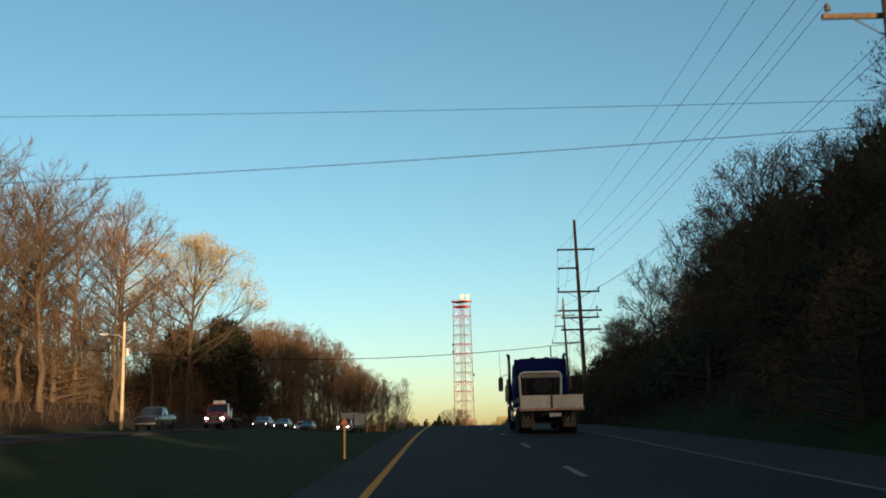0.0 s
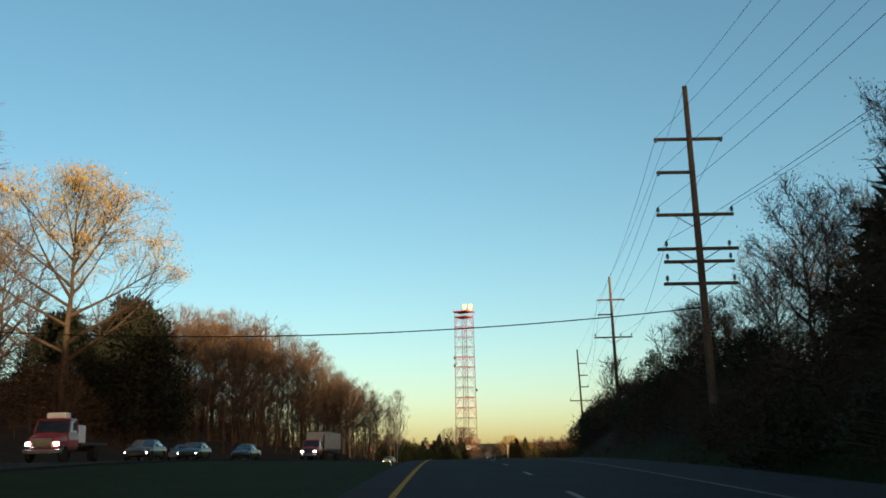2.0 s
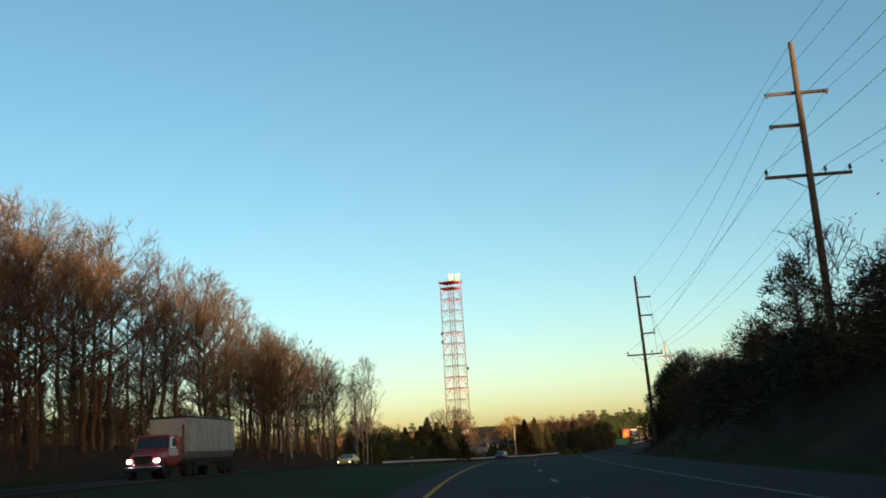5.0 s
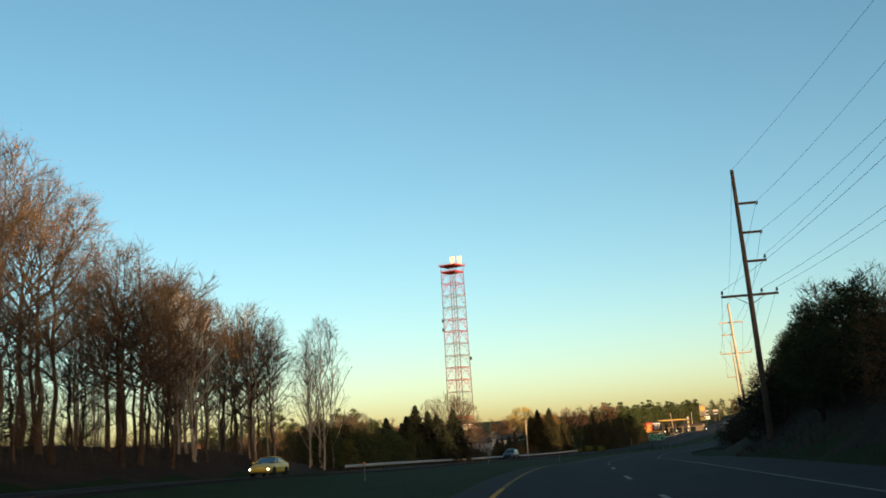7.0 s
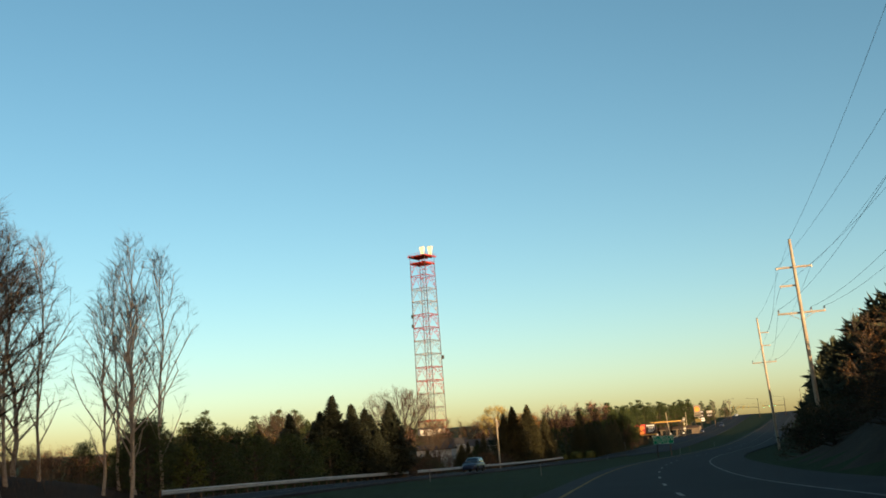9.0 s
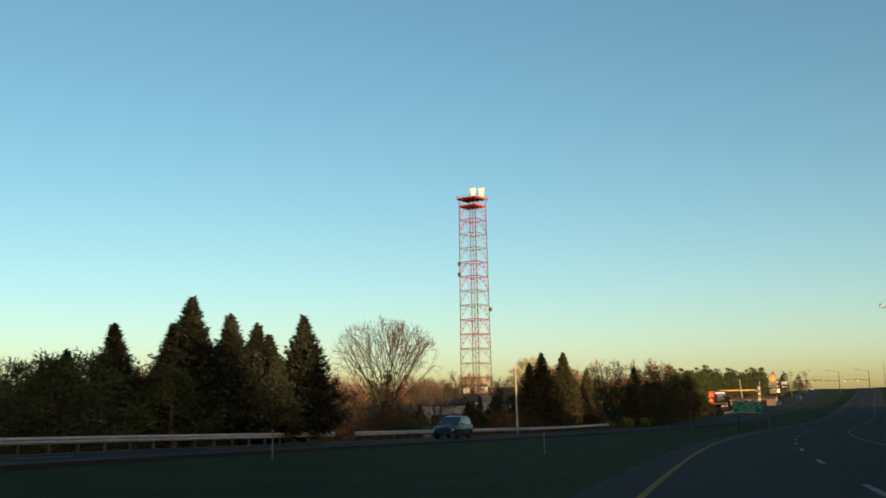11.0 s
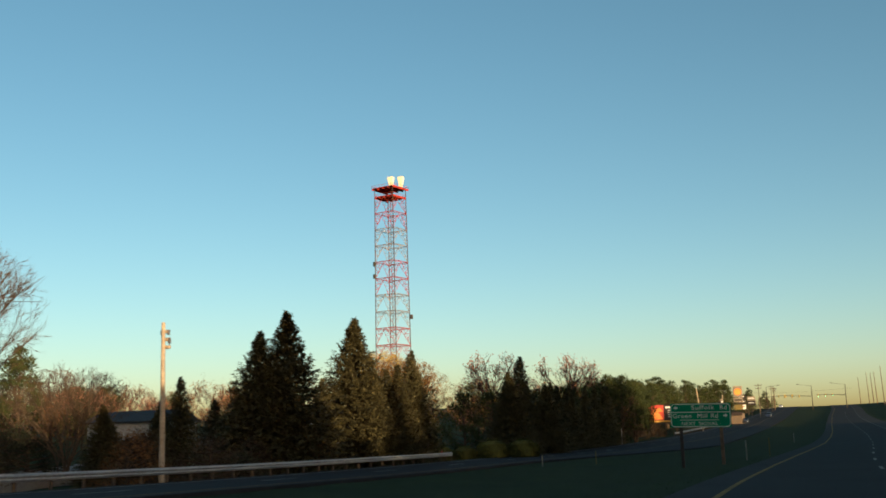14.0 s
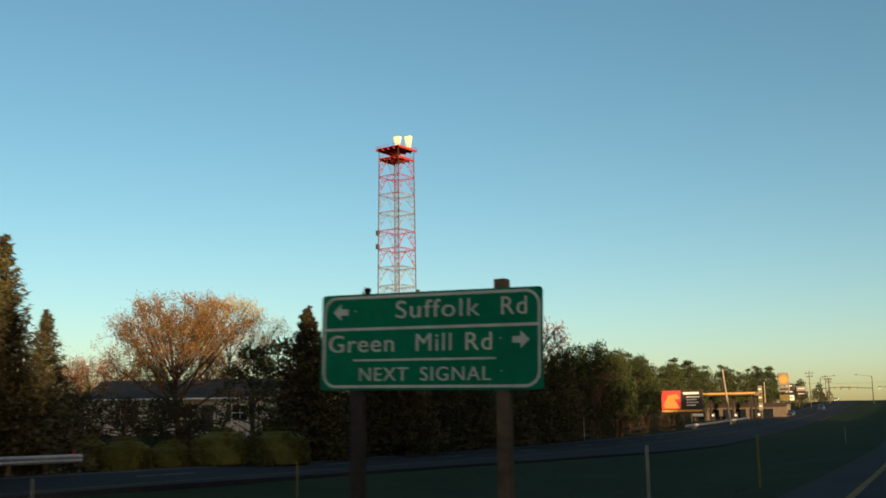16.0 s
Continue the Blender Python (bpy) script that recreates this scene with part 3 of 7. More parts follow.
# ---- utility poles and wires ----
def utility_pole(name, base, top, r, arms, label, mat=WOOD_POLE, across=None):
    """arms: (height, reach left, reach right, pins at). Leaning poles have top beside base."""
    base, top = Vector(base), Vector(top)
    p = thing(name, Matrix.Translation(base), label, "utility pole", "roadside pole line")
    way = (top - base)
    shaft = Build()
    n = 6
    shaft.tube([way * (k / n) + Vector((0, 0, -0.6 if k == 0 else 0)) for k in range(n + 1)], [r * (1.15 - 0.5 * k / n) for k in range(n + 1)], 10)
    part("pole_shaft", shaft, mat, p, smooth=False)
    ax = Vector((across[0], across[1], 0)).normalized()
    fw = Vector((-ax.y, ax.x, 0))
    tips = {}
    for n, (h, l, rr, pins) in enumerate(arms):
        c = way * (h / way.z)
        arm = Build()
        m = Matrix((ax.to_4d(), fw.to_4d(), (0, 0, 1, 0), (0, 0, 0, 1))).transposed()
        m.translation = c
        m[3][3] = 1
        for k in range(3):
            m[3][k] = 0
        lo, hi = -l, rr
        off = r * 0.8
        arm.box((lo, off, -0.09), (hi, off + 0.14, 0.09), 0.03, m)
        if l > 1 and rr > 1 and n >= 2:
            for e in (lo * 0.55, hi * 0.55):
                arm.tube([m @ Vector((e, off + 0.05, -0.05)), m @ Vector((0, off, -0.75))], 0.025, 4)
        arm_ob = part("crossarm", arm, mat, p)
        for k, e in enumerate(pins):
            ins = Build()
            if n < 2 and len(arms) > 2:
                ins.lathe([(0.05, -0.18), (0.075, -0.16), (0.075, 0.06), (0.03, 0.09)], 8, m @ Matrix.Translation((e, off + 0.06, 0.0)))
                part("insulator", ins, CERAMIC, arm_ob)
                tips[(n, k)] = base + m @ Vector((e, off + 0.06, 0.08))
                continue
            ins.lathe([(0.03, 0.0), (0.03, 0.12), (0.11, 0.13), (0.06, 0.2), (0.11, 0.22), (0.06, 0.28), (0.10, 0.30), (0.03, 0.38)], 8, m @ Matrix.Translation((e, off + 0.06, 0.07)))
            part("insulator", ins, CERAMIC, arm_ob)
            tips[(n, k)] = base + m @ Vector((e, off + 0.06, 0.45))
    tips["top"] = top
    return p, tips


def wire(name, a, b, sag, r=0.012, label="thin black overhead power cable", n=14):
    pts = []
    for k in range(n + 1):
        f = k / n
        q = Vector(a).lerp(Vector(b), f)
        q.z -= sag * 4 * f * (1 - f)
        pts.append(q)
    w = Build().tube(pts, r, 4)
    return tagged(new(name, w.mesh(name, WIRE)), label, "cable", "overhead cables")


def hdir(s):
    h = on_axis(s)[2]
    return (math.cos(h), -math.sin(h))


def rooted(x, y):
    s, d = station(x, y)
    return (x, y, float(ground_z(s, d)))


# six poles of one line on the right-hand bank: place, top, arms
pole_specs = [
    ((14.2, 30.5), (14.0, 30.5, 22.0), [(17.5, 1.3, 1.3, (-1.2, 1.2)), (15.5, 1.3, 0.1, (-1.2,)), (13.0, 2.0, 2.0, (-1.8, 1.1, 1.8))]),
    ((13.9, 102.6), (13.55, 103.0, 23.4), [(17.6, 1.9, 1.9, (-1.8, 1.8)), (15.6, 1.9, 0.1, (-1.8,)), (13.2, 2.1, 2.1, (-2.0, 2.0)), (11.3, 2.2, 2.2, (-1.7, 1.7)), (10.7, 1.9, 1.9, (-1.7, 1.7)), (9.5, 2.0, 2.0, (-1.8, 1.8))]),
    ((20.9, 174.7), (20.45, 174.4, 25.2), [(None, 1.7, 1.7, (-1.6, 1.6)), (None, 1.7, 0.1, (-1.6,)), (None, 2.3, 2.3, (-2.2, 0.9, 2.2))]),
    ((26.25, 247.5), (25.45, 247.1, 23.9), [(None, 0.1, 1.6, (1.5,)), (None, 0.1, 1.6, (1.5,)), (None, 0.1, 1.6, (1.5,)), (None, 2.1, 2.1, (-2.0, 0.9, 2.0))]),
    ((46.3, 321.0), (43.9, 316.8, 21.8), [(None, 1.7, 1.7, (-1.6, 1.6)), (None, 1.6, 0.1, (-1.5,)), (None, 2.2, 2.2, (-2.1, 0.9, 2.1))]),
    ((68.7, 400.0), (66.25, 396.0, 22.7), [(None, 0.1, 1.5, (1.4,)), (None, 0.1, 1.5, (1.4,)), (None, 2.0, 2.0, (-1.9, 0.9, 1.9))]),
]
ARM_Z = {2: (22.4, 20.6, 17.8), 3: (21.3, 19.05, 16.85, 14.3), 4: (19.2, 17.5, 14.9), 5: (20.2, 18.0, 15.2)}
ALL_TIPS = []
for n, (xy, top, arms) in enumerate(pole_specs):
    b = rooted(*xy)
    arms = [((ARM_Z[n][k] if h is None else None) , l, r, q) if h is None else (h, l, r, q) for k, (h, l, r, q) in enumerate(arms)]
    if n in ARM_Z:
        arms = [(z - b[2], l, r, q) for z, l, r, q in arms]
    elif n == 1:
        arms = [(z - b[2], l, r, q) for z, (h, l, r, q) in zip((20.4, 18.5, 16.1, 14.2, 13.5, 12.3), arms)]
    else:
        arms = [(z - b[2], l, r, q) for z, (h, l, r, q) in zip((18.6, 16.6, 14.2), arms)]
    s = float(station(*xy)[0])
    lab = ("tall leaning weathered wooden utility pole with four crossarms", "tall weathered wooden utility pole with several crossarms")[n != 3]
    _, tips = utility_pole("utility_pole", b, top, 0.21, arms, lab, WOOD_POLE if n < 4 else PALE_POLE, hdir(s))
    ALL_TIPS.append(tips)
for a, b in zip(ALL_TIPS, ALL_TIPS[1:]):
    ka, kb = [k for k in a if k != "top"], [k for k in b if k != "top"]
    ka.sort(), kb.sort()
    for i in range(min(6, len(ka), len(kb))):
        wire("power_cable", a[ka[i]], b[kb[i]], 1.1)
    wire("power_cable", a["top"], b["top"], 0.8)

# lines that cross the road overhead
wood_pole = rooted(-40.0, 104.9)
utility_pole("utility_pole", wood_pole, (-40.0, 104.9, 13.4), 0.16, [(12.9 - wood_pole[2], 0.6, 0.6, (-0.5, 0.5))], "short wooden utility pole inside wood edge", WOOD_POLE, (0, 1))
wire("crossing_cable", (-40.0, 104.9, 12.15), (13.7, 103.2, 11.03), 1.54, 0.03, "thick black cable crossing above the road", 30)
for px, zt in ((-60.0, 18.0), (42.0, 17.3)):
    utility_pole("utility_pole", rooted(px, 47.0), (px, 47.0, zt), 0.16, [], "plain wooden pole standing inside the woods", WOOD_POLE, (0, 1))
utility_pole("utility_pole", rooted(-45.0, 37.0), (-45.0, 37.0, 11.4), 0.16, [], "plain wooden pole standing inside the woods", WOOD_POLE, (0, 1))
wire("crossing_cable", (-60.0, 47.0, 17.7), (42.0, 47.0, 17.0), 0.5, 0.012, "thin dark cable crossing high above the road", 24)
wire("crossing_cable", (14.1, 30.8, 10.7), (-45.0, 37.0, 11.0), 0.6, 0.012, "thin dark cable crossing above the road", 24)


# ---- trees ----
def tree_bits(seed, height, clear, radius, trunk_r, limbs=13, branches=90, twigs=520, blades=5, twig=1.0, top=0.80, stems=1, lift=0.45, length=1.0, lobes=0.16, fan=0.22, low_width=0.75):
    """Trunk with limbs that sweep upwards, branches and fine twigs inside a domed crown, as two Builds; also where the twigs end."""
    rnd = random.Random(seed)
    wood, fine, tips = Build(), Build(), []
    low = clear * height
    mid = low + (height - low) * 0.52
    off = Vector((seed * 3.7, seed * 1.3, 0))
    UP = Vector((0, 0, 1))

    def rand():
        return Vector((rnd.uniform(-1, 1), rnd.uniform(-1, 1), rnd.uniform(-1, 1)))

    def inside(p, slack=1.0):
        """Within the crown's uneven dome."""
        h = (p.z - mid) / ((height - mid) if p.z > mid else (mid - low) * 1.25)
        if abs(h) >= 1.0 * slack:
            return False
        a = math.atan2(p.y, p.x)
        q = Vector((math.cos(a), math.sin(a), h))
        f = slack * (1 + lobes * (noise.noise(q * 1.7 + off) + 0.6 * noise.noise(q * 4.0 + off)))
        wide = math.sqrt(max(0.0, 1 - (h / slack) ** 2)) if h > 0 else 1 - (1 - low_width) * h * h
        return math.hypot(p.x, p.y) < radius * wide * f

    def grow(p, d, ln, r0, r1, n, sides, up, wig, slack):
        """A limb from p along d that turns upwards and ends at the edge of the crown."""
        pts, free = [p], True
        for k in range(n):
            d = (d + UP * up / n + rand() * wig).normalized()
            q = pts[-1] + d * ln / n
            if k and not inside(q, slack):
                break
            pts.append(q)
        m = len(pts) - 1
        if m < 1:
            return None
        wood.tube(pts, [r0 + (r1 - r0) * (k / m) ** 0.8 for k in range(m + 1)], sides, cap=False)
        return pts, d

    trunk = []
    for st in range(stems):
        a = rnd.uniform(0, 6.28)
        lean = Vector((math.cos(a), math.sin(a), 0)) * (radius * fan * rnd.uniform(0.3, 1.0) if stems > 1 else 0.05 * radius * rnd.random())
        foot = lean * (0.12 if stems > 1 else 0.0) + Vector((0, 0, -0.4))
        head = lean * 2.4 + Vector((rnd.uniform(-0.3, 0.3), rnd.uniform(-0.3, 0.3), height * top * rnd.uniform(0.9, 1.0)))
        pts = []
        for k in range(9):
            f = k / 8
            q = foot.lerp(head, f)
            bow = f * f if stems > 1 else f
            pts.append(Vector((foot.x + (head.x - foot.x) * bow, foot.y + (head.y - foot.y) * bow, q.z)) + (rand() * 0.010 * height if 0 < k < 8 else Vector()))
        wood.tube(pts, [trunk_r * (1.25 if k == 0 else 1.02 - 0.84 * k / 8) for k in range(9)], 8, cap=False)
        trunk.append(pts)
    shoots = []
    for k in range(limbs):
        pts = trunk[k % stems]
        f = (k // stems + rnd.uniform(0.2, 0.8)) / max(1, math.ceil(limbs / stems))
        z = low * 0.9 + (height * top * 0.97 - low * 0.9) * f ** 0.85
        j = max(i for i in range(8) if pts[i].z <= z or i == 0)
        p = pts[j].lerp(pts[j + 1], min(1.0, max(0.0, (z - pts[j].z) / (pts[j + 1].z - pts[j].z))))
        a = k * 2.4 + rnd.uniform(-0.5, 0.5)
        tilt = radians(rnd.uniform(56, 76) * (1 - f) + rnd.uniform(20, 46) * f) * (1.0 if lift < 0.8 else 0.8 if stems > 1 else 0.5)
        d = Vector((math.cos(a) * math.sin(tilt), math.sin(a) * math.sin(tilt), math.cos(tilt)))
        r = trunk_r * (0.52 - 0.30 * f)
        got = grow(p, d, (height - z) * 0.75 + radius * 0.55, r, 0.025, 7, 5, 0.34, 0.11, 0.93)
        if got:
            shoots.append((got[0], r))
    for pts in trunk:
        shoots.append((pts[5:], trunk_r * 0.3))
    total = sum(len(q) for q, r in shoots)
    fine_from = []
    for pts, r in shoots:
        m = len(pts) - 1
        for _ in range(max(2, round(branches * len(pts) / total))):
            f = rnd.uniform(0.22, 1.0) * m
            j = min(int(f), m - 1)
            p = pts[j].lerp(pts[j + 1], f - j)
            along = (pts[j + 1] - pts[j]).normalized()
            out = Vector((p.x, p.y, 0)) / max(radius, 0.1)
            d = (along + rand() * 0.95 + out * 0.45 + UP * 0.08).normalized()
            got = grow(p, d, radius * rnd.uniform(0.30, 0.62), max(0.014, min(0.06, r * 0.45 * (1 - 0.6 * f / m))), 0.010, 4, 3, 0.22, 0.17, 0.99)
            if got:
                fine_from.append(got[0])
        fine_from.append(pts[-3:])
    weights = [(q[-1] - q[0]).length for q in fine_from]
    for q in rnd.choices(fine_from, weights, k=twigs):
        m = len(q) - 1
        f = (1 - rnd.random() ** 1.6 * 0.85) * m
        j = min(int(f), m - 1)
        p = q[j].lerp(q[j + 1], f - j)
        d = ((q[j + 1] - q[j]).normalized() + rand() * 0.85 + UP * 0.12).normalized()
        ln = length * rnd.uniform(0.8, 1.9)
        e = p + d * ln
        if not inside(e, 1.04):
            e = p + d * ln * 0.45
        side = d.cross(rand()).normalized() * 0.012 * twig
        fine.add([p - side, p + side, e + side * 0.4, e - side * 0.4], [(0, 1, 2, 3)])
        for _ in range(blades):
            b = p.lerp(e, rnd.uniform(0.2, 1.0))
            g = (d + rand() * 0.55 + UP * 0.15).normalized()
            tip = b + g * rnd.uniform(0.35, 0.85) * length
            side = g.cross(rand()).normalized() * 0.009 * twig
            fine.add([b - side, b + side, tip], [(0, 1, 2)])
            tips.append(tip)
    return wood, fine, tips


def leaf_cloud(tips, count, size, seed, jitter=0.35, lo=0.0):
    """Small leaf or bud clusters round twig ends."""
    rnd = random.Random(seed)
    b = Build()
    zs = [p.z for p in tips]
    floor = min(zs) + lo * (max(zs) - min(zs))
    use = [p for p in tips if p.z >= floor]
    for _ in range(count):
        p = rnd.choice(use) + Vector((rnd.gauss(0, jitter), rnd.gauss(0, jitter), rnd.gauss(0, jitter * 0.8)))
        u = Vector((rnd.uniform(-1, 1), rnd.uniform(-1, 1), rnd.uniform(-1, 1))).normalized() * size * rnd.uniform(0.6, 1.3)
        w = u.cross(Vector((rnd.uniform(-1, 1), rnd.uniform(-1, 1), rnd.uniform(-1, 1)))).normalized() * size * 0.6
        b.add([p - u * 0.5 - w * 0.4, p - u * 0.5 + w * 0.6, p + u * 0.7], [(0, 1, 2)])
    return b




def plant(kind, label, category, wood, fine, wood_mat, fine_mat, leaves=None, leaf_mat=None, group=""):
    """The first tree of a kind; repeats are copied from it."""
    t = thing(kind, Matrix.Identity(4), label, category, group)
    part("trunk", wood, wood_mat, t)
    crown = part("crown", fine, fine_mat, t)
    if leaves:
        part("leaves", leaves, leaf_mat, crown)
    return t


class Kind:
    """Sets the first plant of a kind in place, and copies it after."""

    def __init__(self, first):
        self.first, self.used = first, False

    def put(self, m, size=1.0, label="", wide=1.0):
        m = m @ Matrix.Diagonal((size * wide, size * wide, size, 1))
        if not self.used:
            self.used = True
            self.first.matrix_basis = m
            ob = self.first
        else:
            ob = copy_thing(self.first, Matrix.Identity(4))
            ob.matrix_basis = m
        return tagged(ob, label)


def bare(seed, label, **kw):
    name = kw.pop("name", "")
    leaf = kw.pop("leaf", None)
    wood_mat = kw.pop("bark", BARK)
    w, f, tips = tree_bits(seed, **kw)
    lv = leaf_cloud(tips, leaf[0], leaf[1], seed, leaf[3] if len(leaf) > 3 else 0.35, leaf[4] if len(leaf) > 4 else 0.0) if leaf else None
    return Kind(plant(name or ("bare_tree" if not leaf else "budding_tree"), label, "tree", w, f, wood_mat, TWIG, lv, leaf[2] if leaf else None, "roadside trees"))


TALL = [
    bare(1, "tall bare deciduous tree with tan trunk in woods", height=20, clear=0.34, radius=5.0, trunk_r=0.26, limbs=13, branches=110, twigs=560, blades=6, twig=1.35),
    bare(2, "tall bare deciduous tree with forked upper limbs", height=20, clear=0.28, radius=5.4, trunk_r=0.24, limbs=15, top=0.62, branches=110, twigs=560, blades=6, twig=1.35),
    bare(3, "tall slender bare deciduous tree at wood edge", height=18, clear=0.24, radius=4.0, trunk_r=0.18, limbs=13, branches=90, twigs=480, blades=6, twig=1.35),
    bare(4, "tall deciduous tree with orange-brown spring buds", height=18, clear=0.28, radius=5.0, trunk_r=0.22, branches=100, twigs=480, blades=5, twig=1.5, leaf=(1500, 0.10, BUD, 0.2, 0.35)),
    bare(5, "tall deciduous tree with sparse brown buds", height=19, clear=0.30, radius=5.0, trunk_r=0.22, branches=100, twigs=520, blades=6, twig=1.35, leaf=(700, 0.09, BUD, 0.2)),
]
YELLOW_TREE = bare(6, "spreading deciduous tree with yellow-gold spring leaves", height=18, clear=0.26, radius=7.4, trunk_r=0.32, limbs=17, branches=150, twigs=800, blades=6, lobes=0.28, low_width=0.55, leaf=(15000, 0.14, LEAF_YELLOW, 0.28, 0.40))
POPLAR = bare(7, "slender pale-barked tree with upright bare branches", bark=BARK_PALE, height=17, clear=0.12, radius=2.5, trunk_r=0.12, limbs=20, branches=60, twigs=230, blades=4, lift=1.2, top=0.95, lobes=0.12)
VASE = bare(8, "broad bare tree with many stems fanning out", height=9.4, clear=0.10, radius=6.0, trunk_r=0.09, limbs=44, branches=240, twigs=1500, blades=6, stems=9, top=0.80, lift=1.0, fan=0.34, twig=0.8, length=0.6, lobes=0.08, low_width=0.5)
MAPLE = bare(9, "rounded maple with orange spring leaves on front lawn", height=7.8, clear=0.16, radius=4.6, trunk_r=0.20, limbs=26, branches=160, twigs=1000, blades=6, twig=0.9, length=0.55, top=0.5, lobes=0.10, low_width=0.85, leaf=(24000, 0.095, MAPLE_BUD, 0.15, 0.1))
PALE_BUDS = bare(10, "tree with pale yellow spring leaves behind house", height=10, clear=0.2, radius=4.6, trunk_r=0.16, limbs=14, branches=90, twigs=420, blades=5, twig=0.8, length=0.8, leaf=(9500, 0.12, LEAF_YELLOW, 0.2))
RED_TREE = bare(11, "rounded bare tree with reddish spring buds", height=7.4, clear=0.15, radius=3.4, trunk_r=0.13, limbs=20, branches=90, twigs=380, blades=4, twig=1.6, length=0.55, top=0.55, leaf=(2200, 0.145, LEAF_RED, 0.14))
BACK = [
    bare(13, "bare deciduous tree deep in the woods", height=18, clear=0.28, radius=5.2, trunk_r=0.21, limbs=10, branches=50, twigs=330, blades=3, twig=2.7),
    bare(14, "bare deciduous tree with brown buds deep in woods", height=18, clear=0.24, radius=5.0, trunk_r=0.19, limbs=10, branches=50, twigs=320, blades=3, twig=2.7, leaf=(500, 0.13, BUD, 0.2)),
]
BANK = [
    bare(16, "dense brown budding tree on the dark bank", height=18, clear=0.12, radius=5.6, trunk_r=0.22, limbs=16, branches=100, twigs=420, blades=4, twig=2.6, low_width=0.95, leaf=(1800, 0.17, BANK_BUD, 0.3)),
    bare(17, "dense rounded tree with spring buds coloured as shaded", height=17, clear=0.10, radius=5.2, trunk_r=0.20, limbs=16, branches=100, twigs=400, blades=4, twig=2.6, low_width=0.95, leaf=(1900, 0.18, BANK_BUD, 0.35)),
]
FAR_BROWN = bare(15, "distant rounded brown tree with spring buds", name="brown_tree", height=9, clear=0.08, radius=3.8, trunk_r=0.14, limbs=10, branches=36, twigs=130, blades=3, twig=3.4, length=0.7, top=0.5, leaf=(1000, 0.17, BRUSH_TAN, 0.3))
SAPLING = bare(12, "thin bare sapling in the undergrowth", name="sapling", height=7.5, clear=0.06, radius=2.1, trunk_r=0.05, limbs=10, branches=24, twigs=90, blades=4, top=0.85, length=0.8, twig=1.9, leaf=(160, 0.10, BUD))


def spruce_bits(seed, height, radius, levels, per, needle=1.0, droop=0.25, skip=0.06, crook=0.12, tufts=30):
    rnd = random.Random(seed)
    wood, fine = Build(), Build()
    wood.tube([(0, 0, -0.4), (0, 0, height * 0.5), (0, 0, height * 0.99)], [radius * 0.055, radius * 0.035, 0.01], 7)
    for n in range(levels):
        g = (n + 0.3) / levels
        z = height * (0.05 + 0.95 * g ** 0.92)
        reach = radius * (1.08 * (1 - g) ** 1.05) * rnd.uniform(0.80, 1.10) + 0.05
        for k in range(max(4, int(per * (1 - 0.6 * g)))):
            if rnd.random() < skip:
                continue
            a = k * 6.283 / per * (1 / (1 - 0.6 * g) if g < 0.9 else 2) + n * 0.7 + rnd.uniform(-0.3, 0.3)
            ln = reach * rnd.uniform(0.70, 1.16)
            out = Vector((math.cos(a), math.sin(a), 0))
            side = Vector((-out.y, out.x, 0))
            up = 0.55 * g - droop * (1 - g)
            zz = z + rnd.uniform(-0.02, 0.02) * height
            spine = []
            for j in range(4):
                f = j / 3
                spine.append(Vector((0, 0, zz)) + out * ln * f + Vector((0, 0, ln * (up * f + 0.20 * f * f))) + side * ln * crook * rnd.uniform(-1, 1) * f)
            for j in range(3):
                fine.add([spine[j] + side * 0.02, spine[j] - side * 0.02, spine[j + 1]], [(0, 1, 2)])
            count = int(tufts * (0.35 + 0.65 * ln / radius))
            for _ in range(count):
                f = rnd.random() ** 0.6
                j = min(int(f * 3), 2)
                b = spine[j].lerp(spine[j + 1], f * 3 - j)
                spread = needle * (0.55 - 0.40 * f) * min(ln * 0.40, 0.8)
                b = b + side * rnd.uniform(-1, 1) * spread + Vector((0, 0, rnd.uniform(-0.16, 0.06) * needle))
                size = needle * rnd.uniform(0.14, 0.30)
                e = (out * rnd.uniform(0.2, 1.0) + side * rnd.uniform(-0.9, 0.9) + Vector((0, 0, rnd.uniform(-0.5, 0.55)))).normalized() * size
                h = e.cross(Vector((rnd.uniform(-0.6, 0.6), rnd.uniform(-0.6, 0.6), 1))).normalized() * size * 0.30
                fine.add([b - h, b + h, b + e], [(0, 1, 2)])
    return wood, fine


def conifer(kind, seed, label, mat, **kw):
    w, f = spruce_bits(seed, **kw)
    return Kind(plant(kind, label, "tree", w, f, BARK, mat, group="roadside conifers"))


SPRUCES = [
    conifer("spruce_tree", 21, "dark green spruce with drooping layered branches", SPRUCE, height=10, radius=3.4, levels=46, per=30, needle=0.92, tufts=62),
    conifer("spruce_tree", 22, "ragged tall dark green spruce beside the road", SPRUCE, height=10, radius=3.3, levels=44, per=29, skip=0.08, crook=0.2, needle=0.95, tufts=62),
    conifer("spruce_tree", 23, "narrow olive-green spruce in a dense row", SPRUCE, height=10, radius=3.0, levels=38, per=24, droop=0.12, needle=1.15, tufts=28),
]
CEDARS = [
    conifer("cedar_tree", 31, "dense dark cedar with pointed top behind guard rail", CEDAR, height=9, radius=2.6, levels=44, per=28, droop=-0.30, needle=1.35, crook=0.15, tufts=30),
    conifer("cedar_tree", 32, "dense near-black cedar, broad at its base", CEDAR, height=9, radius=2.9, levels=42, per=28, droop=-0.25, needle=1.35, crook=0.2, tufts=30),
]


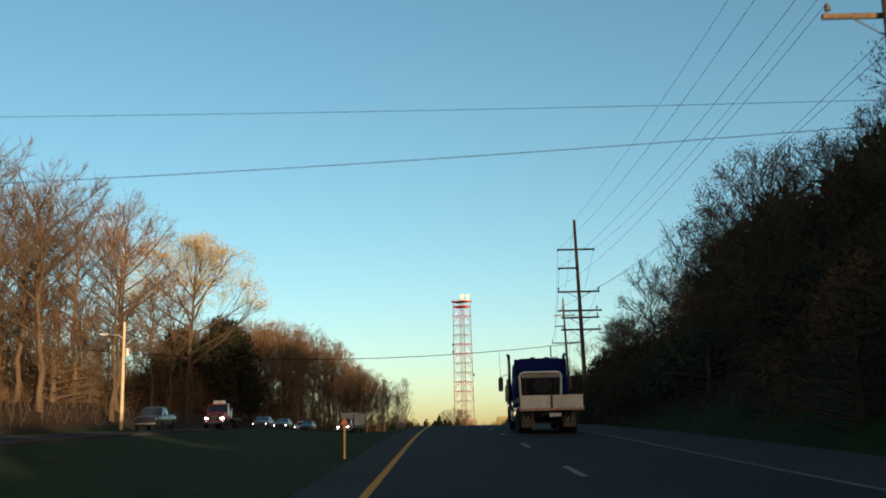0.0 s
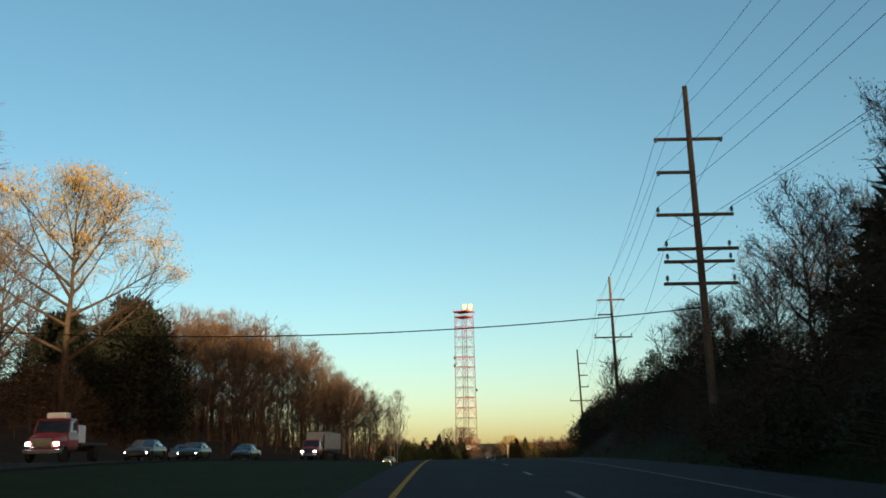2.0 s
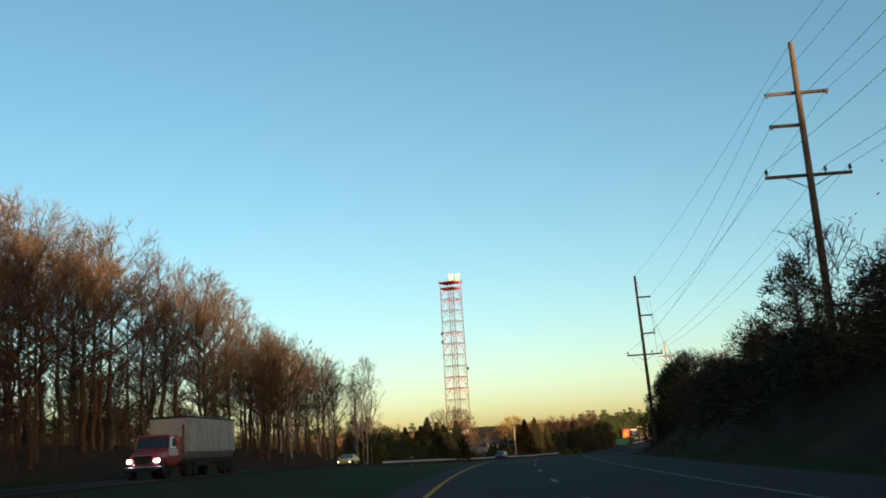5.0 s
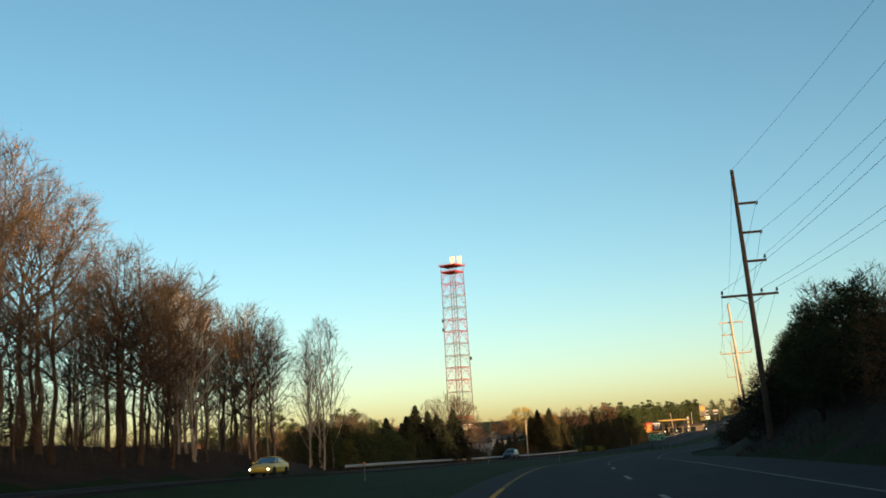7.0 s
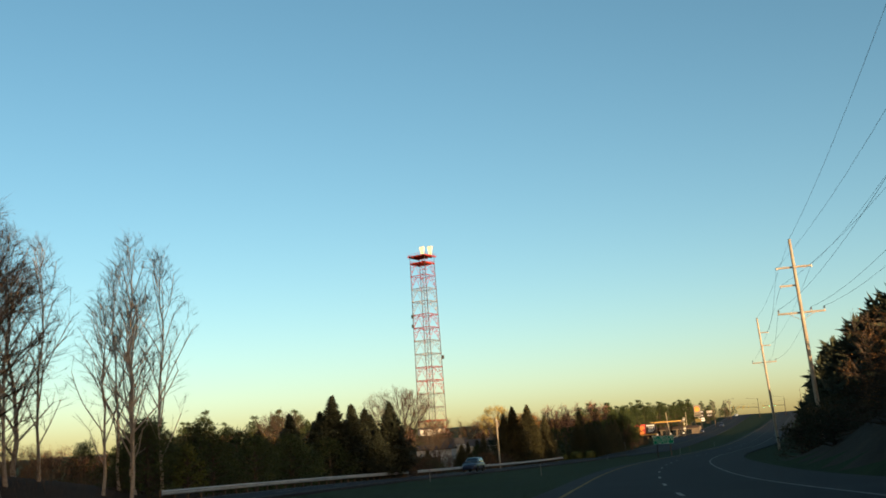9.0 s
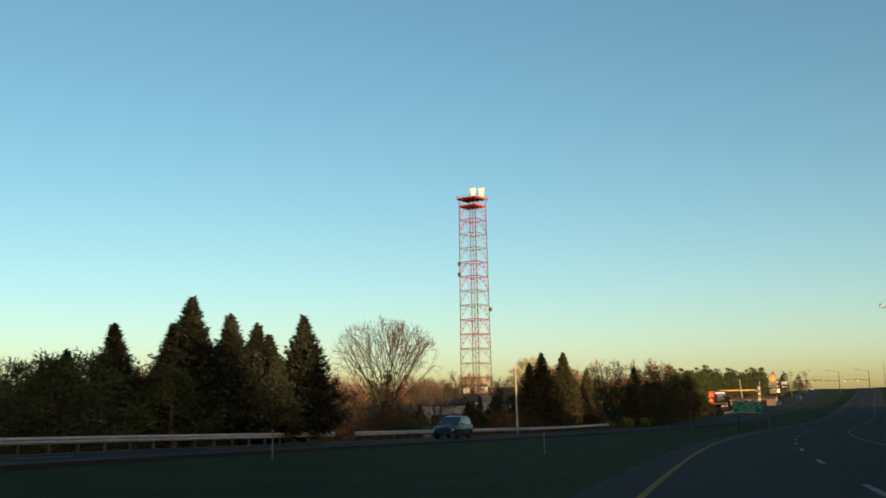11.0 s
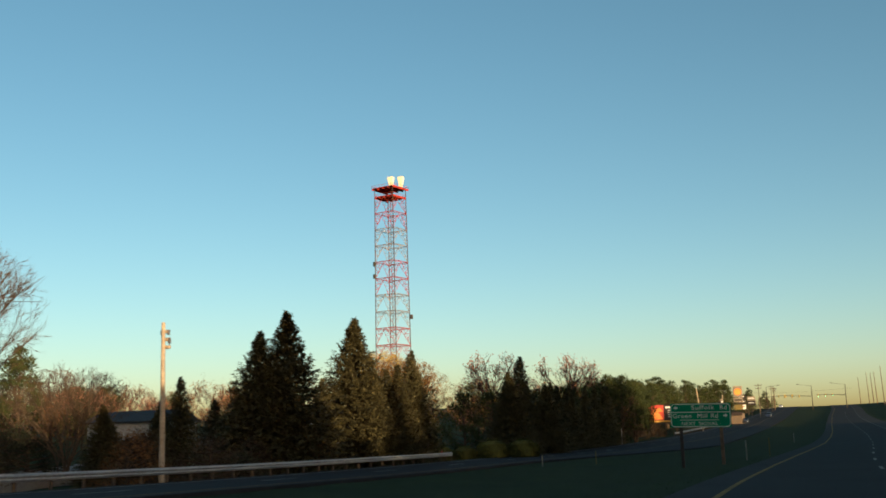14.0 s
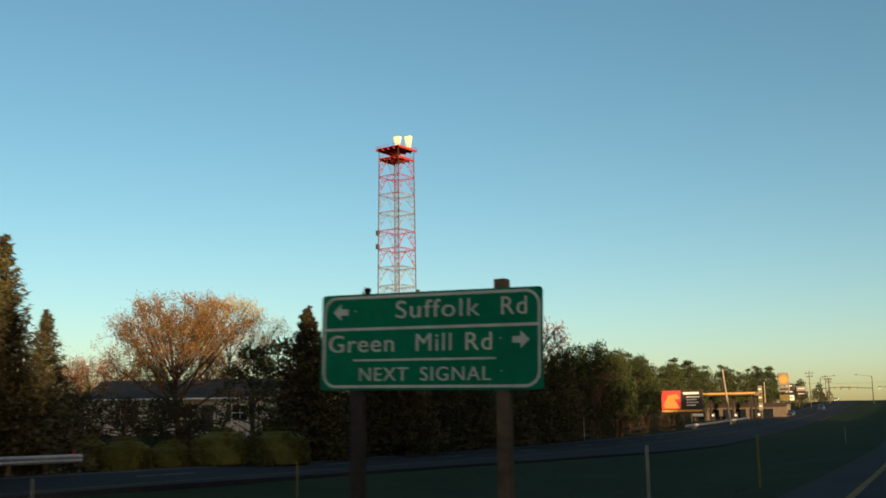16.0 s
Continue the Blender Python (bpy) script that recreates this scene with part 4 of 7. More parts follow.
def pine_bits(seed, height, radius, clumps, per, leaf=0.5, base=0.3, thin=0.20):
    """A pine or broad bush: limbs that each carry round tufts of needles."""
    rnd = random.Random(seed)
    wood, fine = Build(), Build()
    wood.tube([(0, 0, -0.4), (rnd.uniform(-0.3, 0.3), 0, height * 0.5), (0, 0, height * 0.95)], [radius * 0.07, radius * 0.05, 0.03], 7)
    for n in range(clumps):
        g = (n + rnd.random()) / clumps
        z = height * (base + (0.98 - base) * g)
        reach = radius * (1 - g ** 1.7) * rnd.uniform(0.5, 1.1) + 0.12 * radius
        a = n * 2.4 + rnd.uniform(-0.4, 0.4)
        c = Vector((math.cos(a) * reach, math.sin(a) * reach, z + rnd.uniform(0, 0.1) * height))
        wood.tube([(0, 0, z - 0.12 * height * (1 - g)), c], [0.06, 0.02], 4, cap=False)
        size = radius * rnd.uniform(0.26, 0.42)
        for _ in range(per):
            d = Vector((rnd.gauss(0, 1), rnd.gauss(0, 1), rnd.gauss(0.15, 0.7))).normalized()
            p = c + d * size * rnd.uniform(0.1, 0.75)
            e = (d + Vector((rnd.uniform(-0.7, 0.7), rnd.uniform(-0.7, 0.7), rnd.uniform(-0.3, 0.8)))).normalized() * leaf * rnd.uniform(0.6, 1.3)
            w = e.cross(Vector((rnd.uniform(-1, 1), rnd.uniform(-1, 1), rnd.uniform(-1, 1)))).normalized() * leaf * thin
            fine.add([p - w, p + w, p + e], [(0, 1, 2)])
    return wood, fine


def pine(kind, seed, label, mat, group="roadside conifers", wood=None, **kw):
    w, f = pine_bits(seed, **kw)
    return Kind(plant(kind, label, "tree" if kind != "shrub" else "shrub", w, f, wood or BARK, mat, group=group))


PINES = [
    pine("pine_tree", 41, "tufted green pine with open crown", PINE, height=11, radius=3.6, clumps=50, per=90, leaf=0.45, thin=0.14, base=0.2),
    pine("pine_tree", 42, "broad rounded pine with tufted needles", PINE, height=8, radius=3.8, clumps=56, per=90, leaf=0.42, thin=0.14, base=0.06),
]
FAR_PINES = [
    pine("pine_tree", 47, "distant tall dark green pine", PINE, height=11, radius=3.2, clumps=34, per=70, leaf=0.5, thin=0.16, base=0.2),
    pine("pine_tree", 48, "distant rounded dark green pine", PINE, height=8, radius=3.6, clumps=36, per=70, leaf=0.48, thin=0.16, base=0.06),
]
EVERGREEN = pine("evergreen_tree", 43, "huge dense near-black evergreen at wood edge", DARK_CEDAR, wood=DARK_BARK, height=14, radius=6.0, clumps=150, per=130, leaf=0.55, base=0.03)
# added mostly out of view, to block sun and low sky
BACK_EVERGREEN = pine("evergreen_tree", 49, "large dense dark evergreen added to screen light", CEDAR, wood=DARK_BARK, height=14, radius=5.6, clumps=64, per=40, leaf=1.4, base=0.03)
SHRUBS = [
    pine("shrub", 44, "tangled dark brown roadside brush", BRUSH, "brush on the bank", height=3.6, radius=2.8, clumps=36, per=46, leaf=0.38, base=0.03, thin=0.06),
    pine("shrub", 45, "leafy dark green roadside shrub", CEDAR, "brush on the bank", height=3.0, radius=2.6, clumps=34, per=64, leaf=0.24, base=0.05, thin=0.26),
    pine("shrub", 46, "thicket of orange-brown bare shrub stems", BRUSH_TAN, "brush on the bank", height=4.0, radius=2.6, clumps=36, per=46, leaf=0.38, base=0.03, thin=0.06),
]

YELLOW_BUSH = pine("shrub", 50, "yellow-green leafy bush at the wood edge", HEDGE, "brush on the bank", height=3.6, radius=1.3, clumps=30, per=50, leaf=0.3, base=0.05)

# ---- woods and planting ----
rng = random.Random(77)


def jig(v):
    return rng.uniform(-v, v)


# left-hand woods
s = 36.0
while s < 276:
    for row, d0 in enumerate((-34, -41, -49, -58, -68, -80) if s < 165 else (-33, -38, -44, -51, -60, -72)):
        if rng.random() < (0.10, 0.10, 0.15, 0.20, 0.25, 0.25)[row]:
            continue
        ss, dd = s + jig(2.4) + row * 1.7, d0 + jig(3.0)
        if (128 < ss < 168 and dd > -46) or (ss > 190 and row > 3) or (ss > 215 and row > 2):
            continue
        k = rng.choice((0, 0, 1, 2, 3, 4)) if ss < 150 else rng.choice((0, 1, 2, 3, 4, 4))
        size = (1.14 if ss < 118 else 0.92 if ss < 200 else 1.02) * rng.uniform(0.86, 1.07) * (0.80 if ss > 245 else 1.0)
        (TALL[k] if row < 2 and dd > -46 else BACK[k % 2]).put(stand(ss, dd, 0, rng.uniform(0, 360)), size, wide=rng.uniform(1.0, 1.15) if ss < 165 else rng.uniform(0.9, 1.15))
    s += 5.2 if s < 165 else 4.2
for k in range(210):
    ss = rng.uniform(40, 292)
    if 143 < ss < 172:
        continue
    SAPLING.put(stand(ss, rng.uniform(-64, -33), 0, rng.uniform(0, 360)), rng.uniform(0.6, 1.25))
for k in range(92):
    SHRUBS[0].put(stand(rng.uniform(40, 240), rng.uniform(-80, -36), -0.3, rng.uniform(0, 360)), rng.uniform(1.1, 1.7))
for k in range(14):
    FAR_BROWN.put(stand(rng.uniform(228, 258), rng.uniform(-66, -46), -0.3, rng.uniform(0, 360)), rng.uniform(0.5, 0.72), "low brown understorey tree behind the trunks", wide=1.3)
# brown tangle that closes the woods at mid depth
for k in range(34):
    SHRUBS[0].put(stand(rng.uniform(142, 226), rng.uniform(-76, -52), -0.4, rng.uniform(0, 360)), rng.uniform(1.7, 2.3), "tall brown tangle of brush deep in the woods")
for k in range(36):
    FAR_BROWN.put(stand(rng.uniform(178, 244), rng.uniform(-60, -41), -0.3, rng.uniform(0, 360)), rng.uniform(0.95, 1.35), "dense brown understorey tree in the woods")
for ss, dd, hh in ((188, -36.0, 0.98), (194, -34.5, 1.06), (201, -36.5, 1.1), (208, -35.5, 1.04), (197, -40.0, 1.06)):
    TALL[3].put(stand(ss, dd, 0, rng.uniform(0, 360)), hh, "tall spreading tree with orange-brown spring buds", wide=0.95)
YELLOW_TREE.put(spot(-35.3, 144.0, 0, 40), 1.32, wide=1.12)
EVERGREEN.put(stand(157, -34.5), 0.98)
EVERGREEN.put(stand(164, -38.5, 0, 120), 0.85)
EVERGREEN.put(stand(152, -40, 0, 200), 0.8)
for ss, dd, hh in ((283, -30.5, 1.0), (286, -33, 0.92), (289, -31.5, 1.02), (291, -35, 0.86), (280, -35, 0.9)):
    POPLAR.put(stand(ss, dd, 0, ss * 40), hh)

for k in range(20):
    POPLAR.put(stand(rng.uniform(252, 292), rng.uniform(-48, -31), 0, rng.uniform(0, 360)), rng.uniform(0.6, 0.95), wide=rng.uniform(1.0, 1.4))
for k in range(9):
    POPLAR.put(stand(rng.uniform(256, 292), rng.uniform(-44, -31), 0, rng.uniform(0, 360)), rng.uniform(0.75, 0.98), "clump tree with upright bare pale branches", wide=rng.uniform(1.5, 2.0))
for k in range(16):
    TALL[2].put(stand(rng.uniform(225, 286), rng.uniform(-46, -32), 0, rng.uniform(0, 360)), rng.uniform(0.6, 0.82), wide=0.8)

# right-hand bank: tall growth from station 18 on, low brush before it
s = 18.0
while s < 215:
    for row, d0 in enumerate((24, 31, 39)):
        if rng.random() < 0.10:
            continue
        ss, dd = s + jig(2.4) + row * 1.3, d0 + jig(2.5)
        if ss > 118:
            dd += 4.5
        if ss > 120 and row == 0:
            continue
        k = rng.choice((0, 1, 2, 3, 4, 4))
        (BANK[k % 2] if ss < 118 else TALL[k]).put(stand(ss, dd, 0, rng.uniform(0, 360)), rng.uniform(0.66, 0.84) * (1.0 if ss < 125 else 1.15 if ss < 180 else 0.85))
    s += 5.2 if s < 110 else 6.6
# dark evergreens added among and behind them, mostly unseen, to shade road and woods
s = -200.0
while s < 40:
    BACK_EVERGREEN.put(stand(s + jig(2), rng.uniform(25, 29), -0.5, rng.uniform(0, 360)), rng.uniform(0.9, 1.0) * (0.42 if s < 18 else 1.0), "low dense dark evergreen bush added for shade" if s < 18 else "")
    s += 8.0
for k in range(4):
    BACK_EVERGREEN.put(stand(20 + k * 7.0 + jig(2), rng.uniform(33, 38), -0.5, rng.uniform(0, 360)), rng.uniform(0.8, 0.95))
for k in range(15):
    BACK_EVERGREEN.put(stand(24 + k * 6.8 + jig(2), rng.uniform(32, 38), -0.5, rng.uniform(0, 360)), rng.uniform(1.02, 1.12))
# hidden row added here to block the low sun
s = 130.0
while s < 330:
    BACK_EVERGREEN.put(stand(s + jig(2), rng.uniform(40, 46), -0.5, rng.uniform(0, 360)), rng.uniform(0.65, 0.8) * (1.0 if s < 142 else 0.5), "large dense dark evergreen added behind brush for shade")
    s += 7.0
for k in range(34):
    SHRUBS[rng.choice((0, 0, 1))].put(stand(rng.uniform(14, 96), rng.uniform(12.5, 24), -0.3, rng.uniform(0, 360)), rng.uniform(0.7, 1.2))
# hidden tall row added to keep the sun off the left woods
s = 4.0
while s < 170:
    BACK_EVERGREEN.put(stand(s + jig(2), rng.uniform(56, 62), -0.5, rng.uniform(0, 360)), rng.uniform(1.35, 1.5) if s < 84 else rng.uniform(0.85, 0.95), "tall dense dark evergreen added behind bank for shade", wide=1.1)
    s += 8.5
# second unseen row, added to shade the growth behind the guard rail
s = 125.0
while s < 180:
    BACK_EVERGREEN.put(stand(s + jig(2), rng.uniform(72, 80), -0.5, rng.uniform(0, 360)), rng.uniform(1.25, 1.35), "tall dense dark evergreen added behind bank for shade", wide=0.9)
    s += 8.0
# unseen row added on the right to shade sign, road and median
s = 335.0
while s < 560:
    BACK_EVERGREEN.put(stand(s + jig(2), rng.uniform(31, 38), -0.5, rng.uniform(0, 360)), rng.uniform(0.36, 0.46) if s < 425 else rng.uniform(0.6, 0.75), "large dense dark evergreen added beyond road for shade")
    s += 7.0
for k in range(150):
    ss = rng.uniform(26, 335)
    dd = rng.uniform(13.0, 28) if ss < 130 else rng.uniform(15.0, 28) if ss < 200 else rng.uniform(14.5, 27)
    SHRUBS[rng.choice((0, 0, 0, 1, 1, 2))].put(stand(ss, dd, -0.3, rng.uniform(0, 360)), rng.uniform(0.7, 1.25) * (1.0 if dd > 15 else 0.75))
for k in range(46):
    SAPLING.put(stand(rng.uniform(100, 305), rng.uniform(16, 34), 0, rng.uniform(0, 360)), rng.uniform(0.6, 1.1))
for ss, dd, hh in ((219, 26.5, 1.0), (230, 15.4, 0.52), (234, 15.0, 0.58), (238, 16.0, 0.62), (227, 16.0, 0.55), (244, 16.4, 0.6), (226, 28, 0.7), (240, 18, 0.55), (246, 21, 0.6), (252, 17, 0.5), (262, 19, 0.55), (268, 24, 0.65), (276, 19, 0.55), (284, 23, 0.6), (292, 20, 0.5), (256, 27, 0.7), (236, 26, 0.65), (300, 23, 0.5), (312, 22, 0.45), (322, 22, 0.4)):
    PINES[rng.choice((0, 0, 1))].put(stand(ss, dd, -0.2, rng.uniform(0, 360)), hh)

# unseen evergreens added on the left to close off the bright sky behind
s = -190.0
while s < 34:
    BACK_EVERGREEN.put(stand(s + jig(2), rng.uniform(-48, -38), -0.5, rng.uniform(0, 360)), rng.uniform(0.7, 1.0), "large dense dark evergreen added outside the view")
    s += 9.0

# cedars behind the guard rail
for x, y, top, k in ((-1.6, 332.0, 10.6, 0), (4.3, 338.2, 9.9, 0), (-6.0, 331.0, 9.0, 1), (1.6, 336.0, 9.2, 1), (-9.5, 332.5, 7.6, 1), (-3.8, 335, 8.2, 1), (3.0, 334.5, 7.0, 1), (-12.5, 336, 6.8, 0), (0.3, 334.2, 9.7, 1), (-3.0, 333.0, 9.1, 1), (2.2, 337.0, 8.6, 0)):
    m = spot(x, y, 0, rng.uniform(0, 360))
    CEDARS[k].put(m, (top - m.translation.z) / 9.0, wide=1.14)
for x, y, hh in ((-18, 345, 0.75), (-14, 343, 0.7), (-23, 350, 0.8), (-28, 352, 0.7), (-33, 349, 0.75), (-11, 352, 0.7)):
    PINES[1].put(spot(x, y, 0, rng.uniform(0, 360)), hh)
for k in range(40):
    x, y = rng.uniform(-95, 2), rng.uniform(372, 470)
    if abs(x - 0.5) < 9 and y < 402:
        continue
    (RED_TREE, SAPLING, FAR_BROWN, SHRUBS[2])[rng.choice((0, 0, 1, 1, 2, 3))].put(spot(x, y, 0, rng.uniform(0, 360)), rng.uniform(0.75, 1.15))
for k in range(20):
    SHRUBS[rng.choice((0, 2, 2))].put(spot(rng.uniform(-42, 2.5), rng.uniform(366, 388), 0, rng.uniform(0, 360)), rng.uniform(0.7, 1.15))
for k in range(15):
    FAR_BROWN.put(spot(rng.uniform(-60, 2), rng.uniform(380, 402), 0, rng.uniform(0, 360)), rng.uniform(0.55, 0.8), "rounded reddish-brown budding tree behind guard rail")
for n, (x, y, hh) in enumerate(((-8, 350, 1.0), (5, 362, 0.8), (1.5, 366, 0.8), (1, 372, 0.8))):
    SHRUBS[2 * (n % 2)].put(spot(x, y, 0, rng.uniform(0, 360)), hh)
# olive evergreens where the guard rail begins
for ss, dd, hh in ((287, -31.5, 0.56), (291, -33.5, 0.62), (296, -31.0, 0.55), (300, -34.0, 0.66), (305, -31.5, 0.58), (309, -35.0, 0.68), (313, -31.5, 0.6), (318, -33.5, 0.66), (323, -31.5, 0.6), (298, -38.0, 0.64), (310, -40.0, 0.66), (322, -39.0, 0.68)):
    PINES[1].put(stand(ss, dd, -0.2, rng.uniform(0, 360)), hh, "dense olive-green evergreen bush beside guard rail", wide=1.2)
YELLOW_BUSH.put(stand(289.5, -29.8, 0, 40), 0.95)
# low dark growth filling in round the fan-shaped tree
for x, y, hh in ((-22, 392, 0.42), (-15, 396, 0.5), (-9, 400, 0.46), (-2, 406, 0.4), (3, 412, 0.5), (15, 412, 0.48), (18, 416, 0.55), (-30, 390, 0.5)):
    SPRUCES[2].put(spot(x, y, 0, rng.uniform(0, 360)), hh, "small dark spruce among roadside shrubs", wide=1.5)
for k in range(12):
    SHRUBS[rng.choice((0, 0, 2))].put(spot(rng.uniform(-34, 1.5), rng.uniform(403, 424), 0, rng.uniform(0, 360)), rng.uniform(0.8, 1.2))
VASE.put(spot(4.0, 401.0, 0, 30), 1.6, wide=0.8)
VASE.put(spot(-18.6, 420.0, 0, 200), 1.35, "tall bare fanning tree behind brown brush", wide=0.7)
VASE.put(spot(10.2, 408.0, 0, 130), 0.8, "slim bare fanning tree beside a grey shed")
for x, y, hh in ((8.6, 398.0, 0.42), (14.6, 402.5, 0.40)):
    SPRUCES[2].put(spot(x, y, 0, rng.uniform(0, 360)), hh, "low olive spruce among roadside shrubs", wide=1.7)
for x, y, hh in ((1.0, 404, 0.95), (3.2, 407, 0.9), (5.6, 405, 1.0), (7.0, 410, 0.95), (12.5, 411, 0.8), (15.0, 412, 0.9), (-1.5, 408, 1.0), (6.4, 398.5, 0.7), (2.6, 398.0, 0.75), (4.8, 412.0, 1.1)):
    SHRUBS[rng.choice((0, 1))].put(spot(x, y, 0, rng.uniform(0, 360)), hh)
for x, y, top, k in ((24.3, 408.6, 10.9, 1), (22.6, 408.0, 9.6, 0), (27.9, 418.0, 11.4, 0), (29.4, 417.4, 7.6, 2), (31.0, 420.0, 8.0, 2), (18.5, 404.0, 6.6, 2), (26.0, 413.5, 6.8, 2), (32.4, 424.4, 7.6, 2), (31.9, 425.2, 9.5, 2), (31.6, 430.0, 7.2, 2), (30.0, 423.0, 7.8, 0),
                     (40.7, 441.0, 8.4, 0), (42.6, 450.6, 10.6, 2), (45.0, 449.0, 7.6, 0), (14.5, 402.0, 5.0, 0), (16.0, 409.0, 5.4, 2), (47.0, 456.0, 7.6, 2), (49.0, 462.0, 8.2, 2), (51.5, 467.0, 8.0, 2), (53.5, 473.0, 8.4, 2),
                     (55.5, 479.0, 8.2, 2), (57.0, 486.0, 8.8, 2), (44.0, 460.0, 8.0, 2), (47.5, 468.0, 8.6, 2), (51.0, 479.0, 8.6, 2), (53.0, 488.0, 9.0, 2)):
    m = spot(x, y, 0, rng.uniform(0, 360))
    SPRUCES[k].put(m, (top - m.translation.z) / 10.0, wide=1.12 if k < 2 else 1.02)
for x, y, hh in ((61, 497, 0.86), (64, 503, 0.8), (58, 497, 0.8), (66, 520, 0.8), (70, 532, 0.85), (63, 499, 0.78), (60, 503, 0.84)):
    PINES[0].put(spot(x, y, 0, rng.uniform(0, 360)), hh)
# fuller green growth behind the spruce row
for x, y, hh in ((36.5, 447.0, 0.74), (39.5, 452.5, 0.78), (42.0, 457.0, 0.8), (45.0, 463.0, 0.84), (48.0, 472.0, 0.9), (50.5, 477.0, 0.92), (54.0, 484.0, 0.95), (56.0, 492.0, 0.95), (59.0, 496.0, 0.9), (20.5, 412.0, 0.62), (23.0, 415.0, 0.7), (17.5, 408.0, 0.5)):
    FAR_PINES[1].put(spot(x, y, 0, rng.uniform(0, 360)), hh, "dense rounded dark green pine behind spruces", wide=0.85)
MAPLE.put(spot(29.9, 455.0, 0, 20), 1.2, wide=0.98)
PALE_BUDS.put(spot(26.8, 480.0, 0, 20), 1.15)
FAR_PINES[1].put(spot(31.5, 478.0, 0, 75), 0.92, "rounded olive-green tree behind the house")
PALE_BUDS.put(spot(39.0, 480.0, 0, 90), 0.75)
RED_TREE.put(spot(53.4, 500.0, 0, 0), 1.68)
RED_TREE.put(spot(41.0, 478.0, 0, 60), 1.55)
# dark growth before the house and below the billboard
for x, y, hh in ((30.6, 449.0, 0.8), (32.4, 447.5, 0.75), (29.0, 447.0, 0.8), (27.5, 444.0, 0.9)):
    SHRUBS[1].put(spot(x, y, 0, rng.uniform(0, 360)), hh, "dark leafy shrub before the white house")
for k in range(9):
    SHRUBS[rng.choice((0, 1))].put(stand(498 + 7 * k, rng.uniform(-32, -29.5), 0, rng.uniform(0, 360)), rng.uniform(0.7, 1.0))
# dark shrubs along the back of the guard rail, open at the driveway
for ss in np.arange(346, 412, 2.6):
    if 368 < ss < 386:
        continue
    SHRUBS[rng.choice((0, 0, 1, 2))].put(stand(ss + jig(0.8), rng.uniform(-34.5, -31), -0.2, rng.uniform(0, 360)), rng.uniform(0.55, 0.85))
for k in range(30):
    FAR_BROWN.put(stand(rng.uniform(226, 312), rng.uniform(-80, -50), -0.2, rng.uniform(0, 360)), rng.uniform(0.45, 0.62), "low tangled brown tree behind the woods", wide=1.4)
# orange-brown rounded trees and pines left of the fan-shaped tree
for x, y, hh, ww in ((-7.0, 427.0, 1.08, 0.75), (-13.0, 396.0, 0.82, 1.1), (-9.5, 398.0, 0.86, 1.1), (-6.0, 396.0, 0.78, 1.1), (-3.2, 399.0, 0.7, 1.0), (-16.5, 402.0, 0.9, 1.1), (-20.0, 405.0, 0.9, 1.1), (1.5, 393.0, 0.55, 1.2)):
    FAR_BROWN.put(spot(x, y, 0, rng.uniform(0, 360)), hh, "rounded orange-brown budding tree behind guard rail", wide=ww)
for x, y, hh in ((-13.2, 420.0, 0.86), (-17.0, 424.0, 0.82), (-10.5, 417.0, 0.8), (-21.0, 430.0, 0.95), (-15.0, 431.0, 0.9)):
    PINES[0].put(spot(x, y, 0, rng.uniform(0, 360)), hh)
# trees at the far end of the road
for k in range(16):
    (FAR_PINES[0], FAR_PINES[1], FAR_BROWN)[k % 3].put(stand(800 + 17 * k + jig(5), rng.uniform(-32, -27.8), 0, rng.uniform(0, 360)), rng.uniform(0.5, 0.85))
for k in range(16):
    FAR_PINES[0].put(spot(66 + k * 2.2 + jig(1.2), 545 + k * 6.5 + jig(8), 0, rng.uniform(0, 360)), rng.uniform(0.8, 1.1))
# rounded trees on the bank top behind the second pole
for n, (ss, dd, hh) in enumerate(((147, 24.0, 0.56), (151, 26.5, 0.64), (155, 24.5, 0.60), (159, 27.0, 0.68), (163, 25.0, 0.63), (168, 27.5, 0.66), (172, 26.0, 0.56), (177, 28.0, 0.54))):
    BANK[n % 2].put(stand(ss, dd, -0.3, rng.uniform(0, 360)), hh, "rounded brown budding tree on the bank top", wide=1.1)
# evergreens across the road from the house, unseen and added for shade: tall clumps with a low stretch and two slim
# spruces between
for ss, dd, hh in ((322, 25, 0.85), (329, 24, 0.88), (347, 24, 0.9), (351, 27, 0.95), (355, 24, 0.9)):
    BACK_EVERGREEN.put(stand(ss, dd, -0.4, rng.uniform(0, 360)), hh, "dense dark evergreen added out of view for shade")
for n in range(16):
    BACK_EVERGREEN.put(stand(334 + 3.2 * n, 23 + 3 * (n % 2), -0.4, rng.uniform(0, 360)), 0.52 if n < 4 else 0.36, "low dense dark evergreen added out of view for shade", wide=1.3)
for ss, hh, ww in ((370.3, 0.95, 1.35), (376.6, 0.97, 1.05)):
    SPRUCES[2].put(stand(ss, 25, -0.2, rng.uniform(0, 360)), hh, "dark spruce beyond the road", wide=ww)
for n in range(34):
    ss = 384 + (n // 2) * 4.0
    tall = 0.68 if ss < 408 else 1.0
    BACK_EVERGREEN.put(stand(ss + jig(0.8) + 2 * (n % 2), 24 + 5 * (n % 2), -0.4, rng.uniform(0, 360)), tall * rng.uniform(0.92, 1.08), "dense dark evergreen added out of view for shade")
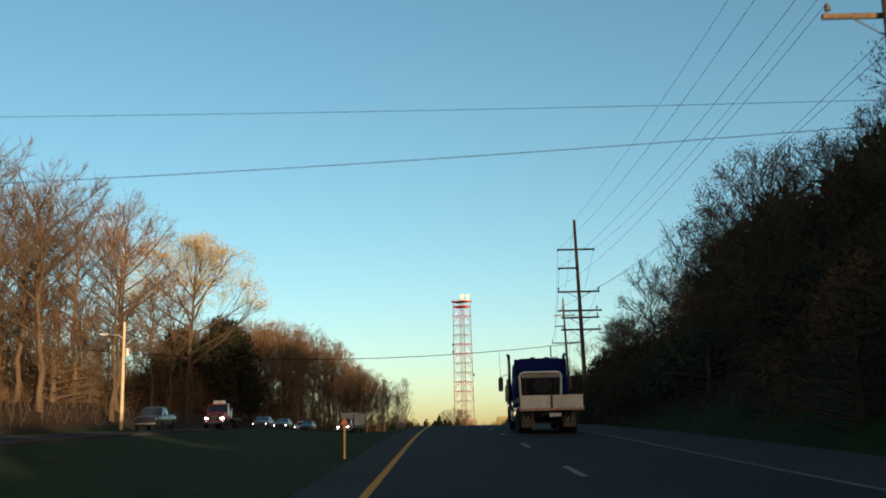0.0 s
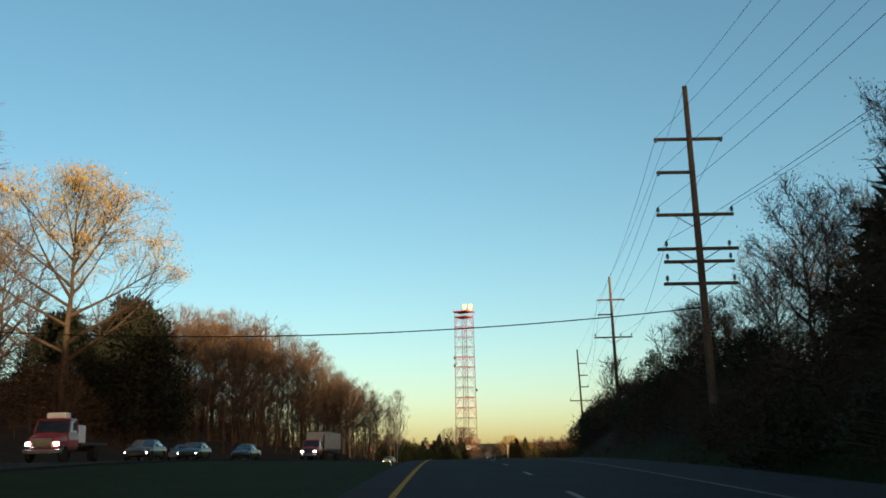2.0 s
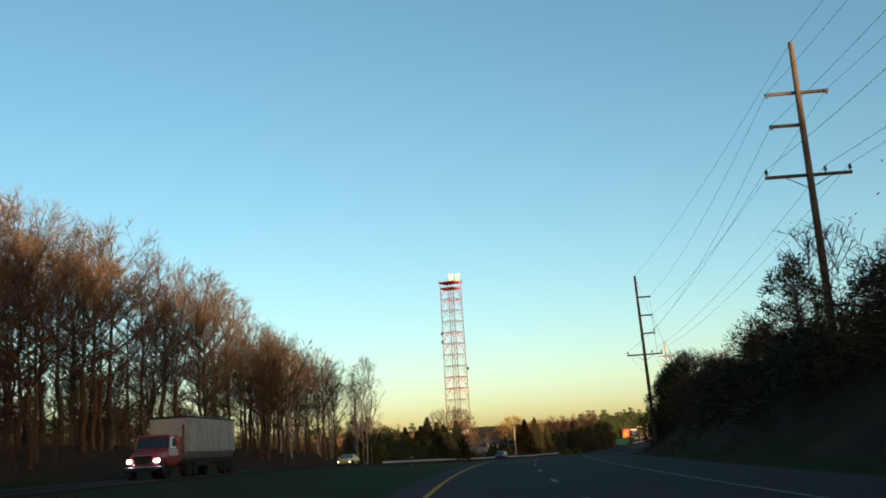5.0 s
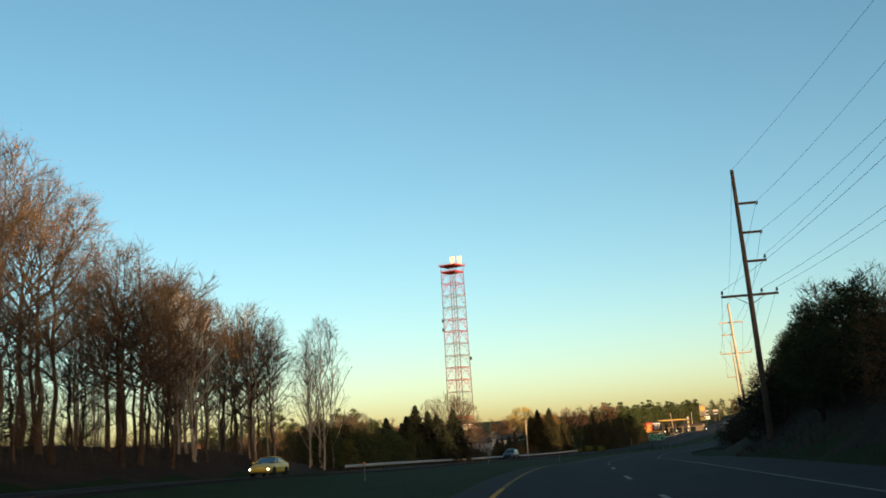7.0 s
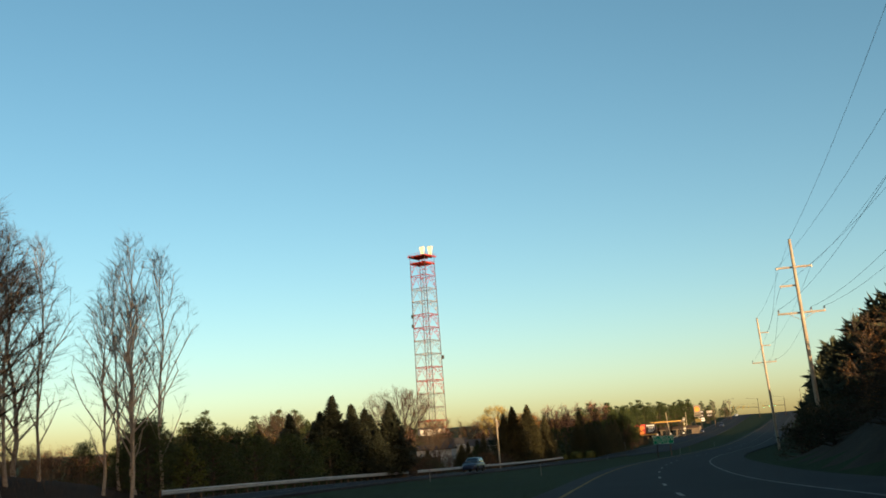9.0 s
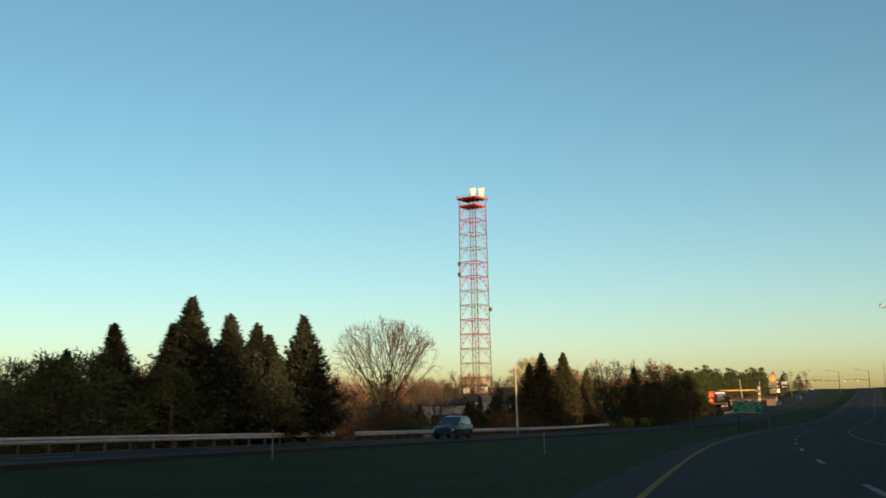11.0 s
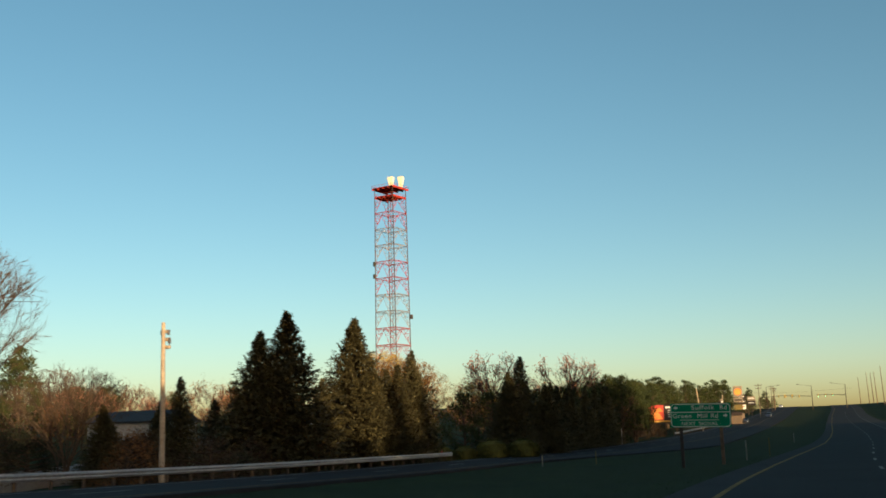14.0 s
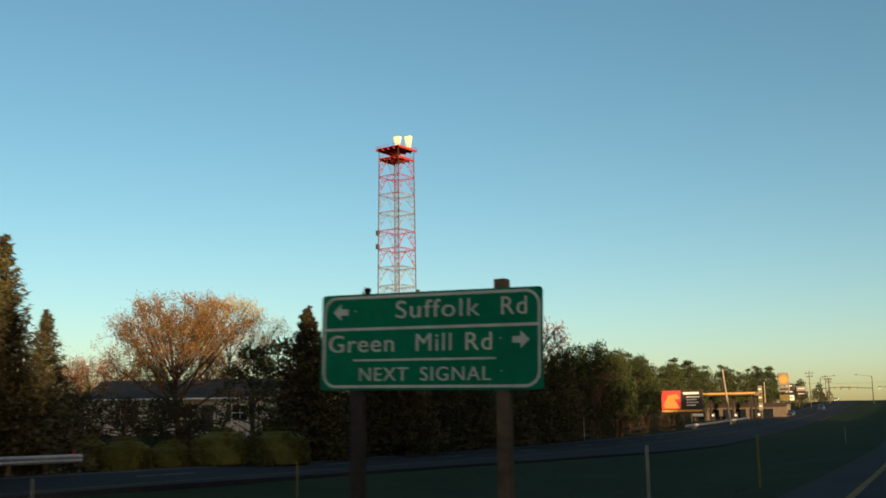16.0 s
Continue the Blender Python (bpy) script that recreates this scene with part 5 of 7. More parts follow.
# far trees behind the houses and the station
for k in range(70):
    FAR_BROWN.put(spot(rng.uniform(-75, 62), rng.uniform(488, 640), 0, rng.uniform(0, 360)), rng.uniform(0.8, 1.35))
for k in range(22):
    FAR_PINES[rng.choice((0, 1))].put(spot(rng.uniform(-75, -10), rng.uniform(480, 600), 0, rng.uniform(0, 360)), rng.uniform(0.8, 1.25))
for k in range(26):
    FAR_BROWN.put(stand(rng.uniform(540, 760), rng.uniform(-90, -42), 0, rng.uniform(0, 360)), rng.uniform(0.8, 1.3))
for k in range(34):
    x, y = rng.uniform(-60, 60), rng.uniform(470, 640)
    if rng.random() < 0.5:
        RED_TREE.put(spot(x - 10, y, 0, rng.uniform(0, 360)), rng.uniform(0.7, 1.1))
    elif x < 8 or y > 580:
        FAR_PINES[rng.choice((0, 1))].put(spot(x - 10, y, 0, rng.uniform(0, 360)), rng.uniform(0.7, 1.0))
for k in range(24):
    x = 70 + k * 2.9 + jig(1.5)
    FAR_PINES[0].put(spot(x, 640 + k * 3.4 + jig(8) , 0, rng.uniform(0, 360)), rng.uniform(0.95, 1.3))
for k in range(26):
    ss = rng.uniform(760, 1000)
    FAR_PINES[rng.choice((0, 1))].put(stand(ss, rng.uniform(-75, -38), 0, rng.uniform(0, 360)), rng.uniform(0.6, 1.1))
for k in range(16):
    ss = rng.uniform(620, 900)
    FAR_PINES[rng.choice((0, 1))].put(stand(ss, rng.uniform(28, 60), 0, rng.uniform(0, 360)), rng.uniform(0.6, 1.0))


# ---- guard rails ----
def guard_rail(s0, s1, d, label, level=far_z, step=1.9, flare=0.0, mat=RAIL):
    x0, y0, h0 = on_axis(s0, d)
    z0 = float(level(s0)) - 0.12
    g = thing("guard_rail", Matrix.Translation((x0, y0, z0)), label, "guard rail", "guard rails")
    prof = ((0.0, 0.46), (0.05, 0.50), (0.075, 0.54), (0.05, 0.59), (0.0, 0.61), (0.05, 0.63), (0.075, 0.68), (0.05, 0.73), (0.0, 0.77), (-0.012, 0.77), (-0.012, 0.46))
    ss = np.arange(s0, s1 + 0.01, step)
    b, vs, fs = Build(), [], []
    n = len(prof)
    for i, s in enumerate(ss):
        dd = d - flare * max(0, i - (len(ss) - 5)) ** 2 * 0.06
        zz = float(level(s)) - 0.12 - z0
        for o, z in prof:
            x, y, _ = on_axis(s, dd + o)
            vs.append((x - x0, y - y0, zz + z))
    for i in range(len(ss) - 1):
        for k in range(n):
            j = (k + 1) % n
            fs.append((n * i + k, n * i + j, n * i + n + j, n * i + n + k))
    b.add(vs, fs)
    part("rail_beam", b, mat, g)
    post = Build()
    post.box((-0.16, -0.06, -0.5), (-0.05, 0.06, 0.80), 0.01)
    post.box((-0.05, -0.05, 0.48), (-0.005, 0.05, 0.76), 0.01)
    first = None
    for i, s in enumerate(ss):
        dd = d - flare * max(0, i - (len(ss) - 5)) ** 2 * 0.06
        x, y, h = on_axis(s, dd)
        m = pose(x - x0, y - y0, float(level(s)) - 0.12 - z0, 0, 0, -math.degrees(h))
        if first is None:
            first = part("rail_post", post, WOOD_POLE, g)
            ob = first
        else:
            ob = new("rail_post", first.data)
            ob.parent = g
        ob.matrix_basis = m
    return g


guard_rail(281, 336.2, -27.4, "weathered grey steel guard rail with wooden posts")
guard_rail(339, 425.3, -27.2, "weathered grey steel guard rail ending in a flare", flare=0.5)
guard_rail(534, 606, -27.2 + 3.0, "pale sunlit steel guard rail beside the far carriageway")


# ---- green guide sign ----
def letters(text, size, m, mat, parent, label, wide=1.0):
    cu = bpy.data.curves.new("text", "FONT")
    cu.body, cu.size, cu.extrude, cu.space_character = text, size, 0.004, 1.12
    tmp = bpy.data.objects.new("tmp", cu)
    me = bpy.data.meshes.new_from_object(tmp)
    bpy.data.objects.remove(tmp)
    bpy.data.curves.remove(cu)
    me.materials.clear()
    me.materials.append(mat)
    ob = new("lettering", me)
    ob.parent = parent
    ob.matrix_basis = m @ Matrix.Diagonal((wide, 1, 1, 1))
    return tagged(ob, label)


def rounded(w, h, r, n=6):
    out = []
    for cx, cy, a0 in ((w - r, r, -90), (w - r, h - r, 0), (r, h - r, 90), (r, r, 180)):
        for k in range(n + 1):
            a = radians(a0 + 90 * k / n)
            out.append((cx + r * math.cos(a), cy + r * math.sin(a)))
    return out


def guide_sign():
    ang = math.degrees(math.atan2(401.28 - 402.6, 51.03 - 47.8))
    base = rooted(49.4, 401.95)[2]
    m = pose(47.78, 402.6, base, 0, 0, ang)
    g = thing("guide_sign", m, "green road guide sign with white lettering on two posts", "road sign")
    W2, H2, z0 = 3.49, 1.40, 2.72 - base
    tilt = Matrix.Translation((0, 0, z0)) @ Matrix.Rotation(radians(1.3), 4, "Y")
    up = tilt @ Matrix.Rotation(radians(90), 4, "X")      # x along the sign, y up, z to the viewer
    panel = part("sign_panel", Build().prism([(x, z) for x, z in rounded(W2, H2, 0.06)], 1, 0.0, 0.012), SIGN_GREEN, g)
    panel.matrix_basis = tilt
    outer, inner = rounded(W2 - 0.06, H2 - 0.06, 0.22), rounded(W2 - 0.14, H2 - 0.14, 0.18)
    n = len(outer)
    b = Build()
    vs = [(x + 0.03, -0.005, z + 0.03) for x, z in outer] + [(x + 0.07, -0.005, z + 0.07) for x, z in inner]
    b.add(vs, [(i, (i + 1) % n, n + (i + 1) % n, n + i) for i in range(n)])
    part("sign_border", b, SIGN_WHITE, panel)
    bars = Build()
    bars.box((0.06, -0.006, 0.865), (W2 - 0.06, -0.003, 0.905))
    part("sign_rule", bars, SIGN_WHITE, panel)
    part("sign_rule", Build().box((0.56, -0.006, 0.415), (2.80, -0.003, 0.445)), SIGN_WHITE, panel)

    def put(text, x, y, size, wide):
        letters(text, size, Matrix.Translation((x, -0.007, y)) @ Matrix.Rotation(radians(90), 4, "X"), SIGN_WHITE, panel, "white letters", wide)
    put("Suffolk", 1.23, 1.03, 0.36, 1.20)
    put("Rd", 2.86, 1.03, 0.36, 1.0)
    put("Green", 0.12, 0.55, 0.36, 1.10)
    put("Mill", 1.55, 0.55, 0.36, 1.04)
    put("Rd", 2.32, 0.55, 0.36, 1.06)
    put("NEXT", 0.64, 0.13, 0.28, 1.05)
    put("SIGNAL", 1.64, 0.13, 0.28, 1.06)

    def arrow(x, y, sgn):
        pts = [(0.0, 0.0), (0.13, 0.12), (0.13, 0.045), (0.25, 0.045), (0.25, -0.045), (0.13, -0.045), (0.13, -0.12)]
        pts = [(x + sgn * a, y + b2) for a, b2 in pts]
        if sgn < 0:
            pts = pts[::-1]
        part("sign_arrow", Build().prism(pts, 1, -0.007, -0.003), SIGN_WHITE, panel)
    arrow(0.20, 1.14, 1)
    arrow(3.30, 0.68, -1)
    for f, top, mat in ((0.165, H2 - 0.15, SIGN_POST), (0.825, H2 + 0.07, WOOD_POLE)):
        p = Build()
        x = f * W2
        p.box((x - 0.09, 0.03, -0.6), (x + 0.09, 0.20, z0 + top), 0.01)
        part("sign_post", p, mat, g)
    bolts = Build()
    for f in (0.165, 0.825):
        for zz in (0.25, 0.7, 1.15):
            bolts.lathe([(0.02, -0.012), (0.02, 0.0)], 8, tilt @ Matrix.Translation((f * W2, 0, zz)) @ Matrix.Rotation(radians(90), 4, "X"))
    part("bolts", bolts, STEEL, g)
    return g


guide_sign()


# ---- small roadside posts ----
def marker_post(m, mat, label, refl=None, h=1.1):
    p = thing("marker_post", m, label, "marker post", "roadside marker posts")
    part("post_blade", Build().box((-0.03, -0.01, -0.3), (0.03, 0.01, h), 0.006), mat, p)
    if refl:
        part("reflector", Build().lathe([(0.09, -0.02), (0.09, 0.0)], 12, Matrix.Translation((0, -0.018, h - 0.12)) @ Matrix.Rotation(radians(-90), 4, "X")), refl, p)
    return p


for s, d, mat, lab, rf, hh in ((30.7, -2.9, YELLOW_PANEL, "slim orange-yellow marker post in median grass", ORANGE_PANEL, 1.15), (234.6, -12.5, POST, "slim post with round orange reflector", ORANGE_PANEL, 1.2), (325.5, -10.3, POST, "slim white marker post in grass", None, 1.2),
                        (419.2, -2.9, POST_YELLOW, "slim yellowish marker post in median grass", None, 1.2), (477.4, -2.8, POST, "slim white marker post in grass", None, 1.1), (425.5, -28.9, POST, "white marker post with red cap reflector", RED_PANEL, 1.35),
                        (432.1, -28.5, POST, "short white marker post", None, 0.9), (417.9, -14.6, POST_YELLOW, "short pale marker post", None, 0.9), (411.4, -3.9, POST, "slim white marker post in grass", None, 1.2), (108.5, -3.2, YELLOW_PANEL, "slim post with round yellow reflector", YELLOW_PANEL, 1.1),
                        (485.6, -24.9, STEEL, "small grey roadside sign on a post", None, 2.2), (410.5, -16.6, POST, "short white marker post", None, 0.7), (432.4, -28.0, POST, "short white marker post", None, 0.6), (306, -16.5, POST, "slim white marker post in grass", None, 1.1)):
    marker_post(stand(s, d), mat, lab, rf, hh)


# ---- poles of the left side ----
def street_lamp(m, h):
    p = thing("street_lamp", m, "pale wooden pole carrying a street lamp", "street lamp")
    part("pole_shaft", Build().tube([(0, 0, -0.6), (0, 0, h)], [0.17, 0.11], 10), PALE_POLE, p)
    arm = part("lamp_arm", Build().tube([(0, 0, h - 1.5), (-0.5, 0, h - 1.15), (-1.5, 0, h - 1.05)], 0.035, 6), STEEL, p)
    part("lamp_head", Build().prism([(-1.4, h - 1.05), (-1.5, h - 0.93), (-2.0, h - 0.95), (-2.2, h - 1.05), (-1.9, h - 1.17), (-1.5, h - 1.15)], 1, -0.13, 0.13), STEEL, arm)
    part("transformer", Build().lathe([(0.1, h - 3.1), (0.19, h - 3.05), (0.19, h - 2.4), (0.1, h - 2.35)], 10, Matrix.Translation((0.3, 0, 0))), STEEL, p)
    return p


lamp_m = spot(-28.6, 93.6)
street_lamp(lamp_m, 12.9 - lamp_m.translation.z)
wp = rooted(20.3, 393.2)
_, wt = utility_pole("utility_pole", wp, (20.25, 393.2, 8.75), 0.14, [(8.3 - wp[2], 0.25, 0.25, (-0.2, 0.2)), (7.9 - wp[2], 0.05, 0.3, (0.25,)), (7.5 - wp[2], 0.05, 0.3, (0.25,))], "pale sunlit wooden utility pole beside guard rail", PALE_POLE, hdir(388))


# ---- vehicles ----
def loft(sections, close=True):
    """Rings of equal length joined in a row, with both ends closed."""
    b = Build()
    n = len(sections[0])
    vs = [p for ring in sections for p in ring]
    fs = [(n * i + k, n * i + (k + 1) % n, n * i + n + (k + 1) % n, n * i + n + k) for i in range(len(sections) - 1) for k in range(n)]
    if close:
        fs += [tuple(range(n - 1, -1, -1)), tuple(range(n * (len(sections) - 1), n * len(sections)))]
    return b.add(vs, fs)


def ring(y, w, z0, z1, tuck=0.12, crown=0.05):
    """A car body's cross-section: narrower at sill and shoulder."""
    h = z1 - z0
    half = [(w * 0.90, z0), (w * 0.98, z0 + 0.18 * h), (w, z0 + 0.55 * h), (w * 0.97, z0 + 0.82 * h), (w * (1 - tuck), z1 - 0.02)]
    return [(x, y, z) for x, z in half] + [(0, y, z1 + crown)] + [(-x, y, z) for x, z in reversed(half)]


def wheel(parent, x, y, r, width, rim=STEEL):
    side = 1 if x > 0 else -1
    m = Matrix.Translation((x, y, r)) @ Matrix.Rotation(radians(90 * side), 4, "Y")
    w = new("wheel")
    w.parent = parent
    t = Build().lathe([(r * 0.62, -width / 2), (r * 0.93, -width / 2), (r, -width * 0.32), (r, width * 0.32), (r * 0.93, width / 2), (r * 0.62, width / 2)], 20, m)
    part("tyre", t, RUBBER, w)
    h = Build().lathe([(r * 0.62, -width * 0.2), (r * 0.64, width * 0.36), (r * 0.52, width * 0.30), (r * 0.46, width * 0.12), (r * 0.22, width * 0.16), (r * 0.18, width * 0.32), (0.02, width * 0.33)], 14, m)
    part("rim", h, rim, w)
    return w


SHAPES = {
    # body stations (y, half width, bottom, top); roof stations (y, half width, base, top, half width at top)
    "sedan": dict(body=((-2.35, 0.72, 0.42, 0.80), (-2.25, 0.84, 0.30, 0.96), (-1.5, 0.90, 0.24, 1.00), (0.0, 0.91, 0.22, 0.96), (1.0, 0.90, 0.24, 0.94), (1.9, 0.86, 0.26, 0.80), (2.28, 0.74, 0.32, 0.66), (2.36, 0.62, 0.40, 0.58)),
                  roof=((-1.75, 0.78, 0.98, 0.06, 0.74), (-0.95, 0.80, 0.97, 0.42, 0.60), (0.05, 0.80, 0.95, 0.47, 0.60), (0.95, 0.79, 0.93, 0.06, 0.72)), wheels=(-1.42, 1.42), r=0.32),
    "coupe": dict(body=((-2.25, 0.70, 0.42, 0.78), (-2.15, 0.82, 0.30, 0.95), (-1.4, 0.87, 0.24, 0.98), (0.0, 0.87, 0.22, 0.93), (1.0, 0.87, 0.24, 0.90), (1.8, 0.83, 0.26, 0.77), (2.18, 0.70, 0.32, 0.62), (2.26, 0.58, 0.40, 0.55)),
                  roof=((-1.7, 0.72, 0.96, 0.05, 0.66), (-0.8, 0.76, 0.95, 0.40, 0.56), (0.0, 0.77, 0.93, 0.45, 0.56), (0.95, 0.76, 0.90, 0.05, 0.68)), wheels=(-1.32, 1.34), r=0.32),
    "suv": dict(body=((-2.3, 0.80, 0.45, 0.95), (-2.22, 0.90, 0.36, 1.10), (-1.4, 0.93, 0.30, 1.12), (0.0, 0.93, 0.30, 1.10), (1.0, 0.92, 0.30, 1.06), (1.9, 0.88, 0.32, 0.96), (2.22, 0.78, 0.36, 0.82), (2.3, 0.66, 0.45, 0.72)),
                roof=((-2.15, 0.82, 1.10, 0.10, 0.74), (-1.8, 0.83, 1.10, 0.55, 0.68), (0.0, 0.84, 1.08, 0.60, 0.68), (0.35, 0.84, 1.07, 0.55, 0.67), (1.15, 0.82, 1.03, 0.06, 0.76)), wheels=(-1.36, 1.38), r=0.36),
    "pickup": dict(body=((-2.75, 0.86, 0.55, 1.12), (-2.7, 0.92, 0.48, 1.16), (-1.0, 0.95, 0.42, 1.16), (0.0, 0.95, 0.42, 1.14), (1.0, 0.95, 0.42, 1.14), (2.3, 0.92, 0.44, 1.08), (2.65, 0.86, 0.48, 0.98), (2.72, 0.78, 0.55, 0.86)),
                   roof=((-0.72, 0.84, 1.14, 0.10, 0.78), (-0.55, 0.84, 1.14, 0.60, 0.70), (0.5, 0.84, 1.13, 0.64, 0.70), (0.75, 0.84, 1.13, 0.58, 0.70), (1.35, 0.83, 1.12, 0.06, 0.78)), wheels=(-1.75, 1.75), r=0.40),
}


def car(kind, m, colour, label, lights=True, group="traffic on the far carriageway"):
    sh = SHAPES[kind]
    c = thing("car" if kind != "pickup" else "pickup_truck", m, label, "car" if kind != "pickup" else "pickup truck", group)
    body = part("body", loft([ring(*st) for st in sh["body"]]), colour, c, smooth=False, fix=True)
    part("window_band", loft([[(w, y, z), (w * 0.97, y, z + h * 0.4), (wt2, y, z + h * 0.96), (0, y, z + h), (-wt2, y, z + h * 0.96), (-w * 0.97, y, z + h * 0.4), (-w, y, z)] for y, w, z, h, wt2 in sh["roof"]]), GLASS, c, "dark window glass", fix=True)
    tops = [r for r in sh["roof"] if r[3] > 0.3]
    roof = loft([[(-wt2 - 0.02, y, z + h * 0.93), (-wt2 * 0.8, y, z + h + 0.02), (0, y, z + h + 0.035), (wt2 * 0.8, y, z + h + 0.02), (wt2 + 0.02, y, z + h * 0.93)] for y, w, z, h, wt2 in tops])
    part("roof", roof, colour, c, fix=True)
    for sx in (-1, 1):
        for a, b2 in zip(sh["roof"], sh["roof"][1:]):
            if (a[3] > 0.3) != (b2[3] > 0.3) :
                lo, hi = (a, b2) if a[3] < b2[3] else (b2, a)
                part("pillar", Build().tube([(sx * lo[1], lo[0], lo[2] + 0.02), (sx * (hi[4] + 0.015), hi[0], hi[2] + hi[3] * 0.96)], 0.035, 5), colour, c)
        mid = tops[len(tops) // 2]
        part("pillar", Build().tube([(sx * mid[1], mid[0] - 0.35, mid[2]), (sx * (mid[4] + 0.015), mid[0] - 0.4, mid[2] + mid[3] * 0.95)], 0.035, 5), colour, c)
        y1 = sh["body"][-2]
        part("headlight", Build().box((sx * y1[1] * 0.80 - 0.16, y1[0] - 0.12, y1[3] - 0.20), (sx * y1[1] * 0.80 + 0.16, y1[0] + 0.035, y1[3] - 0.06), 0.03), LAMP_WHITE if lights else STEEL, c, "lit headlight" if lights else "clear headlight")
        y0 = sh["body"][1]
        part("tail_light", Build().box((sx * y0[1] * 0.84 - 0.13, y0[0] - 0.05, y0[3] - 0.26), (sx * y0[1] * 0.84 + 0.13, y0[0] + 0.10, y0[3] - 0.08), 0.03), LAMP_RED, c, "red tail light")
        mi = sh["roof"][-1]
        part("mirror", Build().box((sx * (mi[1] + 0.19) - 0.09, mi[0] - 0.28, mi[2] + 0.02), (sx * (mi[1] + 0.19) + 0.09, mi[0] - 0.16, mi[2] + 0.16), 0.03), colour, c)
        for wy in sh["wheels"]:
            r = sh["r"]
            wide = max(st[1] for st in sh["body"])
            part("wheel_arch", Build().lathe([(r * 1.14, -0.12), (r * 1.14, 0.10)], 18, Matrix.Translation((sx * (wide - 0.10), wy, r)) @ Matrix.Rotation(radians(90 * sx), 4, "Y")), BLACK, c)
            wheel(c, sx * (wide - 0.08), wy, r, 0.22)
    y1 = sh["body"][-2]
    part("grille", Build().box((-y1[1] * 0.5, y1[0] - 0.1, y1[2] + 0.10), (y1[1] * 0.5, y1[0] + 0.05, y1[3] - 0.10), 0.02), BLACK, c)
    part("bumper", Build().box((-y1[1] * 0.9, y1[0] - 0.1, y1[2] - 0.02), (y1[1] * 0.9, y1[0] + 0.07, y1[2] + 0.12), 0.04), STEEL if kind == "pickup" else colour, c)
    if kind == "pickup":
        bed = sh["body"]
        part("bed_floor", Build().box((-0.80, -2.6, 1.135), (0.80, -0.78, 1.23), 0.01), BLACK, c, "dark truck bed")
    return c


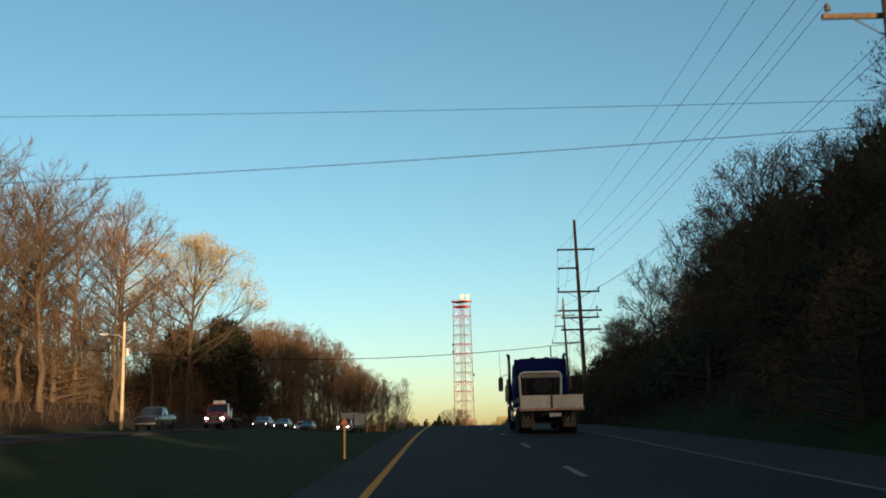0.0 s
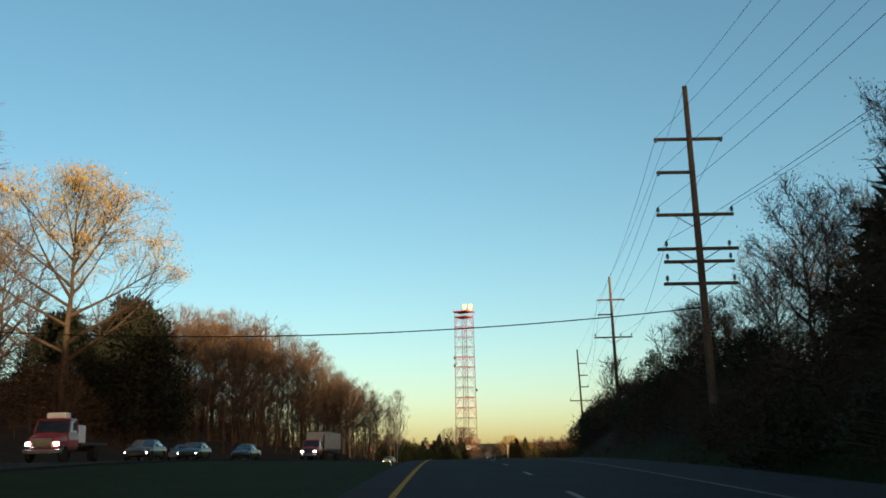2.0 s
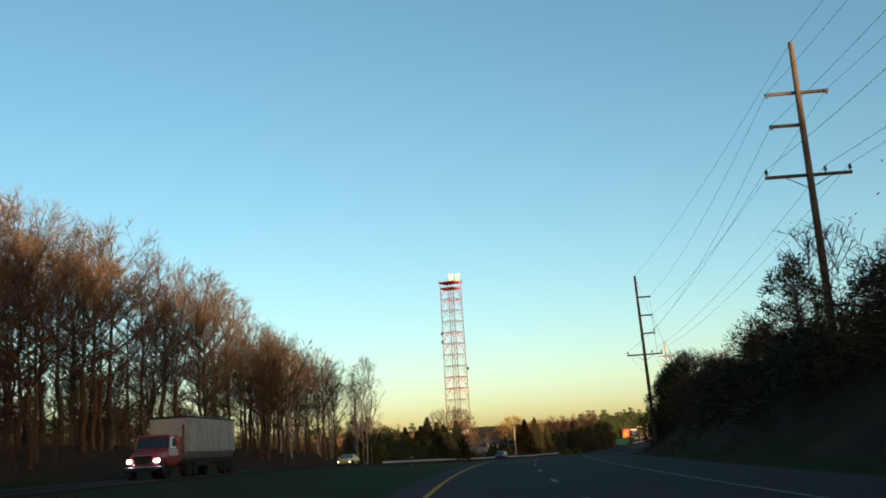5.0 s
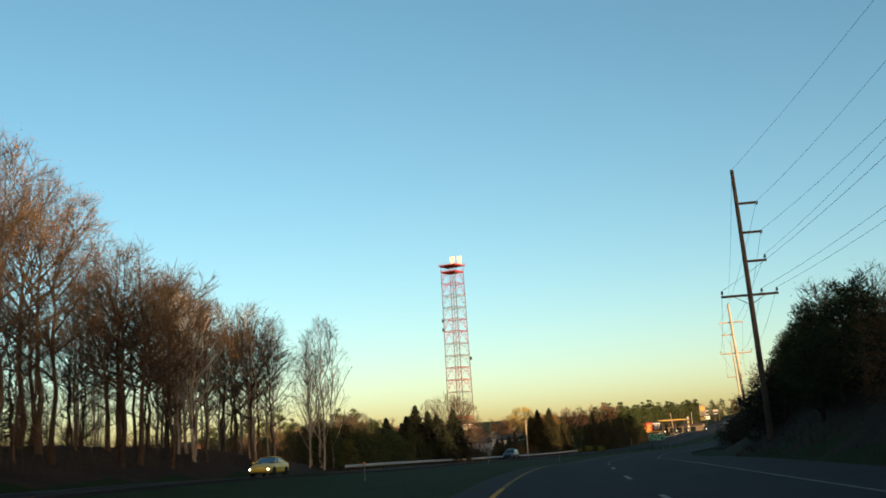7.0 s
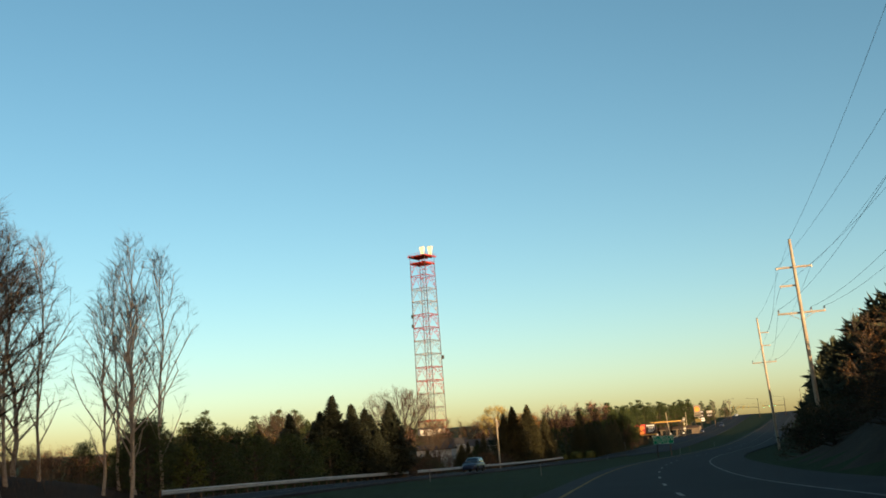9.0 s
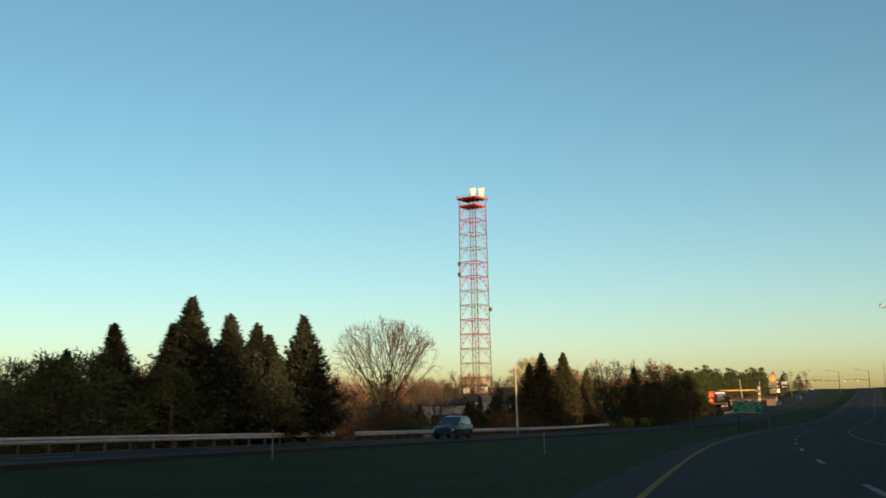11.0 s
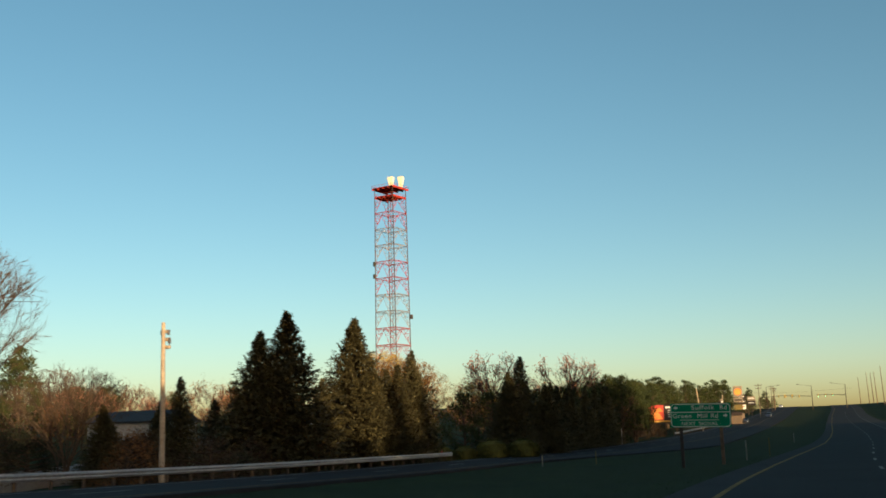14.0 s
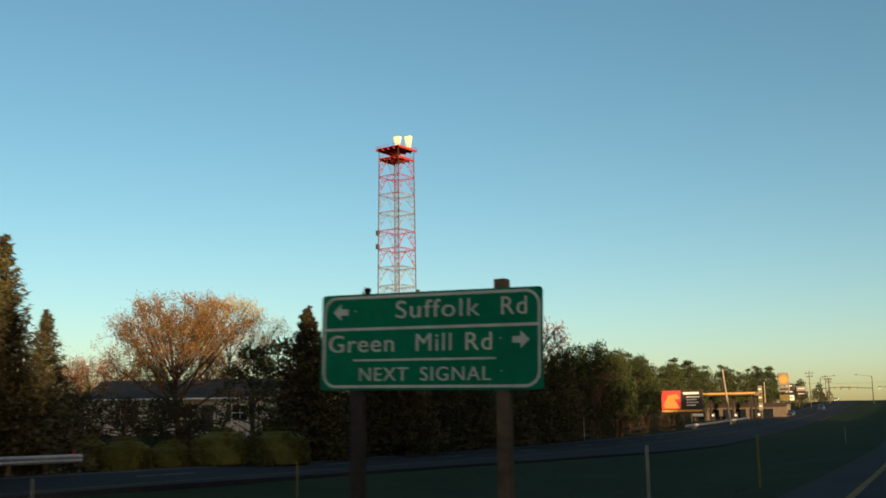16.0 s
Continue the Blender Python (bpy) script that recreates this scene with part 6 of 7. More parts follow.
def cargo_truck(m, colour, body_mat, label, box_h, box_len, flat=False):
    """A truck with a snub-nosed red cab and a cargo body."""
    c = thing("cargo_truck", m, label, "truck", "traffic on the far carriageway")
    part("hood", loft([ring(1.9, 1.05, 0.75, 1.75, 0.1), ring(2.6, 1.0, 0.75, 1.68, 0.12), ring(3.3, 0.92, 0.78, 1.52, 0.15), ring(3.42, 0.80, 0.85, 1.40, 0.2)]), colour, c, fix=True)
    part("cab", loft([ring(0.3, 1.12, 0.75, 1.85, 0.05), ring(1.0, 1.12, 0.75, 1.85, 0.05), ring(1.95, 1.10, 0.75, 1.8, 0.05)]), colour, c, fix=True)
    part("window_band", loft([[(1.10, y, 1.8), (0.98, y2, 2.55), (-0.98, y2, 2.55), (-1.10, y, 1.8)] for y, y2 in ((0.35, 0.4), (1.2, 1.1), (1.95, 1.55))]), GLASS, c, "dark cab windows", fix=True)
    part("roof", Build().box((-1.02, 0.3, 2.5), (1.02, 1.6, 2.68), 0.08), colour, c)
    part("grille", Build().box((-0.6, 3.36, 0.9), (0.6, 3.47, 1.45), 0.03), CHROME, c)
    part("bumper", Build().box((-1.15, 3.3, 0.5), (1.15, 3.55, 0.78), 0.05), CHROME, c)
    for sx in (-1, 1):
        part("headlight", Build().box((sx * 0.85 - 0.14, 3.25, 1.0), (sx * 0.85 + 0.14, 3.50, 1.22), 0.04), LAMP_WHITE, c, "lit headlight")
        part("pillar", Build().tube([(sx * 1.1, 1.95, 1.8), (sx * 1.0, 1.55, 2.55)], 0.05, 5), colour, c)
        part("pillar", Build().tube([(sx * 1.1, 0.40, 1.8), (sx * 1.0, 0.42, 2.55)], 0.06, 5), colour, c)
        part("mirror", Build().box((sx * 1.4 - 0.1, 1.85, 1.9), (sx * 1.4 + 0.1, 1.95, 2.4), 0.03), BLACK, c)
        wheel(c, sx * 1.0, 2.6, 0.5, 0.30)
        for wy in ((-1.6, -2.9, -9.6, -10.9) if not flat else (-3.0,)):
            wheel(c, sx * 0.95, wy, 0.5, 0.5)
    part("chassis", Build().box((-0.5, -box_len, 0.65), (0.5, 2.0, 0.95), 0.02), DARK_METAL, c)
    b = Build()
    if flat:
        b.box((-1.2, -box_len, 1.0), (1.2, 0.1, 1.18), 0.02)
        part("flat_deck", b, body_mat, c)
        part("cargo_crate", Build().box((-0.9, -1.6, 1.19), (0.9, -0.1, 2.3), 0.05), WHITE_PANEL, c, "white equipment crate on the deck")
        part("roof_box", Build().box((-0.6, 0.4, 2.69), (0.6, 1.3, 3.05), 0.05), WHITE_PANEL, c, "white box on the cab roof")
    else:
        part("sleeper", Build().box((-1.08, -0.5, 0.95), (1.08, 0.3, 2.6), 0.1), colour, c)
        for sx in (-1, 1):
            part("exhaust_stack", Build().tube([(sx * 1.15, -0.62, 1.0), (sx * 1.15, -0.62, 3.3)], 0.07, 8), CHROME, c)
        b.prism([(-1.0, 1.2), (1.0, 1.2), (1.25, 1.6), (1.25, box_h), (-1.25, box_h), (-1.25, 1.6)], 1, -box_len, -1.1)
        body = part("cargo_body", b, body_mat, c, "grey-white ribbed tipper trailer body", fix=True)
        for k in range(12):
            for sx in (-1, 1):
                y = -1.1 - (k + 0.5) * (box_len - 1.1) / 12
                part("body_rib", Build().box((sx * 1.28 - 0.04, y - 0.05, 1.6), (sx * 1.28 + 0.04, y + 0.05, box_h)), body_mat, body)
        part("body_rim", Build().box((-1.3, -box_len, box_h), (1.3, -1.05, box_h + 0.14), 0.03), DARK_METAL, body)
    return c


def onto_far(s, d, turn=180.0):
    x, y, h = on_axis(s, d)
    g = (float(far_z(s + 2)) - float(far_z(s - 2))) / 4
    return pose(x, y, float(far_z(s)), 0, 0, -math.degrees(h)) @ pose(0, 0, 0.0, math.degrees(math.atan(g)), 0, 0) @ pose(0, 0, 0, 0, 0, turn)


BLUE_CAR, BLACK_CAR, WHITE_CAR = paint("blue_car_paint", (0.014, 0.024, 0.055)), paint("black_car_paint", (0.015, 0.016, 0.02)), paint("white_car_paint", (0.42, 0.44, 0.46))
SILVER_CAR, GOLD_CAR, RED_CAB = paint("silver_car_paint", (0.11, 0.118, 0.13)), paint("yellow_car_paint", (0.62, 0.44, 0.06)), paint("dark_red_cab_paint", (0.24, 0.02, 0.025))
car("pickup", onto_far(81.6, -22.3), BLACK_CAR, "dark pickup truck on the far carriageway", False)
car("sedan", onto_far(121, -20.8), BLACK_CAR, "dark sedan with lit headlights on far carriageway")
cargo_truck(onto_far(115.0, -24.3), RED_CAB, DARK_METAL, "red flatbed truck carrying a white crate", 2.6, 5.2, True)
car("sedan", onto_far(142.7, -24.2), SILVER_CAR, "silver sedan on the far carriageway", False)
car("sedan", onto_far(133.5, -20.7), BLACK_CAR, "dark sedan with lit headlights on far carriageway")
car("sedan", onto_far(150, -20.4), BLACK_CAR, "black sedan on the far carriageway", False)
car("pickup", onto_far(165, -24.0), WHITE_CAR, "white work pickup with lit headlights", True)
cargo_truck(onto_far(186.5, -21.0), RED_CAB, ALU, "dark red truck hauling a long pale tipper trailer", 3.75, 11.8)
car("coupe", onto_far(244.9, -22.2), GOLD_CAR, "yellow coupe with lit headlights on far carriageway")
car("suv", onto_far(347, -22.6), BLUE_CAR, "dark blue crossover with roof rails", False)
car("sedan", onto_far(645, -19.5), BLACK_CAR, "dark sedan with lit headlights far down the road")
car("suv", onto_far(722, -16.7), BLUE_CAR, "dark blue crossover far down the road", False)
car("sedan", onto_far(905, -19.0), WHITE_CAR, "distant white car with lit headlights")


# ---- blue highway tractor with a short aluminium deck ----
def highway_tractor(m):
    BLUE = material("deep_blue_truck_paint", (0.003, 0.009, 0.075), (0.002, 0.007, 0.058), 0.5, 0.78)

    def fit(name, b, mat, parent, label="", smooth=False, fix=False):
        """Brings cab parts to the true height and width of this truck."""
        b.v = [(x * 0.955, y, z if z < 1.1 else 1.1 + (z - 1.1) * 0.75) for x, y, z in b.v]
        return part(name, b, mat, parent, label, smooth, fix)
    t = thing("tractor_truck", m, "deep blue sleeper-cab tractor truck with chrome trim", "truck")
    # sleeper and cab
    def cab_ring(y, w, z0, z1, r=0.22):
        return [(x, y, z) for x, z in ((-w, z0), (-w, z1 - r), (-w + r * 0.3, z1 - r * 0.3), (-w + r, z1), (w - r, z1), (w - r * 0.3, z1 - r * 0.3), (w, z1 - r), (w, z0))]
    cab = fit("cab", loft([cab_ring(0.0, 1.20, 1.15, 3.95, 0.30), cab_ring(0.12, 1.24, 1.10, 4.08, 0.34), cab_ring(1.3, 1.24, 1.10, 4.02, 0.40), cab_ring(2.3, 1.20, 1.10, 3.45, 0.40), cab_ring(2.75, 1.15, 1.10, 2.95, 0.35), cab_ring(3.05, 1.08, 1.10, 2.10, 0.2)]), BLUE, t, "deep blue cab and sleeper", fix=True)
    for sx in (-1, 1):
        fit("fairing_fin", loft([[(sx * 1.28, -0.42, 1.6), (sx * 1.18, -0.42, 1.6), (sx * 1.12, -0.38, 3.9), (sx * 1.22, -0.38, 4.0)], [(sx * 1.28, 0.1, 1.4), (sx * 1.18, 0.1, 1.4), (sx * 1.05, 0.1, 4.06), (sx * 1.22, 0.1, 4.02)]]), BLUE, cab, fix=True)
        fit("side_window", Build().box((sx * 1.215 - 0.03, 1.75, 2.1), (sx * 1.215 + 0.03, 2.45, 2.85), 0.02), GLASS, cab, "dark cab side window")
        fit("sleeper_window", Build().box((sx * 1.235 - 0.02, 0.75, 2.45), (sx * 1.235 + 0.02, 0.95, 2.95), 0.01), CHROME, cab, "narrow bright sleeper vent")
        fit("trim_strip", Build().box((sx * 1.245 - 0.015, 0.2, 1.42), (sx * 1.245 + 0.015, 2.9, 1.50), 0.01), CHROME, cab)
        fit("door_seam", Build().box((sx * 1.242 - 0.008, 1.6, 1.2), (sx * 1.242 + 0.008, 1.63, 3.0)), BLACK, cab)
        fit("side_skirt", Build().box((sx * 1.12 - 0.05, -0.1, 0.95), (sx * 1.12 + 0.05, 2.9, 1.15), 0.02), CHROME, t)
        # stacks, air cleaners, mirrors
        stack = Build().tube([(sx * 1.36, 1.75, 0.9), (sx * 1.36, 1.75, 3.9), (sx * 1.37, 1.70, 4.25), (sx * 1.42, 1.52, 4.42)], [0.075, 0.075, 0.08, 0.085], 12)
        fit("exhaust_stack", stack, CHROME, t, "tall chrome exhaust stack with curved tip")
        guard = Build().tube([(sx * 1.42, 1.72, 1.3), (sx * 1.42, 1.72, 2.9)], 0.10, 12)
        fit("stack_guard", guard, CHROME, t)
        fit("air_cleaner", Build().lathe([(0.14, 1.45), (0.22, 1.50), (0.22, 1.80), (0.225, 1.82), (0.22, 1.84), (0.22, 2.4), (0.225, 2.42), (0.22, 2.44), (0.20, 2.55), (0.10, 2.60)], 16, Matrix.Translation((sx * 1.30, 3.0, 0))), CHROME, t, "round chrome air cleaner")
        mir = fit("mirror", Build().box((sx * 1.75 - 0.12, 2.55, 2.15), (sx * 1.75 + 0.12, 2.68, 3.05), 0.06), BLACK, t, "tall black door mirror")
        fit("mirror_arm", Build().tube([(sx * 1.16, 2.6, 3.10), (sx * 1.5, 2.6, 3.2), (sx * 1.75, 2.6, 3.05)], 0.025, 6), BLACK, mir)
        fit("antenna", Build().tube([(sx * 1.75, 2.6, 3.05), (sx * 1.80, 2.6, 5.0)], [0.012, 0.006], 5), BLACK, mir)
        # fenders and front wheels
        fend = []
        for k in range(9):
            a = radians(200 - 220 * k / 8)
            fend.append((4.55 + 0.72 * math.cos(a), 0.62 + 0.62 * math.sin(a)))
        inner = [(4.55 + (y - 4.55) * 0.88, 0.62 + (z - 0.62) * 0.86) for y, z in fend]
        fit("fender", Build().prism(fend + inner[::-1], 0, sx * 1.02 - 0.27, sx * 1.02 + 0.27), BLUE, t, fix=True)
        wheel(t, sx * 1.04, 4.55, 0.52, 0.30, BRIGHT)
        fit("fuel_tank", Build().lathe([(0.05, -0.72), (0.30, -0.70), (0.33, -0.64), (0.33, 0.64), (0.30, 0.70), (0.05, 0.72)], 18, Matrix.Translation((sx * 1.0, 1.2, 0.72)) @ Matrix.Rotation(radians(90), 4, "X")), CHROME, t, "polished round fuel tank")
        for yy in (0.9, 1.5):
            fit("tank_strap", Build().lathe([(0.34, -0.03), (0.34, 0.03)], 18, Matrix.Translation((sx * 1.0, yy, 0.72)) @ Matrix.Rotation(radians(90), 4, "X")), DARK_METAL, t)
        fit("step_box", Build().box((sx * 1.05 - 0.2, 2.15, 0.45), (sx * 1.05 + 0.2, 3.6, 0.95), 0.05), CHROME, t)
        fit("cab_lamp", Build().lathe([(0.07, -0.03), (0.07, 0.0), (0.03, 0.01)], 12, Matrix.Translation((sx * 1.12, -0.03, 2.95)) @ Matrix.Rotation(radians(90), 4, "X")), STEEL, cab, "round work lamp")
        for wy in (-1.2, -2.55):
            whl = wheel(t, sx * 0.95, wy, 0.52, 0.58, BRIGHT)
            mw = Matrix.Translation((sx * 0.95, wy, 0.52)) @ Matrix.Rotation(radians(90 * sx), 4, "Y")
            part("rim_ring", Build().lathe([(0.335, 0.27), (0.33, 0.315), (0.29, 0.305), (0.24, 0.22), (0.12, 0.20), (0.10, 0.30), (0.02, 0.31)], 20, mw), DARK_METAL, whl, "dull outer rim")
        flap = fit("mud_flap", Build().box((sx * 0.92 - 0.30, -3.30, 0.25), (sx * 0.92 + 0.30, -3.27, 1.0), 0.008), BLACK, t)
        mark = Build()
        for a, b2 in ((-0.18, -0.09), (-0.09, 0.0), (0.0, 0.09), (0.09, 0.18)):
            lowfirst = a in (-0.18, 0.0)
            z1, z2 = (0.72, 0.5) if lowfirst else (0.5, 0.72)
            mark.tube([(sx * 0.92 + a, -3.31, z1), (sx * 0.92 + b2, -3.31, z2)], 0.028, 4)
        fit("flap_mark", mark, ALU, flap, "pale zigzag mark")
        for k in range(2):
            fit("air_horn", Build().tube([(sx * 0.35 + k * 0.12, 0.55, 4.12), (sx * 0.35 + k * 0.12, 1.1, 4.16)], [0.07, 0.02], 8), CHROME, cab)
    # back wall: bright frame, dark rack and spare wheel
    fr = Build()
    path = [(-0.98, 1.70), (-1.01, 2.95), (-0.97, 3.10), (-0.88, 3.19), (-0.74, 3.22), (0.74, 3.22), (0.88, 3.19), (0.97, 3.10), (1.01, 2.95), (0.98, 1.70)]
    fr.tube([(x, -0.06, z) for x, z in path], 0.06, 8)
    fit("rack_frame", fr, BRIGHT, cab, "bright rounded rack frame")
    fit("rack_panel", Build().box((-0.95, -0.03, 1.72), (0.95, -0.012, 2.80), 0.004), MATTE_BLACK, cab, "dark rack back panel")
    fit("rack_header", Build().box((-0.92, -0.05, 2.88), (0.92, -0.02, 3.12), 0.01), POST, cab, "pale rack header panel")
    for x in (-0.88, -0.72, 0.72, 0.88):
        fit("chain_hanger", Build().tube([(x, -0.07, 1.8), (x, -0.07, 2.84)], 0.03, 6), DARK_METAL, cab)
    m2 = Matrix.Translation((0.05, -0.16, 2.38)) @ Matrix.Rotation(radians(90), 4, "X")
    fit("spare_tyre", Build().lathe([(0.26, -0.12), (0.45, -0.12), (0.5, -0.06), (0.5, 0.06), (0.45, 0.12), (0.26, 0.12)], 22, m2), RUBBER, cab, "black spare tyre")
    fit("spare_rim", Build().lathe([(0.27, 0.0), (0.25, 0.125), (0.20, 0.10), (0.08, 0.06), (0.03, 0.09)], 16, m2), DARK_METAL, cab, "dull spare rim")
    fit("roof_scoop", Build().box((-0.62, -0.02, 3.45), (0.62, 0.05, 3.80), 0.05), BLUE, cab)
    # hood
    fit("hood", loft([ring(2.95, 0.98, 0.9, 2.05, 0.2, 0.04), ring(3.8, 0.86, 0.9, 1.92, 0.22, 0.04), ring(4.9, 0.70, 0.9, 1.74, 0.25, 0.04), ring(5.15, 0.64, 0.9, 1.66, 0.25, 0.03)]), BLUE, t, fix=True)
    fit("grille", Build().box((-0.55, 5.12, 0.85), (0.55, 5.24, 1.62), 0.05), CHROME, t)
    fit("bumper", Build().box((-1.22, 5.15, 0.35), (1.22, 5.40, 0.80), 0.08), CHROME, t)
    fit("windscreen", loft([[(-1.0, 2.80, 2.95), (1.0, 2.80, 2.95), (0.98, 2.72, 2.96), (-0.98, 2.72, 2.96)], [(-1.05, 3.12, 2.12), (1.05, 3.12, 2.12), (1.03, 3.02, 2.10), (-1.03, 3.02, 2.10)]]), GLASS, cab, "dark windscreen", fix=True)
    # chassis and deck
    fit("chassis", Build().box((-0.45, -4.3, 0.75), (0.45, 5.0, 1.05), 0.02), DARK_METAL, t)
    fit("axle", Build().tube([(-0.9, -1.2, 0.52), (0.9, -1.2, 0.52)], 0.1, 8), DARK_METAL, t)
    fit("axle", Build().tube([(-0.9, -2.55, 0.52), (0.9, -2.55, 0.52)], 0.1, 8), DARK_METAL, t)
    fit("toolbox", Build().box((-1.15, -0.75, 0.90), (0.10, -0.15, 1.16), 0.06), ALU, t, "dull aluminium toolbox behind the cab")
    part("deck_support", Build().box((-0.55, -4.5, 0.95), (0.55, -0.9, 1.30), 0.03), DARK_METAL, t)
    part("licence_plate_holder", Build().box((-0.1, -4.72, 0.70), (0.4, -4.70, 0.86), 0.01), ALU, t)
    slab = Build().prism([(-4.78, 1.56), (-4.78, 1.44), (-0.65, 1.30), (-0.65, 1.42)], 0, -1.28, 1.28)
    deck = part("deck", slab, ALU, t, "dull aluminium flat deck", fix=True)
    for x0, x1 in ((-1.30, -0.05), (0.05, 1.30)):
        part("rear_panel", Build().box((x0, -4.84, 1.07), (x1, -4.785, 1.585), 0.008), ALU, deck, "dull aluminium rear panel")
    part("rear_post", Build().box((-0.045, -4.855, 1.07), (0.045, -4.79, 1.575), 0.008), DARK_METAL, deck)
    part("top_edge", Build().box((-1.31, -4.86, 1.565), (1.31, -4.846, 1.595), 0.004), ALU, deck)
    part("rear_sill", Build().box((-1.34, -4.88, 0.96), (1.34, -4.79, 1.066), 0.01), ALU, deck)
    part("under_box", Build().box((-1.2, -4.7, 1.0), (1.2, -3.6, 1.40), 0.01), DARK_METAL, deck)
    for k in range(9):
        x0 = -1.32 + k * 0.295
        part("tape_strip", Build().box((x0, -4.890, 0.985), (x0 + 0.15, -4.882, 1.045)), RED_TAPE, deck, "red reflective tape")
        part("tape_strip", Build().box((x0 + 0.152, -4.890, 0.985), (x0 + 0.293, -4.882, 1.045)), POST, deck, "white reflective tape")
        for sx in (-1, 1):
            for j, mt in ((0, RED_TAPE), (1, POST)):
                y0 = -4.7 + k * 0.44 + j * 0.22
                zz = 1.50 + (y0 + 4.78) * (-0.14 / 4.13)
                part("tape_strip", Build().prism([(y0, zz - 0.03), (y0 + 0.2, zz - 0.037), (y0 + 0.2, zz + 0.033), (y0, zz + 0.04)], 0, sx * 1.284 - 0.003, sx * 1.284 + 0.003), mt, deck, "red reflective tape" if j == 0 else "white reflective tape", fix=True)
    for sx in (-1, 1):
        part("trailer_leg", Build().box((sx * 0.8 - 0.06, -4.4, 0.45), (sx * 0.8 + 0.06, -4.25, 1.05), 0.01), DARK_METAL, t)
    return t


xt, yt, ht = on_axis(48.4, 4.45)
highway_tractor(pose(xt, yt, float(road_z(48.4)), math.degrees(math.atan(0.035)), 0, 0))


# ---- house with hedges ----
def house(x, y, turn, wide, deep, label, eave=2.75, ridge=4.2, siding=WALL_WHITE, front=True):
    h = thing("house", spot(x, y, 0, turn), label, "house", "houses by the road")
    t = 0.18
    wins = [(3.4, 1.0), (6.6, 1.0), (12.4, 1.3)]
    wins = [(c, w) for c, w in wins if c + w < wide] if front else []
    door = (9.8, 1.0) if front and wide > 8 else None
    # front wall in pieces round its openings
    cuts = sorted([(c - w / 2, c + w / 2, 0.95, 2.2) for c, w in wins] + ([(door[0] - door[1] / 2, door[0] + door[1] / 2, 0.15, 2.2)] if door else []))
    b = Build()
    at0 = 0.0
    for a, c, z0, z1 in cuts:
        b.box((at0, 0, -0.5), (a, t, eave))
        b.box((a, 0, -0.5), (c, t, z0))
        b.box((a, 0, z1), (c, t, eave))
        at0 = c
    b.box((at0, 0, -0.5), (wide, t, eave))
    wall = part("wall", b, siding, h, "white horizontal siding")
    for k in range(14):
        z = 0.05 + k * 0.19
        at0 = 0.0
        for a, c, z0, z1 in cuts + [(wide, wide, 9, 9)]:
            part("siding_board", Build().prism([(-0.022, z), (-0.004, z + 0.18), (0.0, z + 0.18), (0.0, z)], 0, at0 + 0.02, a - 0.02), siding, wall)
            at0 = c
            if z + 0.18 < z0 or z > z1:
                if c > a:
                    part("siding_board", Build().prism([(-0.022, z), (-0.004, z + 0.18), (0.0, z + 0.18), (0.0, z)], 0, a - 0.02, c + 0.02), siding, wall)
    g = Build()
    for xx in (0.0, wide - t):
        g.prism([(t, -0.5), (deep, -0.5), (deep, eave), (deep / 2 + t / 2, ridge - 0.12), (t, eave)], 0, xx, xx + t)
    part("gable_wall", g, siding, h)
    part("back_wall", Build().box((t, deep, -0.5), (wide - t, deep + t, eave)), siding, h)
    for sgn in (0, 1):
        y0, y1 = (-0.45, deep / 2) if sgn == 0 else (deep / 2, deep + 0.6)
        z0, z1 = (eave - 0.12, ridge) if sgn == 0 else (ridge, eave - 0.12)
        r = Build().prism([(y0, z0), (y1, z1), (y1, z1 + 0.12), (y0, z0 + 0.12)], 0, -0.35, wide + 0.35)
        roof = part("roof", r, ROOF_DARK, h, "dark shingle roof slope", fix=True)
        for k in range(7):
            f0, f1 = k / 7, (k + 1) / 7
            p = [(y0 + (y1 - y0) * f0, z0 + (z1 - z0) * f0 + 0.122), (y0 + (y1 - y0) * f1, z0 + (z1 - z0) * f1 + 0.122), (y0 + (y1 - y0) * f1, z0 + (z1 - z0) * f1 + 0.125), (y0 + (y1 - y0) * f0, z0 + (z1 - z0) * f0 + 0.15)]
            part("shingle_course", Build().prism(p, 0, -0.35, wide + 0.35), ROOF_DARK, roof, fix=True)
    part("gutter", Build().box((-0.3, -0.52, eave - 0.14), (wide + 0.3, -0.42, eave - 0.02), 0.02), WHITE_PANEL, h)
    part("chimney", Build().box((wide * 0.7, deep * 0.5, ridge - 0.6), (wide * 0.7 + 0.7, deep * 0.5 + 0.6, ridge + 0.7), 0.02), STATION_WALL, h)
    for c, w in wins:
        wn2 = part("window", Build().box((c - w / 2 - 0.05, -0.03, 0.90), (c + w / 2 + 0.05, 0.02, 0.95), 0.005), WHITE_PANEL, h)
        fr = Build()
        for a, bb in (((c - w / 2, 0.02, 0.95), (c - w / 2 + 0.06, 0.1, 2.2)), ((c + w / 2 - 0.06, 0.02, 0.95), (c + w / 2, 0.1, 2.2)), ((c - w / 2, 0.02, 2.13), (c + w / 2, 0.1, 2.2)), ((c - w / 2, 0.02, 1.55), (c + w / 2, 0.1, 1.6)), ((c - 0.02, 0.02, 0.95), (c + 0.02, 0.1, 2.2))):
            fr.box(a, bb)
        part("frame", fr, WHITE_PANEL, wn2)
        part("pane", Build().box((c - w / 2 + 0.05, 0.05, 1.0), (c + w / 2 - 0.05, 0.07, 2.15)), GLASS, wn2)
